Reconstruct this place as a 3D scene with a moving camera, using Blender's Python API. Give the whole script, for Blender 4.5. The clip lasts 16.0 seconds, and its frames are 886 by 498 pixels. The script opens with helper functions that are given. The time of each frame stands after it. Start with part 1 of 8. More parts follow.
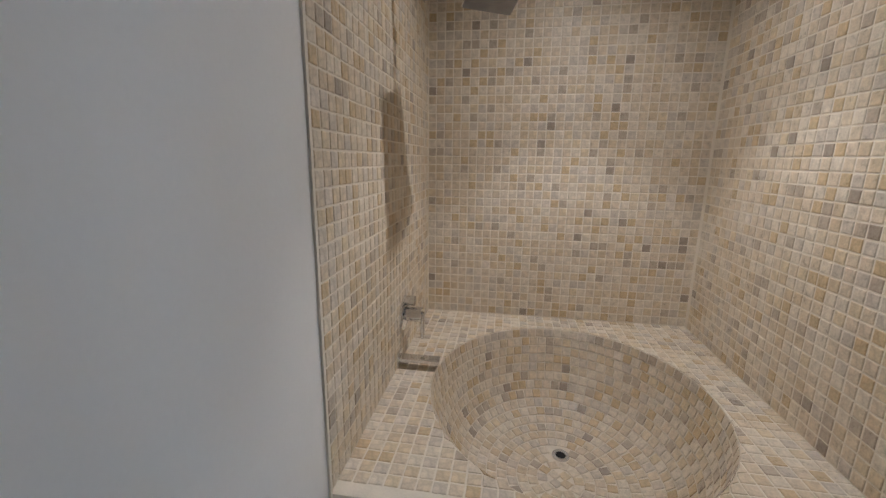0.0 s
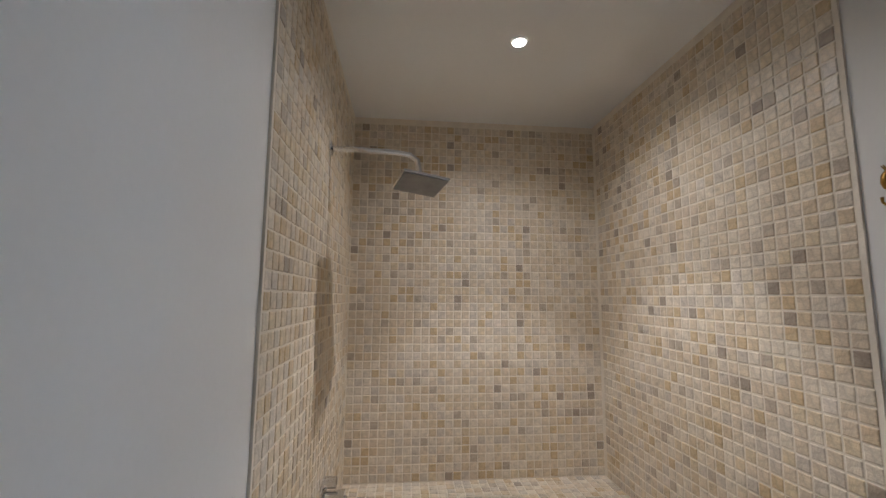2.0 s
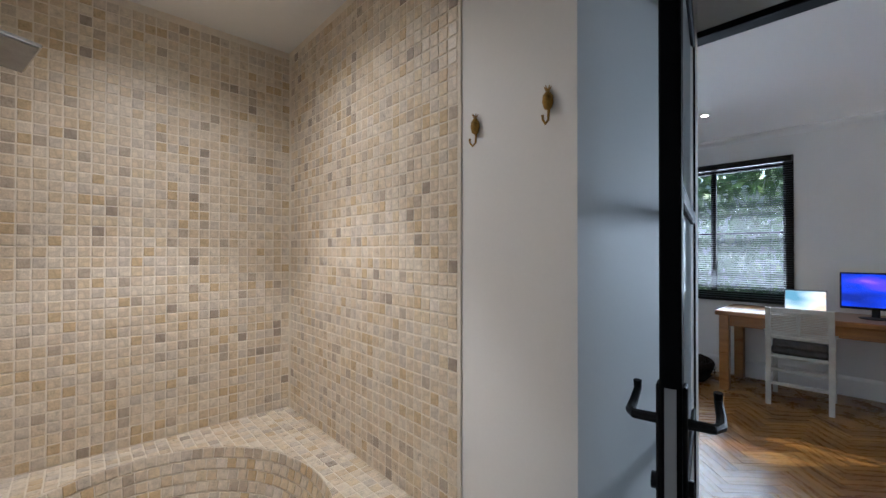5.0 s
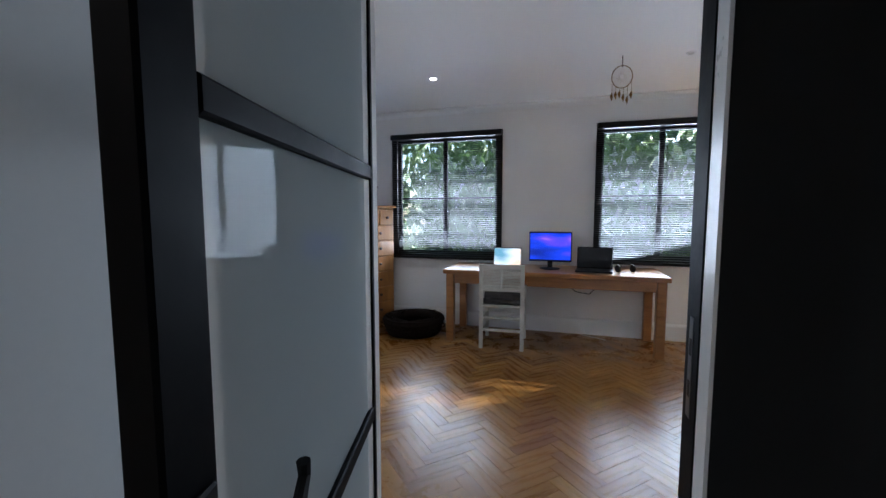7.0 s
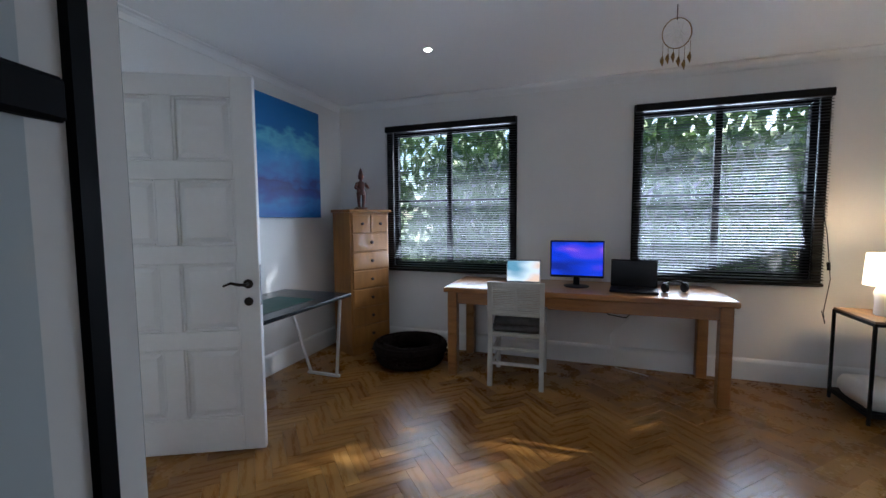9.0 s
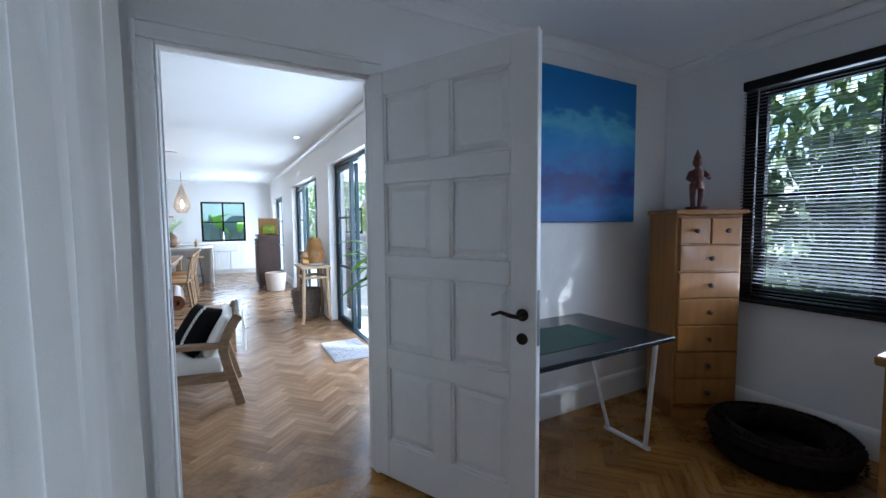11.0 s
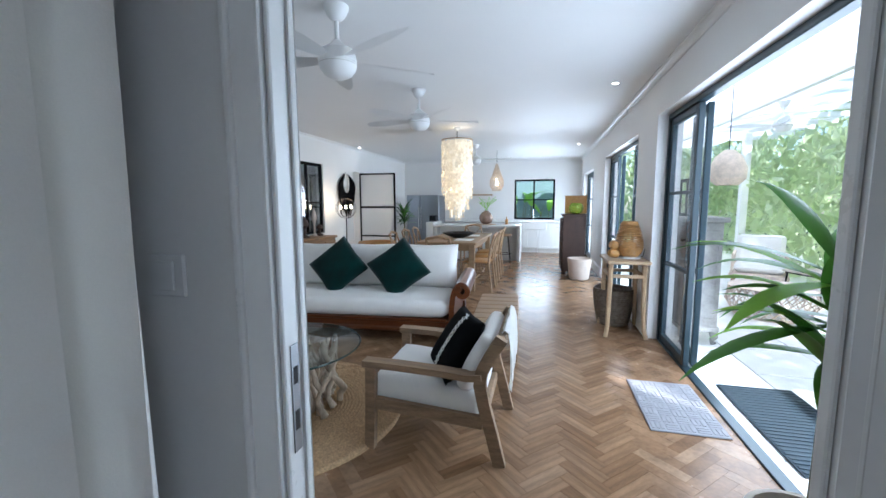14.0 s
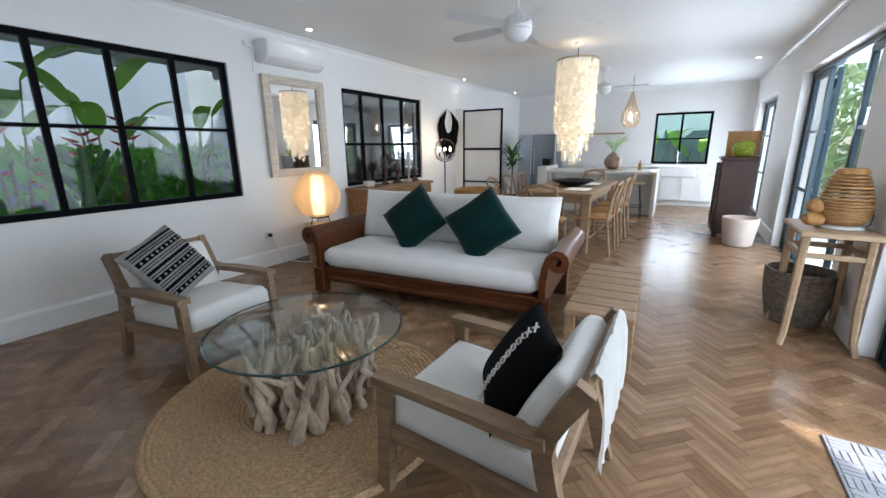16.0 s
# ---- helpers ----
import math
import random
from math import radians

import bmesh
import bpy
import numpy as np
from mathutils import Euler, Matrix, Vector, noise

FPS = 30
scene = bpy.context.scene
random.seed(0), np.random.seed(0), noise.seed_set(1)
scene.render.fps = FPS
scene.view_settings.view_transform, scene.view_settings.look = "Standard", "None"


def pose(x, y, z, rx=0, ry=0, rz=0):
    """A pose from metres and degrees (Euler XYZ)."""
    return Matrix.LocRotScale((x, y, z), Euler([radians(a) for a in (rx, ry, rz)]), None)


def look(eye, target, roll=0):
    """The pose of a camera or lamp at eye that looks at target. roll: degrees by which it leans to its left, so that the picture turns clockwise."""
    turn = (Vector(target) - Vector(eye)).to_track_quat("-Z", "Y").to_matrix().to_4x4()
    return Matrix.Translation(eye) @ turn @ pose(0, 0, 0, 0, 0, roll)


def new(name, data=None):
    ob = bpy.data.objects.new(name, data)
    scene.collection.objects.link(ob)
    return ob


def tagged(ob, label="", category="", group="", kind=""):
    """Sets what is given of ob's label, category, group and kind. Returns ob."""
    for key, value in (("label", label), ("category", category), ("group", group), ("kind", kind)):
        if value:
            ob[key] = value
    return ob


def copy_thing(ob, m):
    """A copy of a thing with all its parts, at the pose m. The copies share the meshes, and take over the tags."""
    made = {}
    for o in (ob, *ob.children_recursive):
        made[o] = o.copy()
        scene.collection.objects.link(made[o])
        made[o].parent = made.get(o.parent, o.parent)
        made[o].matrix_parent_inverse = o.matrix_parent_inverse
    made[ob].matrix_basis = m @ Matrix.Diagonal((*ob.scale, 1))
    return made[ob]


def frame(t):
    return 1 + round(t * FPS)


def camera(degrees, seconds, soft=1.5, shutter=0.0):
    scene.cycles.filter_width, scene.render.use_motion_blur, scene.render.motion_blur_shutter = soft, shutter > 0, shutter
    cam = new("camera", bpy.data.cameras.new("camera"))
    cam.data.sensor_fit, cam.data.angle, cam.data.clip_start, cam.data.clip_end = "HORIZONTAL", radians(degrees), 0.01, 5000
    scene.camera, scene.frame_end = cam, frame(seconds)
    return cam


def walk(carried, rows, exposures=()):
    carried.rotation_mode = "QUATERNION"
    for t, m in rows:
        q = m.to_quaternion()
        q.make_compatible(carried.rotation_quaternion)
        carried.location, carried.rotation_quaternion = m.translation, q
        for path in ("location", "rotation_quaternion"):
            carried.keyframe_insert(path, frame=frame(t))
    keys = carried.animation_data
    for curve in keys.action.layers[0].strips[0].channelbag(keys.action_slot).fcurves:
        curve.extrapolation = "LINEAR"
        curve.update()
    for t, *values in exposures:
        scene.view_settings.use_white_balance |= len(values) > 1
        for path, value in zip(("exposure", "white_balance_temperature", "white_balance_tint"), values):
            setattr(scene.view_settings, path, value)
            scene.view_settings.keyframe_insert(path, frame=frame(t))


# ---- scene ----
cam = camera(95.4, 16.0)
PATH = [
    (0.0, -0.599, 0.355, 1.320, 8.92, -12.50, -0.59),
    (0.5, -0.658, 0.343, 1.355, 4.88, -6.31, -0.54),
    (1.0, -0.691, 0.339, 1.384, 1.81, -1.13, -0.40),
    (1.5, -0.715, 0.338, 1.404, -1.75, 3.59, -0.37),
    (2.0, -0.723, 0.335, 1.411, -5.56, 6.75, -0.39),
    (2.5, -0.728, 0.336, 1.411, -9.54, 9.02, -0.38),
    (3.0, -0.723, 0.334, 1.406, -13.26, 10.18, -0.38),
    (3.5, -0.702, 0.344, 1.393, -18.86, 9.96, -0.29),
    (4.0, -0.654, 0.349, 1.373, -26.09, 7.74, -0.17),
    (4.5, -0.576, 0.343, 1.346, -33.33, 4.42, -0.19),
    (5.0, -0.502, 0.316, 1.320, -42.17, 0.37, -0.05),
    (5.2, -0.459, 0.298, 1.317, -45.45, -0.85, -0.04),
    (7.3, 0.206, 0.262, 1.321, -75.64, -4.97, -0.07),
    (7.5, 0.279, 0.265, 1.319, -76.36, -5.03, -0.12),
    (8.0, 0.474, 0.276, 1.314, -76.83, -5.01, 0.06),
    (8.2, 0.554, 0.281, 1.312, -76.76, -4.82, 0.17),
    (10.3, 1.365, 0.582, 1.367, -45.64, -3.98, 0.31),
    (10.5, 1.426, 0.640, 1.361, -40.68, -3.88, 0.31),
    (11.0, 1.569, 0.828, 1.355, -28.69, -3.73, 0.43),
    (11.5, 1.699, 1.019, 1.351, -17.18, -3.60, 0.50),
    (12.0, 1.793, 1.215, 1.355, -7.99, -3.41, 0.43),
    (12.5, 1.833, 1.448, 1.357, -1.34, -3.43, 0.36),
    (13.0, 1.849, 1.709, 1.357, 4.18, -3.84, 0.26),
    (13.5, 1.850, 1.964, 1.356, 9.16, -4.90, 0.20),
    (14.0, 1.827, 2.220, 1.353, 13.72, -6.56, 0.22),
    (14.5, 1.805, 2.475, 1.351, 16.82, -8.17, 0.28),
    (15.0, 1.810, 2.709, 1.346, 20.65, -9.32, 0.30),
    (15.5, 1.808, 2.937, 1.336, 25.89, -11.29, 0.43),
    (16.0, 1.811, 3.153, 1.319, 30.73, -14.30, 0.65),
]
EXPOSURES = [(0.0, 1.55, 5550, 8), (3.5, 1.72, 5500, 8), (5.2, 1.9, 5450, 8), (7.5, 1.88, 5550, 10), (8.2, 1.72, 5550, 10), (10.5, 1.25, 5250, 9), (11.0, 1.25, 5250, 9),
             (12.5, 1.3, 5400, 9), (13.5, 1.2, 5350, 9), (14.5, 0.78, 5500, 9), (15.0, 0.62, 5500, 9), (16.0, 0.98, 5800, 10)]
walk(cam, [(t, pose(x, y, z, 90 + p, r, w)) for t, x, y, z, w, p, r in PATH], EXPOSURES)

# ---- world and sun ----
world = bpy.data.worlds.new("sky_world")
scene.world = world
world.use_nodes = True
wn = world.node_tree
sky = wn.nodes.new("ShaderNodeTexSky")
sky.sky_type = "NISHITA"
sky.sun_disc = False
sky.sun_elevation = radians(34)
sky.sun_rotation = radians(134)
wn.links.new(sky.outputs[0], wn.nodes["Background"].inputs[0])
wn.nodes["Background"].inputs[1].default_value = 0.15
sun = new("sun", bpy.data.lights.new("sun", "SUN"))
sun.data.energy, sun.data.angle, sun.data.color = 5.0, radians(0.6), (1, 0.94, 0.85)
sun.matrix_world = look((6, -6, 6), (6 - 1.35, -6 + 1.3, 6 - 1.25))
tagged(sun, kind="structure")


def sky_panel(name, x, y, z, tx, ty, w, h, power, color=(0.86, 0.93, 1.0), tz=-0.15):
    """Sky light coming in through an opening."""
    li = bpy.data.lights.new(name, "AREA")
    li.shape, li.size, li.size_y, li.energy, li.color = "RECTANGLE", w, h, power, color
    ob = new(name, li)
    ob.matrix_world = look((x, y, z), (x + tx, y + ty, z + tz))
    return tagged(ob, kind="structure")


def spot(name, x, y, z, power, color=(1, 0.86, 0.66), angle=110, blend=0.7):
    li = bpy.data.lights.new(name, "SPOT")
    li.energy, li.color, li.spot_size, li.spot_blend, li.shadow_soft_size = power, color, radians(angle), blend, 0.014
    ob = new(name, li)
    ob.matrix_world = look((x, y, z), (x, y + 0.001, z - 1))
    return tagged(ob, kind="structure")


def bulb(name, x, y, z, power, color=(1, 0.72, 0.42), size=0.05):
    li = bpy.data.lights.new(name, "POINT")
    li.energy, li.color, li.shadow_soft_size = power, color, size
    ob = new(name, li)
    ob.location = (x, y, z)
    return tagged(ob, kind="structure")


sky_panel("window_sky", 4.97, 1.6, 1.5, -1, 0, 1.2, 1.4, 23, (0.86, 0.93, 1.0), tz=0.5)
sky_panel("window_sky", 4.97, -0.7, 1.5, -1, 0.15, 1.2, 1.4, 32, (0.84, 0.92, 1.0), tz=0.5)
sky_panel("door_sky", 3.35, 4.9, 1.1, -1, 0, 2.6, 2.1, 42)
sky_panel("door_sky", 3.25, 8.5, 1.1, -1, 0, 2.3, 2.1, 46)
sky_panel("door_sky", 3.25, 12.3, 1.1, -1, 0, 1.6, 2.0, 44)
sky_panel("garden_window_sky", -2.5, 4.9, 1.5, 1, 0, 1.7, 1.2, 3)
sky_panel("kitchen_window_sky", 1.6, 14.2, 1.4, 0, -1, 1.1, 1.1, 16)

# ---- materials ----
def mat(name, color, rough=0.5, metal=0.0, vary=0.12, scale=6.0, bump=0.1, fine=60.0, random=0.0, ramp=None, coat=0.0, stretch=None,
        trans=0.0, ior=1.45, emit=None, emit_power=0.0, sheen=0.0, island=False, spec=0.5):
    """Colour varied by two noises, with fine relief; random shifts the colour from piece to piece, ramp gives the pieces' colours."""
    m = bpy.data.materials.new(name)
    m.use_nodes = True
    n, l = m.node_tree.nodes, m.node_tree.links
    b = n["Principled BSDF"]
    tex = n.new("ShaderNodeTexCoord")
    mp = n.new("ShaderNodeMapping")
    l.new(tex.outputs["Object"], mp.inputs[0])
    if stretch:
        mp.inputs["Scale"].default_value = stretch
    big, small = n.new("ShaderNodeTexNoise"), n.new("ShaderNodeTexNoise")
    big.inputs["Scale"].default_value, small.inputs["Scale"].default_value = scale, fine
    big.inputs["Detail"].default_value, small.inputs["Detail"].default_value = 4, 3
    l.new(mp.outputs[0], big.inputs["Vector"])
    l.new(mp.outputs[0], small.inputs["Vector"])
    add = n.new("ShaderNodeMath")
    add.operation = "MULTIPLY_ADD"
    l.new(small.outputs[0], add.inputs[0])
    add.inputs[1].default_value = 0.5
    l.new(big.outputs[0], add.inputs[2])
    rng = n.new("ShaderNodeMapRange")
    rng.inputs[1].default_value, rng.inputs[2].default_value = 0.45, 1.05
    rng.inputs[3].default_value, rng.inputs[4].default_value = 1 - vary, 1 + vary
    l.new(add.outputs[0], rng.inputs[0])
    mix = n.new("ShaderNodeMix")
    mix.data_type, mix.blend_type = "RGBA", "MULTIPLY"
    mix.inputs["Factor"].default_value = 1
    l.new(rng.outputs[0], mix.inputs["B"])
    if ramp:
        src = n.new("ShaderNodeNewGeometry") if island else n.new("ShaderNodeObjectInfo")
        cr = n.new("ShaderNodeValToRGB")
        cr.color_ramp.interpolation = "CONSTANT" if len(ramp) > 4 else "LINEAR"
        while len(cr.color_ramp.elements) < len(ramp):
            cr.color_ramp.elements.new(0.5)
        for i, (e, c) in enumerate(zip(cr.color_ramp.elements, ramp)):
            e.position = c[3] if len(c) > 3 else i / max(len(ramp) - 1, 1)
            e.color = (*c[:3], 1)
        l.new(src.outputs["Random Per Island" if island else "Random"], cr.inputs[0])
        l.new(cr.outputs[0], mix.inputs["A"])
    else:
        mix.inputs["A"].default_value = (*color, 1)
    l.new(mix.outputs["Result"], b.inputs["Base Color"])
    b.inputs["Roughness"].default_value, b.inputs["Metallic"].default_value = rough, metal
    b.inputs["Coat Weight"].default_value, b.inputs["Transmission Weight"].default_value, b.inputs["IOR"].default_value = coat, trans, ior
    b.inputs["Sheen Weight"].default_value = sheen
    b.inputs["Specular IOR Level"].default_value = spec
    if rough > 0.15 and not trans:
        rr = n.new("ShaderNodeMapRange")
        rr.inputs[1].default_value, rr.inputs[2].default_value = 0.4, 1.1
        rr.inputs[3].default_value, rr.inputs[4].default_value = rough * 0.85, min(rough * 1.15, 1)
        l.new(add.outputs[0], rr.inputs[0])
        l.new(rr.outputs[0], b.inputs["Roughness"])
    if bump:
        bp = n.new("ShaderNodeBump")
        bp.inputs["Strength"].default_value, bp.inputs["Distance"].default_value = bump, 0.004
        l.new(add.outputs[0], bp.inputs["Height"])
        l.new(bp.outputs[0], b.inputs["Normal"])
    if emit:
        b.inputs["Emission Color"].default_value, b.inputs["Emission Strength"].default_value = (*emit, 1), emit_power
    return m


TILE_RAMP = [(0.66, 0.56, 0.43, 0.0), (0.70, 0.62, 0.50, 0.17), (0.62, 0.505, 0.35, 0.38), (0.66, 0.56, 0.42, 0.48), (0.575, 0.44, 0.265, 0.66),
             (0.60, 0.53, 0.44, 0.74), (0.48, 0.40, 0.31, 0.84), (0.67, 0.56, 0.39, 0.90), (0.36, 0.295, 0.23, 0.962), (0.72, 0.64, 0.54, 0.985)]
OAK_RAMP = [(0.205, 0.117, 0.060), (0.25, 0.15, 0.082), (0.158, 0.086, 0.041), (0.29, 0.182, 0.106)]
BED_RAMP = [(0.25, 0.112, 0.022), (0.31, 0.15, 0.034), (0.18, 0.073, 0.013), (0.36, 0.19, 0.05)]
M = {}
M["wall"] = mat("white_wall_paint", (0.80, 0.79, 0.77), 0.6, vary=0.025, scale=2, bump=0.08, fine=90)
M["ceiling"] = mat("white_ceiling_paint", (0.82, 0.82, 0.81), 0.55, vary=0.02, scale=1.5, bump=0.05)
M["trim"] = mat("white_gloss_paint", (0.82, 0.82, 0.81), 0.3, vary=0.02, scale=4, bump=0.04)
M["door_white"] = mat("white_satin_door_paint", (0.80, 0.80, 0.80), 0.35, vary=0.03, scale=5, bump=0.06, fine=40)
M["black_metal"] = mat("black_painted_steel", (0.003, 0.0034, 0.0045), 0.55, vary=0.2, scale=12, bump=0.05, spec=0.06)
M["tile"] = mat("tumbled_stone_tile", (0.6, 0.5, 0.4), 0.3, vary=0.22, scale=40, bump=0.4, fine=160, ramp=TILE_RAMP)
M["tile_rest"] = mat("tumbled_stone_mosaic", (0.6, 0.5, 0.4), 0.3, vary=0.22, scale=40, bump=0.4, fine=160, ramp=TILE_RAMP, island=True)
M["grout"] = mat("pale_grout", (0.80, 0.73, 0.62), 0.8, vary=0.08, scale=20, bump=0.3, fine=150)
M["oak"] = mat("oak_parquet_block", (0.3, 0.2, 0.1), 0.25, vary=0.4, scale=3, bump=0.1, fine=30, ramp=OAK_RAMP, stretch=(1, 9, 1), coat=0.0, spec=0.3)
M["oak_rest"] = mat("oak_parquet", (0.3, 0.2, 0.1), 0.25, vary=0.4, scale=6, bump=0.08, fine=40, ramp=OAK_RAMP, island=True, coat=0.0, spec=0.3)
M["bedoak"] = mat("amber_parquet_block", (0.3, 0.2, 0.1), 0.28, vary=0.28, scale=3, bump=0.08, fine=30, ramp=BED_RAMP, stretch=(1, 9, 1), spec=0.35)
M["bedoak_rest"] = mat("amber_parquet", (0.3, 0.2, 0.1), 0.28, vary=0.26, scale=6, bump=0.08, fine=40, ramp=BED_RAMP, island=True, spec=0.35)
M["underfloor"] = mat("brown_joint", (0.15, 0.085, 0.045), 0.8)
M["terrace"] = mat("pale_terrace_stone", (0.80, 0.785, 0.75), 0.5, vary=0.08, scale=3, bump=0.1)
M["chrome"] = mat("polished_chrome", (0.75, 0.76, 0.78), 0.08, 1.0, vary=0.03, bump=0.0)
M["steel"] = mat("brushed_steel", (0.25, 0.26, 0.275), 0.36, 1.0, vary=0.08, stretch=(1, 1, 0.05), bump=0.03)
M["brass"] = mat("aged_brass", (0.32, 0.19, 0.05), 0.35, 1.0, vary=0.5, scale=40, bump=0.4, fine=120)
M["linen"] = mat("off_white_linen", (0.78, 0.76, 0.72), 0.85, vary=0.05, scale=8, bump=0.25, fine=500, sheen=0.2)
M["velvet"] = mat("emerald_velvet", (0.0008, 0.019, 0.0165), 0.8, vary=0.6, scale=7, bump=0.35, fine=300, sheen=0.12, spec=0.12)
M["teak"] = mat("oiled_teak", (0.092, 0.026, 0.007), 0.33, vary=0.4, scale=3, bump=0.1, fine=30, stretch=(1, 8, 8), coat=0.12, spec=0.35)
M["greywood"] = mat("weathered_teak", (0.24, 0.158, 0.092), 0.6, vary=0.4, scale=5, bump=0.25, fine=40, stretch=(1, 7, 7))
M["palewood"] = mat("pale_oak", (0.41, 0.285, 0.17), 0.5, vary=0.2, scale=4, bump=0.15, fine=40, stretch=(1, 8, 8))
M["pine"] = mat("honey_pine", (0.33, 0.148, 0.036), 0.38, vary=0.25, scale=3, bump=0.1, fine=30, stretch=(6, 6, 1), coat=0.2)
M["deskwood"] = mat("varnished_hardwood", (0.32, 0.14, 0.038), 0.3, vary=0.3, scale=3, bump=0.08, fine=30, stretch=(8, 1, 8), coat=0.3)
M["drift"] = mat("bleached_driftwood", (0.46, 0.37, 0.27), 0.8, vary=0.6, scale=11, bump=1.0, fine=60, stretch=(1, 1, 0.25))
M["jute"] = mat("woven_jute", (0.47, 0.315, 0.175), 0.95, vary=0.4, scale=70, bump=1.0, fine=170, spec=0.1)
M["darkwood"] = mat("dark_carved_wood", (0.05, 0.028, 0.02), 0.45, vary=0.3, scale=8, bump=0.4, fine=40)
M["rattan"] = mat("honey_rattan", (0.40, 0.205, 0.06), 0.4, vary=0.3, scale=30, bump=0.6, fine=120)
M["white_plastic"] = mat("white_plastic", (0.78, 0.78, 0.77), 0.35, vary=0.02, bump=0.02)
M["black"] = mat("matt_black", (0.008, 0.008, 0.009), 0.5, vary=0.2, bump=0.1, spec=0.2)
M["blackcloth"] = mat("black_cotton", (0.004, 0.004, 0.0045), 0.9, vary=0.25, scale=20, bump=0.3, fine=400, spec=0.1)
M["greycloth"] = mat("grey_woven_cloth", (0.30, 0.29, 0.28), 0.9, vary=0.2, scale=20, bump=0.4, fine=400)
M["curtain"] = mat("white_cotton_curtain", (0.84, 0.82, 0.77), 0.85, vary=0.05, scale=5, bump=0.15, fine=300)
M["greypaint"] = mat("grey_green_paint", (0.55, 0.55, 0.51), 0.5, vary=0.06, bump=0.1)
M["leaf"] = mat("glossy_leaf", (0.05, 0.15, 0.02), 0.4, vary=0.4, scale=5, bump=0.15, fine=40)
M["leaf_light"] = mat("young_leaf", (0.18, 0.40, 0.045), 0.45, vary=0.35, scale=5, bump=0.15, fine=40)
M["leaf_dark"] = mat("shaded_leaf", (0.025, 0.075, 0.016), 0.5, vary=0.4, scale=5, bump=0.15, fine=40)
M["stem"] = mat("plant_stem", (0.14, 0.13, 0.06), 0.6, vary=0.3)
M["clay"] = mat("pale_fired_clay", (0.55, 0.47, 0.40), 0.75, vary=0.12, scale=9, bump=0.3)
M["stone"] = mat("white_stone_top", (0.72, 0.71, 0.68), 0.25, vary=0.06, scale=5, bump=0.02)
M["cabinet_white"] = mat("white_cabinet_lacquer", (0.78, 0.78, 0.76), 0.3, vary=0.02, bump=0.02)
M["plaster_grey"] = mat("grey_render", (0.50, 0.52, 0.50), 0.8, vary=0.12, scale=4, bump=0.3)
M["lime"] = mat("limewashed_wood", (0.58, 0.50, 0.41), 0.7, vary=0.22, scale=7, bump=0.5, fine=50, stretch=(1, 1, 5))
# Leaf colours lightened to carry the glare of strong sun.
M["hedge"] = mat("sun_lightened_foliage", (0.06, 0.15, 0.03), 0.5, vary=0.5, scale=6, bump=0.2, ramp=[(0.10, 0.20, 0.05), (0.24, 0.36, 0.13), (0.46, 0.55, 0.33)], island=True)


def glass_mat(name, tint=(1, 1, 1), rough=0.0, gloss=0.08):
    m = bpy.data.materials.new(name)
    m.use_nodes = True
    n, l = m.node_tree.nodes, m.node_tree.links
    n.remove(n["Principled BSDF"])
    tr, gl, mx, fr = n.new("ShaderNodeBsdfTransparent"), n.new("ShaderNodeBsdfGlossy"), n.new("ShaderNodeMixShader"), n.new("ShaderNodeLayerWeight")
    tr.inputs[0].default_value = (*tint, 1)
    gl.inputs["Roughness"].default_value = rough
    fr.inputs[0].default_value = 0.5
    pw, sc = n.new("ShaderNodeMath"), n.new("ShaderNodeMath")
    pw.operation, sc.operation = "POWER", "MULTIPLY_ADD"
    l.new(fr.outputs["Facing"], pw.inputs[0])
    pw.inputs[1].default_value = 4.0
    l.new(pw.outputs[0], sc.inputs[0])
    sc.inputs[1].default_value, sc.inputs[2].default_value = 0.5, gloss * 0.5
    l.new(sc.outputs[0], mx.inputs[0])
    l.new(tr.outputs[0], mx.inputs[1])
    l.new(gl.outputs[0], mx.inputs[2])
    l.new(mx.outputs[0], n["Material Output"].inputs[0])
    return m


def frosted_mat(name, color, through_share=0.75, inner=(0.86, 0.89, 0.90)):
    m = bpy.data.materials.new(name)
    m.use_nodes = True
    n, l = m.node_tree.nodes, m.node_tree.links
    b = n["Principled BSDF"]
    b.inputs["Base Color"].default_value = (*color, 1)
    b.inputs["Roughness"].default_value = 0.9
    b.inputs["Specular IOR Level"].default_value = 0.0
    b.inputs["Coat Weight"].default_value = 0.22
    b.inputs["Coat IOR"].default_value = 1.6
    b.inputs["Coat Roughness"].default_value = 0.004
    tl, mx = n.new("ShaderNodeBsdfTranslucent"), n.new("ShaderNodeMixShader")
    tl.inputs[0].default_value = (*inner, 1)
    mx.inputs[0].default_value = through_share
    l.new(b.outputs[0], mx.inputs[1])
    l.new(tl.outputs[0], mx.inputs[2])
    l.new(mx.outputs[0], n["Material Output"].inputs[0])
    return m


def glow_mat(name, color, power, base=(0.8, 0.7, 0.5)):
    return mat(name, base, 0.6, vary=0.1, bump=0.1, emit=color, emit_power=power)


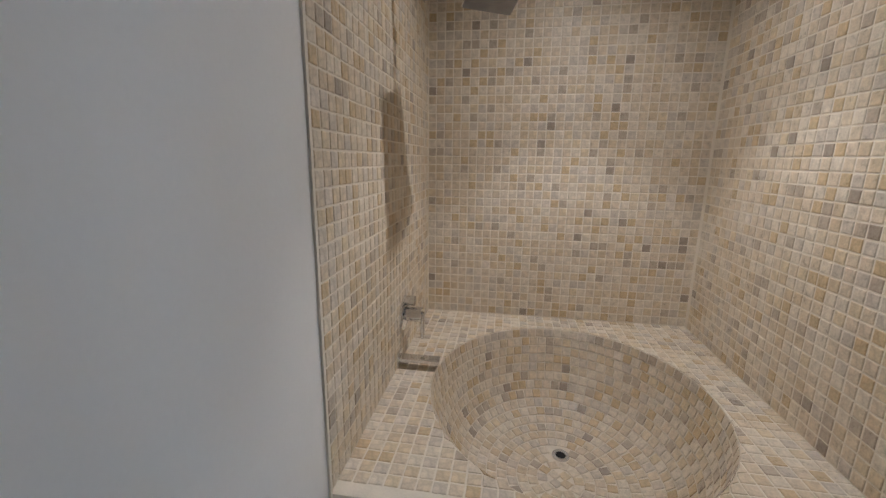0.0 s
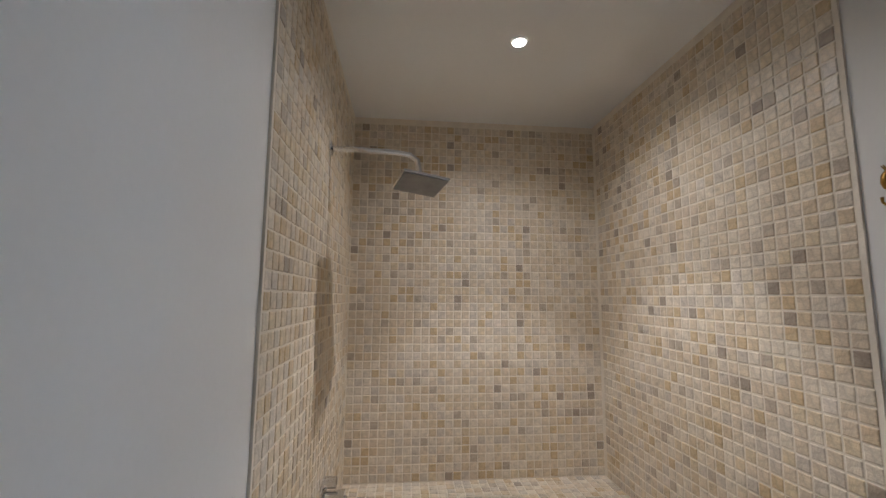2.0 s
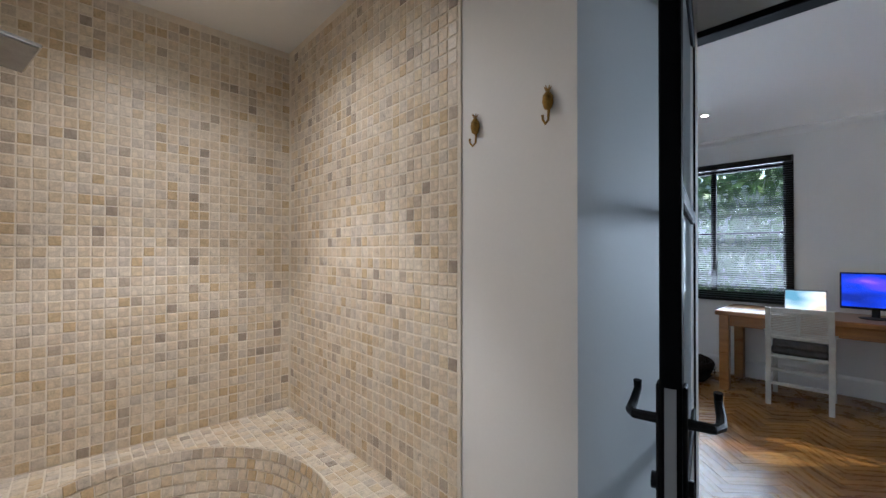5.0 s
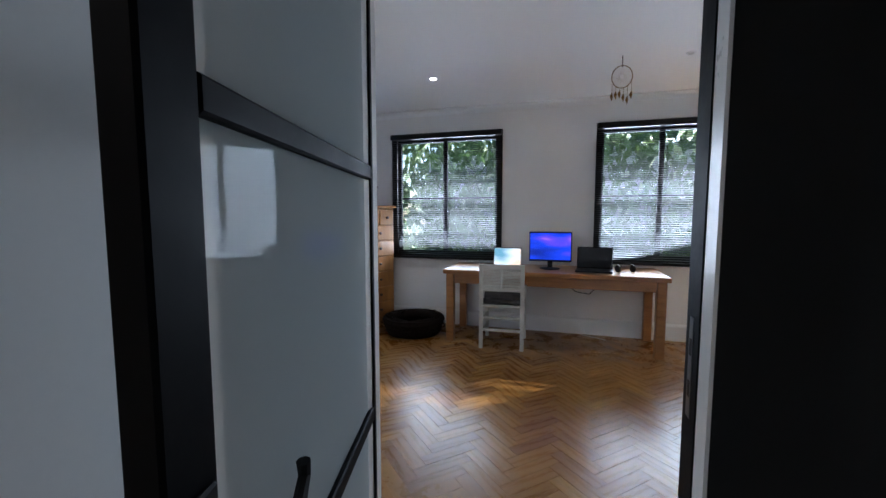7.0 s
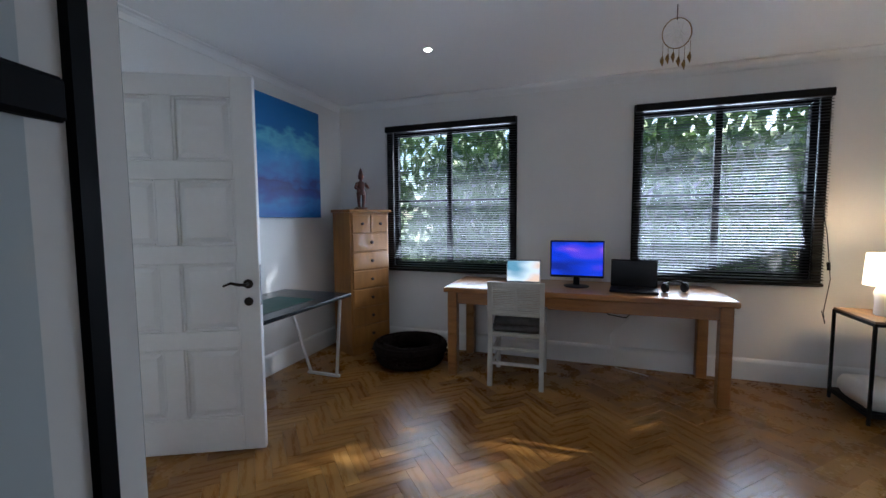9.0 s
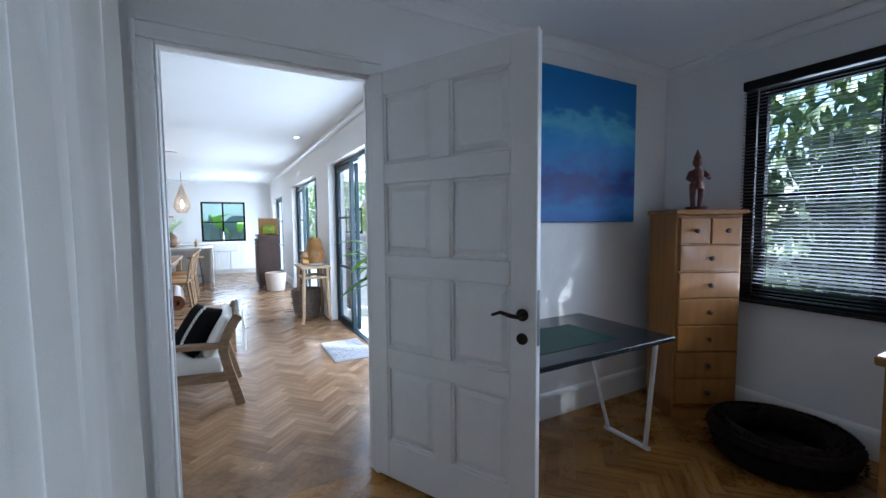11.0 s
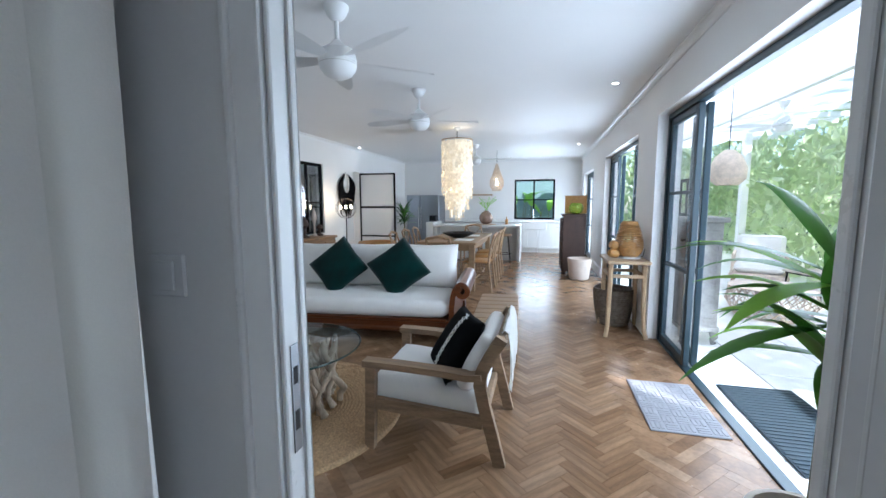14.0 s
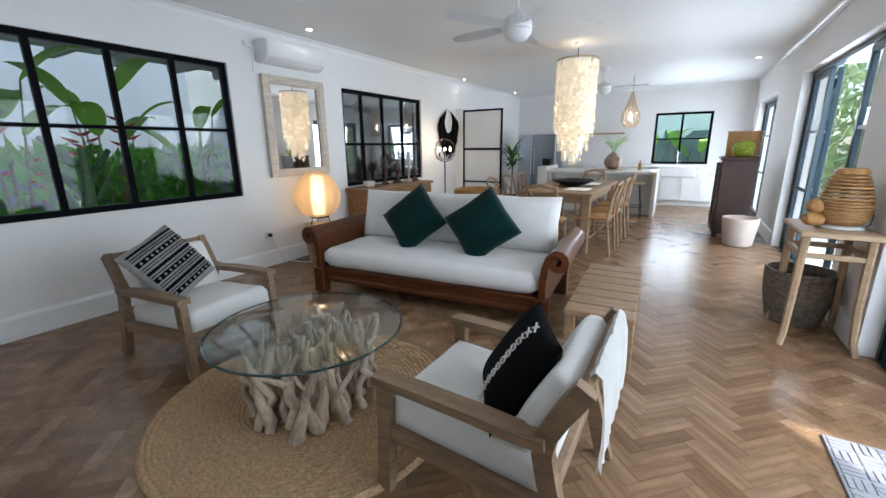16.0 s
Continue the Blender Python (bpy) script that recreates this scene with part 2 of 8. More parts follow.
M["glass"] = glass_mat("clear_glass", gloss=0.06)
M["table_glass"] = glass_mat("clear_table_glass", (0.94, 0.97, 0.965), gloss=0.09)
M["window_glass"] = glass_mat("reflecting_window_glass", (0.93, 0.96, 0.95), gloss=0.04)
M["dark_glass"] = glass_mat("strongly_reflecting_window_glass", (0.8, 0.84, 0.84), gloss=0.38)
M["frosted"] = frosted_mat("frosted_door_glass", (0.25, 0.265, 0.26), 0.5)
M["glass_edge"] = mat("green_glass_edge", (0.03, 0.06, 0.055), 0.1, vary=0.1, bump=0)
M["mirror"] = mat("silvered_mirror", (0.9, 0.9, 0.9), 0.02, 1.0, vary=0.0, bump=0.0)
M["lamp_on"] = glow_mat("lit_downlight", (1, 0.9, 0.75), 25)


def lit_mat(name, color, glow, power):
    return mat(name, color, 0.7, vary=0.2, scale=20, bump=0.3, emit=glow, emit_power=power)


M["paper_core"] = lit_mat("lit_paper_core", (0.8, 0.65, 0.4), (1, 0.74, 0.42), 1.3)
M["capiz"] = lit_mat("capiz_shell", (0.74, 0.67, 0.54), (1, 0.80, 0.52), 0.2)
M["shade_lit"] = lit_mat("lit_fabric_shade", (0.75, 0.62, 0.42), (1, 0.72, 0.38), 1.2)
M["lime_glass"] = mat("lime_glass", (0.45, 0.6, 0.05), 0.06, vary=0.1, bump=0, trans=0.7)
M["vase"] = mat("bronze_glaze", (0.30, 0.20, 0.15), 0.25, 0.4, vary=0.3, scale=8, bump=0.1)
M["ground"] = mat("lawn_earth", (0.06, 0.09, 0.03), 0.9, vary=0.4, scale=3, bump=0.4)
M["mat_dark"] = mat("dark_ribbed_rubber", (0.03, 0.045, 0.055), 0.8, vary=0.2, scale=20, bump=0.3)
M["grey_old"] = mat("weathered_grey_wood", (0.36, 0.35, 0.33), 0.7, vary=0.25, scale=12, bump=0.5, fine=60)
M["redflower"] = mat("red_petal", (0.35, 0.03, 0.03), 0.5, vary=0.3, scale=20)


def let_light_through(m, color, share):
    """Leaves that glow when the sun stands behind them."""
    n, l = m.node_tree.nodes, m.node_tree.links
    tl, mx = n.new("ShaderNodeBsdfTranslucent"), n.new("ShaderNodeMixShader")
    tl.inputs[0].default_value = (*color, 1)
    mx.inputs[0].default_value = share
    l.new(n["Principled BSDF"].outputs[0], mx.inputs[1])
    l.new(tl.outputs[0], mx.inputs[2])
    l.new(mx.outputs[0], n["Material Output"].inputs[0])


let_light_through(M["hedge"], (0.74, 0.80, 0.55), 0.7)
# Darker copy of the hedge leaves: shade is put into the colour.
M["shade_toned_foliage"] = mat("shade_toned_shrub_leaves", (0.05, 0.1, 0.02), 0.5, vary=0.5, scale=6, bump=0.2, ramp=[(0.015, 0.045, 0.01), (0.05, 0.11, 0.025), (0.10, 0.16, 0.06)], island=True)
let_light_through(M["shade_toned_foliage"], (0.16, 0.25, 0.08), 0.35)
let_light_through(M["leaf"], (0.12, 0.30, 0.04), 0.3)
let_light_through(M["leaf_light"], (0.36, 0.66, 0.08), 0.55)
let_light_through(M["curtain"], (0.8, 0.82, 0.85), 0.12)
# Solid white roof given translucency so its underside and the terrace look bright.
M["roof_sheet"] = mat("brightened_white_roofing", (0.85, 0.86, 0.86), 0.4, vary=0.03, scale=2, bump=0.05)
let_light_through(M["roof_sheet"], (0.97, 0.97, 0.97), 0.95)
# Pale lavender wall, its colour darkened to stand in for shade.
M["plaster_dimmed"] = mat("shade_darkened_render", (0.17, 0.195, 0.225), 0.8, vary=0.08, scale=3, bump=0.3)
M["charcoal"] = mat("charcoal_plaster", (0.018, 0.0185, 0.0195), 0.8, vary=0.15, scale=6, bump=0.2, spec=0.2)
M["plaster_teal"] = mat("grey_green_render", (0.19, 0.29, 0.285), 0.8, vary=0.12, scale=4, bump=0.3)
# Dimness of the room behind window 2 is put into this wall colour.
M["plaster_dim_room"] = mat("dim_toned_render", (0.22, 0.24, 0.24), 0.8, vary=0.15, scale=4, bump=0.3)

# ---- mesh tools ----
def part(name, bm, material, parent=None, label="", smooth=False, angle=35):
    me = bpy.data.meshes.new(name)
    if smooth:
        bmesh.ops.recalc_face_normals(bm, faces=bm.faces)
    bm.to_mesh(me)
    bm.free()
    for mm in (material if isinstance(material, (list, tuple)) else [material]):
        me.materials.append(mm)
    if smooth:
        me.shade_smooth()
        me.set_sharp_from_angle(angle=radians(angle))
    ob = new(name, me)
    ob.parent = parent
    if label:
        ob["label"] = label
    if name in JOINED:
        ob["kind"] = "stuff"
    return ob


JOINED = ("woven_body", "woven_wall", "woven_rim", "woven_shade", "woven_seat", "shell_strand", "feather_fringe", "diamond_row", "stitching", "web", "fringe", "carving", "woven_back", "fleece")


def thing(name, label, category, x=0, y=0, z=0, rz=0, group="", kind=""):
    ob = new(name)
    ob.empty_display_size = 0.1
    ob.matrix_basis = pose(x, y, z, 0, 0, rz)
    return tagged(ob, label, category, group, kind)


def box(bm, x0, x1, y0, y1, z0, z1, bevel=0.0, m=None, seg=1):
    """A box between the given limits, with rounded edges."""
    r = bmesh.ops.create_cube(bm, size=1)
    vs = r["verts"]
    for v in vs:
        v.co = Vector((x0 + (v.co.x + 0.5) * (x1 - x0), y0 + (v.co.y + 0.5) * (y1 - y0), z0 + (v.co.z + 0.5) * (z1 - z0)))
    if bevel:
        es = list({e for v in vs for e in v.link_edges})
        out = bmesh.ops.bevel(bm, geom=es, offset=bevel, segments=seg, profile=0.5, affect="EDGES")
        vs = list({v for f in out["faces"] for v in f.verts} | {v for v in vs if v.is_valid})
    if m is not None:
        bmesh.ops.transform(bm, matrix=m, verts=vs)
    return bm


def boxm(x0, x1, y0, y1, z0, z1, bevel=0.0, m=None, seg=1):
    return box(bmesh.new(), x0, x1, y0, y1, z0, z1, bevel, m, seg)


def tube(bm, pts, radii, seg=8, cap=True):
    """A round bar through points with a radius at each."""
    pts = [Vector(p) for p in pts]
    if not isinstance(radii, (list, tuple)):
        radii = [radii] * len(pts)
    rings = []
    side = None
    for i, p in enumerate(pts):
        d = (pts[min(i + 1, len(pts) - 1)] - pts[max(i - 1, 0)]).normalized()
        if side is None:
            side = d.orthogonal().normalized()
        side = (side - d * side.dot(d)).normalized()
        up = d.cross(side)
        rings.append([bm.verts.new(p + (side * math.cos(a) + up * math.sin(a)) * radii[i]) for a in (2 * math.pi * k / seg for k in range(seg))])
    for a, b in zip(rings, rings[1:]):
        for k in range(seg):
            bm.faces.new((a[k], a[(k + 1) % seg], b[(k + 1) % seg], b[k]))
    if cap:
        bm.faces.new(rings[0][::-1])
        bm.faces.new(rings[-1])
    return bm


def tubem(pts, radii, seg=8):
    return tube(bmesh.new(), pts, radii, seg)


def lathe(bm, profile, seg=32, cx=0, cy=0, cz=0, wobble=0.0, close=True):
    """Turns (radius, height) pairs round the upright axis."""
    rings = []
    for r, z in profile:
        rings.append([bm.verts.new((cx + r * math.cos(a) * (1 + wobble * math.sin(3 * a + z * 9)), cy + r * math.sin(a) * (1 + wobble * math.cos(2 * a + z * 5)), cz + z))
                      for a in (2 * math.pi * k / seg for k in range(seg))])
    for a, b in zip(rings, rings[1:]):
        for k in range(seg):
            bm.faces.new((a[k], a[(k + 1) % seg], b[(k + 1) % seg], b[k]))
    if close:
        bm.faces.new(rings[0][::-1])
        bm.faces.new(rings[-1])
    return bm


def lathem(profile, seg=32, **k):
    return lathe(bmesh.new(), profile, seg, **k)


def cushion(w, d, h, n=14, pinch=0.5, seed=0, sag=0.0):
    """A stuffed cushion lying flat, thin at its corners, with creases."""
    bm = bmesh.new()
    grid = {}
    for s in (1, -1):
        for i in range(n + 1):
            for j in range(n + 1):
                u, v = 2 * i / n - 1, 2 * j / n - 1
                rim = max(abs(u), abs(v))
                if rim == 1 and s < 0:
                    grid[s, i, j] = grid[1, i, j]
                    continue
                fat = ((1 - abs(u) ** 3.2) * (1 - abs(v) ** 3.2)) ** pinch
                wave = 0.05 * noise.noise(Vector((u * 2 + seed, v * 2, s)))
                pull = 1 - 0.05 * (1 - abs(u * v)) * rim
                grid[s, i, j] = bm.verts.new((u * w / 2 * pull, v * d / 2 * pull, s * h / 2 * fat * (1 + wave) + wave * h * 0.25 - sag * fat))
    for s in (1, -1):
        for i in range(n):
            for j in range(n):
                q = [grid[s, i, j], grid[s, i + 1, j], grid[s, i + 1, j + 1], grid[s, i, j + 1]]
                bm.faces.new(q if s > 0 else q[::-1])
    return bm


def pad(w, d, h, r=0.04, n=18, seed=0, crown=0.012):
    """A thick upholstered pad with rounded sides and a soft top."""
    bm = bmesh.new()
    grid = {}
    for s in (1, -1):
        for i in range(n + 1):
            for j in range(n + 1):
                u, v = 2 * i / n - 1, 2 * j / n - 1
                x, y = u * w / 2, v * d / 2
                ex, ey = max(0, abs(x) - (w / 2 - r)) / r, max(0, abs(y) - (d / 2 - r)) / r
                e = min(1, math.hypot(ex, ey))
                z = h / 2 - r + r * math.sqrt(max(0, 1 - e * e)) + crown * (1 - u * u) * (1 - v * v) + 0.006 * noise.noise(Vector((x * 7 + seed, y * 7, s)))
                if e == 1:
                    k = 1 / max(1, math.hypot(ex, ey))
                    x = math.copysign(min(abs(x), w / 2 - r + r * ex * k), x)
                    y = math.copysign(min(abs(y), d / 2 - r + r * ey * k), y)
                grid[s, i, j] = bm.verts.new((x, y, s * z))
    for s in (1, -1):
        for i in range(n):
            for j in range(n):
                q = [grid[s, i, j], grid[s, i + 1, j], grid[s, i + 1, j + 1], grid[s, i, j + 1]]
                bm.faces.new(q if s > 0 else q[::-1])
    rim = [(i, 0) for i in range(n)] + [(n, j) for j in range(n)] + [(i, n) for i in range(n, 0, -1)] + [(0, j) for j in range(n, 0, -1)]
    for a, b in zip(rim, rim[1:] + rim[:1]):
        bm.faces.new((grid[1, a[0], a[1]], grid[-1, a[0], a[1]], grid[-1, b[0], b[1]], grid[1, b[0], b[1]]))
    return bm


def smooth_profile(pts, n=5):
    """A finer curve through the given points."""
    out = []
    for i in range(len(pts) - 1):
        p = [pts[min(max(i + q, 0), len(pts) - 1)] for q in (-1, 0, 1, 2)]
        for k in range(n):
            u = k / n
            out.append(tuple(0.5 * (2 * p[1][a] + (p[2][a] - p[0][a]) * u + (2 * p[0][a] - 5 * p[1][a] + 4 * p[2][a] - p[3][a]) * u * u
                                    + (3 * p[1][a] - p[0][a] - 3 * p[2][a] + p[3][a]) * u ** 3) for a in (0, 1)))
    return out + [pts[-1]]


def move(bm, m):
    bmesh.ops.transform(bm, matrix=m, verts=bm.verts)
    return bm


def wall(name, axis, p0, p1, a0, a1, z0, z1, holes=(), material=None, label="white painted plaster wall"):
    """A wall whose faces lie at p0 and p1 across the axis; holes are (from, to, bottom, top)."""
    bm = bmesh.new()
    cuts = sorted({a0, a1, *(h[0] for h in holes), *(h[1] for h in holes)})
    for a, b in zip(cuts, cuts[1:]):
        mid = (a + b) / 2
        hs = sorted([h for h in holes if h[0] <= mid <= h[1]], key=lambda h: h[2])
        z = z0
        spans = []
        for h in hs:
            if h[2] > z:
                spans.append((z, h[2]))
            z = h[3]
        if z < z1:
            spans.append((z, z1))
        for s, e in spans:
            if axis == "x":
                box(bm, p0, p1, a, b, s, e)
            else:
                box(bm, a, b, p0, p1, s, e)
    ob = part(name, bm, material or M["wall"])
    return tagged(ob, label, "wall", kind="structure")


def slab(name, x0, x1, y0, y1, z0, z1, material, label, category):
    return tagged(part(name, boxm(x0, x1, y0, y1, z0, z1), material), label, category, kind="structure")

# ---- shell of the house ----
CEIL = 2.55
# bathroom
wall("wall_bath_left", "x", -1.15, -1.0, -1.9, 2.58, 0, 2.5)
wall("wall_bath_back", "y", 2.432, 2.58, -1.0, 0.322, 0, 2.5)
wall("wall_bath_right", "x", 0.322, 0.45, 0.78, 2.58, 0, 2.6)
wall("wall_bath_return", "y", 0.78, 0.9, 0.45, 1.17, 0, 2.6)
wall("wall_bath_door", "x", 1.17, 1.30, -1.9, 0.9, 0, 2.6, [(-0.07, 0.9, 0, 2.12)])
wall("wall_bath_nib", "x", 1.035, 1.17, -1.9, -0.045, 0, 2.361, material=M["charcoal"], label="charcoal plaster wall beside the bathroom door")
slab("door_reveal", 1.037, 1.104, -0.045, -0.037, 0, 2.361, M["trim"], "white painted door reveal", "trim")
wall("wall_bath_south", "y", -2.05, -1.9, -1.15, 1.30, 0, 2.5)
slab("bath_floor", -1.0, 1.30, -1.9, 0.9, -0.1, 0.0, M["stone"], "pale stone bathroom floor", "floor")
slab("ceiling_bath", -1.15, 1.17, -2.05, 2.58, 2.361, 2.48, M["ceiling"], "white plaster bathroom ceiling", "ceiling")
# bedroom
BX = 4.75
wall("wall_bed_windows", "x", BX, BX + 0.18, -3.6, 2.93, 0, 2.75, [(0.98, 2.25, 0.84, 2.24), (-1.35, -0.09, 0.84, 2.24)])
wall("wall_bed_north", "y", 2.87, 2.93, -2.36, BX, 0, 2.75, [(1.352, 2.255, 0, 2.105)])
wall("wall_bed_south", "y", -3.75, -3.6, 1.15, BX + 0.18, 0, 2.75)
wall("wall_bed_west", "x", 1.15, 1.30, -3.6, -1.9, 0, 2.75)
wall("wall_wardrobe_back", "x", 0.322, 0.45, 2.58, 2.87, 0, 2.6)
slab("floor_bed_base", 0.45, BX + 0.18, -3.6, 2.90, -0.12, -0.012, M["underfloor"], "dark joints between parquet blocks", "floor")
slab("ceiling_bed", 0.45, BX + 0.18, -3.75, 2.90, CEIL, CEIL + 0.1, M["ceiling"], "white plaster bedroom ceiling", "ceiling")
# living room
LX, RX, KY = -2.21, 2.87, 13.92
wall("wall_living_left", "x", LX - 0.15, LX, 2.93, KY, 0, 2.75, [(3.86, 5.76, 0.83, 2.14), (7.32, 9.19, 0.79, 2.08), (10.52, 11.40, 0, 2.05)])
wall("wall_living_right", "x", RX, RX + 0.22, 2.93, KY + 0.15, 0, 2.75, [(3.75, 6.49, 0, 2.16), (7.27, 9.78, 0, 2.12), (11.35, 13.3, 0, 2.06)])
wall("wall_kitchen_end", "y", KY, KY + 0.15, LX - 0.15, RX, 0, 2.75, [(1.06, 2.17, 0.87, 1.99)])
slab("floor_living_base", LX, RX + 0.22, 2.90, KY, -0.12, -0.012, M["underfloor"], "dark joints between parquet blocks", "floor")
slab("ceiling_living", LX - 0.15, RX + 0.22, 2.90, KY + 0.15, CEIL, CEIL + 0.1, M["ceiling"], "white plaster living room ceiling", "ceiling")


def run_trim(name, pts, profile, material, label):
    """A moulding with the given (out, up) profile along a straight run; out is towards the room."""
    (x0, y0), (x1, y1), (nx, ny) = pts
    bm = bmesh.new()
    a = [bm.verts.new((x0 + nx * o, y0 + ny * o, u)) for o, u in profile]
    b = [bm.verts.new((x1 + nx * o, y1 + ny * o, u)) for o, u in profile]
    k = len(profile)
    for i in range(k):
        bm.faces.new((a[i], a[(i + 1) % k], b[(i + 1) % k], b[i]))
    bm.faces.new(a[::-1])
    bm.faces.new(b)
    bmesh.ops.recalc_face_normals(bm, faces=bm.faces)
    return tagged(part(name, bm, material), label, "trim", kind="structure")


BASE = [(0, 0), (0.016, 0), (0.016, 0.15), (0.012, 0.165), (0.006, 0.175), (0, 0.18)]
COVE = [(0, CEIL - 0.065), (0.008, CEIL - 0.065), (0.010, CEIL - 0.05), (0.018, CEIL - 0.03), (0.032, CEIL - 0.016), (0.05, CEIL - 0.009), (0.05, CEIL), (0, CEIL)]
for k, (nm, prof, lab) in enumerate((("baseboard", BASE, "white painted wooden skirting board"), ("cornice", COVE, "white plaster ceiling cornice"))):
    runs = [((LX, 2.93), (LX, 10.45), (1, 0)), ((LX, 11.5), (LX, KY), (1, 0)), ((RX, 6.55), (RX, 7.2), (-1, 0)), ((RX, 9.85), (RX, 11.3), (-1, 0)),
            ((BX, -3.6), (BX, 2.87), (-1, 0)), ((2.36, 2.87), (BX, 2.87), (0, -1)), ((LX, 2.93), (1.28, 2.93), (0, 1)), ((2.33, 2.93), (RX, 2.93), (0, 1))]
    if k:
        runs = [((LX, 2.93), (LX, KY), (1, 0)), ((RX, 2.93), (RX, KY), (-1, 0)), ((LX, KY), (RX, KY), (0, -1)), ((BX, -3.6), (BX, 2.87), (-1, 0)),
                ((0.45, 2.87), (BX, 2.87), (0, -1)), ((LX, 2.93), (RX, 2.93), (0, 1))]
    for r in runs:
        run_trim(nm, r, prof, M["trim"], lab)


def steel_window(name, axis, pos, a0, a1, z0, z1, mull, rails, label, depth=0.05, bar=0.045, frame=0.05, glazing="glass"):
    """A steel-framed window in the plane at pos; mull and rails give the places of its bars."""
    t = tagged(new(name), label, "window", kind="structure")
    def bx(s, e, b, u, d=depth):
        return boxm(pos - d / 2, pos + d / 2, s, e, b, u, 0.004) if axis == "x" else boxm(s, e, pos - d / 2, pos + d / 2, b, u, 0.004)
    part("window_frame", bx(a0, a0 + frame, z0, z1), M["black_metal"], t)
    part("window_frame", bx(a1 - frame, a1, z0, z1), M["black_metal"], t)
    part("window_frame", bx(a0 + frame, a1 - frame, z1 - frame, z1), M["black_metal"], t)
    part("window_frame", bx(a0 + frame, a1 - frame, z0, z0 + frame), M["black_metal"], t)
    for c in mull:
        part("mullion", bx(c - bar / 2, c + bar / 2, z0 + frame, z1 - frame, depth * 0.9), M["black_metal"], t)
    edges = [a0 + frame] + [q for c in sorted(mull) for q in (c - bar / 2, c + bar / 2)] + [a1 - frame]
    zs = [z0 + frame] + [q for c in sorted(rails) for q in (c - 0.014, c + 0.014)] + [z1 - frame]
    for s, e in zip(edges[::2], edges[1::2]):
        for c in rails:
            part("glazing_bar", bx(s, e, c - 0.014, c + 0.014, depth * 0.7), M["black_metal"], t)
        for b, u in zip(zs[::2], zs[1::2]):
            g = part("pane", bx(s, e, b, u, 0.006), M[glazing], t)
            g.visible_shadow = False
    return t


steel_window("window_1", "x", LX - 0.05, 3.86, 5.76, 0.83, 2.14, [4.31, 4.785, 5.265], [1.5], "black steel window with eight panes onto the garden", glazing="window_glass")
steel_window("window_2", "x", LX - 0.05, 7.32, 9.19, 0.79, 2.08, [7.73, 8.19, 8.69], [1.36], "black steel window with eight panes into a dim room", glazing="dark_glass")
steel_window("window_3", "y", KY + 0.05, 1.06, 2.17, 0.87, 1.99, [1.6], [1.42], "black steel kitchen window onto a planted wall")
for k, (b0, b1) in enumerate(((0.98, 2.25), (-1.35, -0.09))):
    steel_window("window_%d" % (k + 4), "x", BX + 0.08, b0, b1, 0.84, 2.24, [(b0 + b1) / 2 + 0.02], [1.52], "dark wooden bedroom window behind slatted blinds", bar=0.05)

# ---- living room furniture ----
def ribbon(path, thick, y0, y1):
    """A bent board: a path of (x, z) points given thickness and run along y."""
    pts = [Vector((a, 0, b)) for a, b in path]
    left, right = [], []
    for i, p in enumerate(pts):
        d = (pts[min(i + 1, len(pts) - 1)] - pts[max(i - 1, 0)]).normalized()
        nrm = Vector((-d.z, 0, d.x))
        left.append(p + nrm * thick / 2)
        right.append(p - nrm * thick / 2)
    loop = left + right[::-1]
    bm = bmesh.new()
    a = [bm.verts.new((p.x, y0, p.z)) for p in loop]
    b = [bm.verts.new((p.x, y1, p.z)) for p in loop]
    k, n = len(loop), len(pts)
    for i in range(k):
        bm.faces.new((a[i], a[(i + 1) % k], b[(i + 1) % k], b[i]))
    for i in range(n - 1):
        bm.faces.new((a[i], a[k - 1 - i], a[k - 2 - i], a[i + 1]))
        bm.faces.new((b[i], b[i + 1], b[k - 2 - i], b[k - 1 - i]))
    bmesh.ops.recalc_face_normals(bm, faces=bm.faces)
    return bm


def scroll(side):
    """Outline of a daybed arm that rolls outwards."""
    path = [(0.0, 0.20), (0.0, 0.36), (0.012, 0.47), (0.035, 0.545), (0.075, 0.585)]
    for k in range(13):
        a = radians(100 - k * 31)
        r = 0.066 * (1 - k / 22)
        path.append((0.095 + r * math.cos(a), 0.525 + r * math.sin(a)))
    return [(side * a, b) for a, b in path]


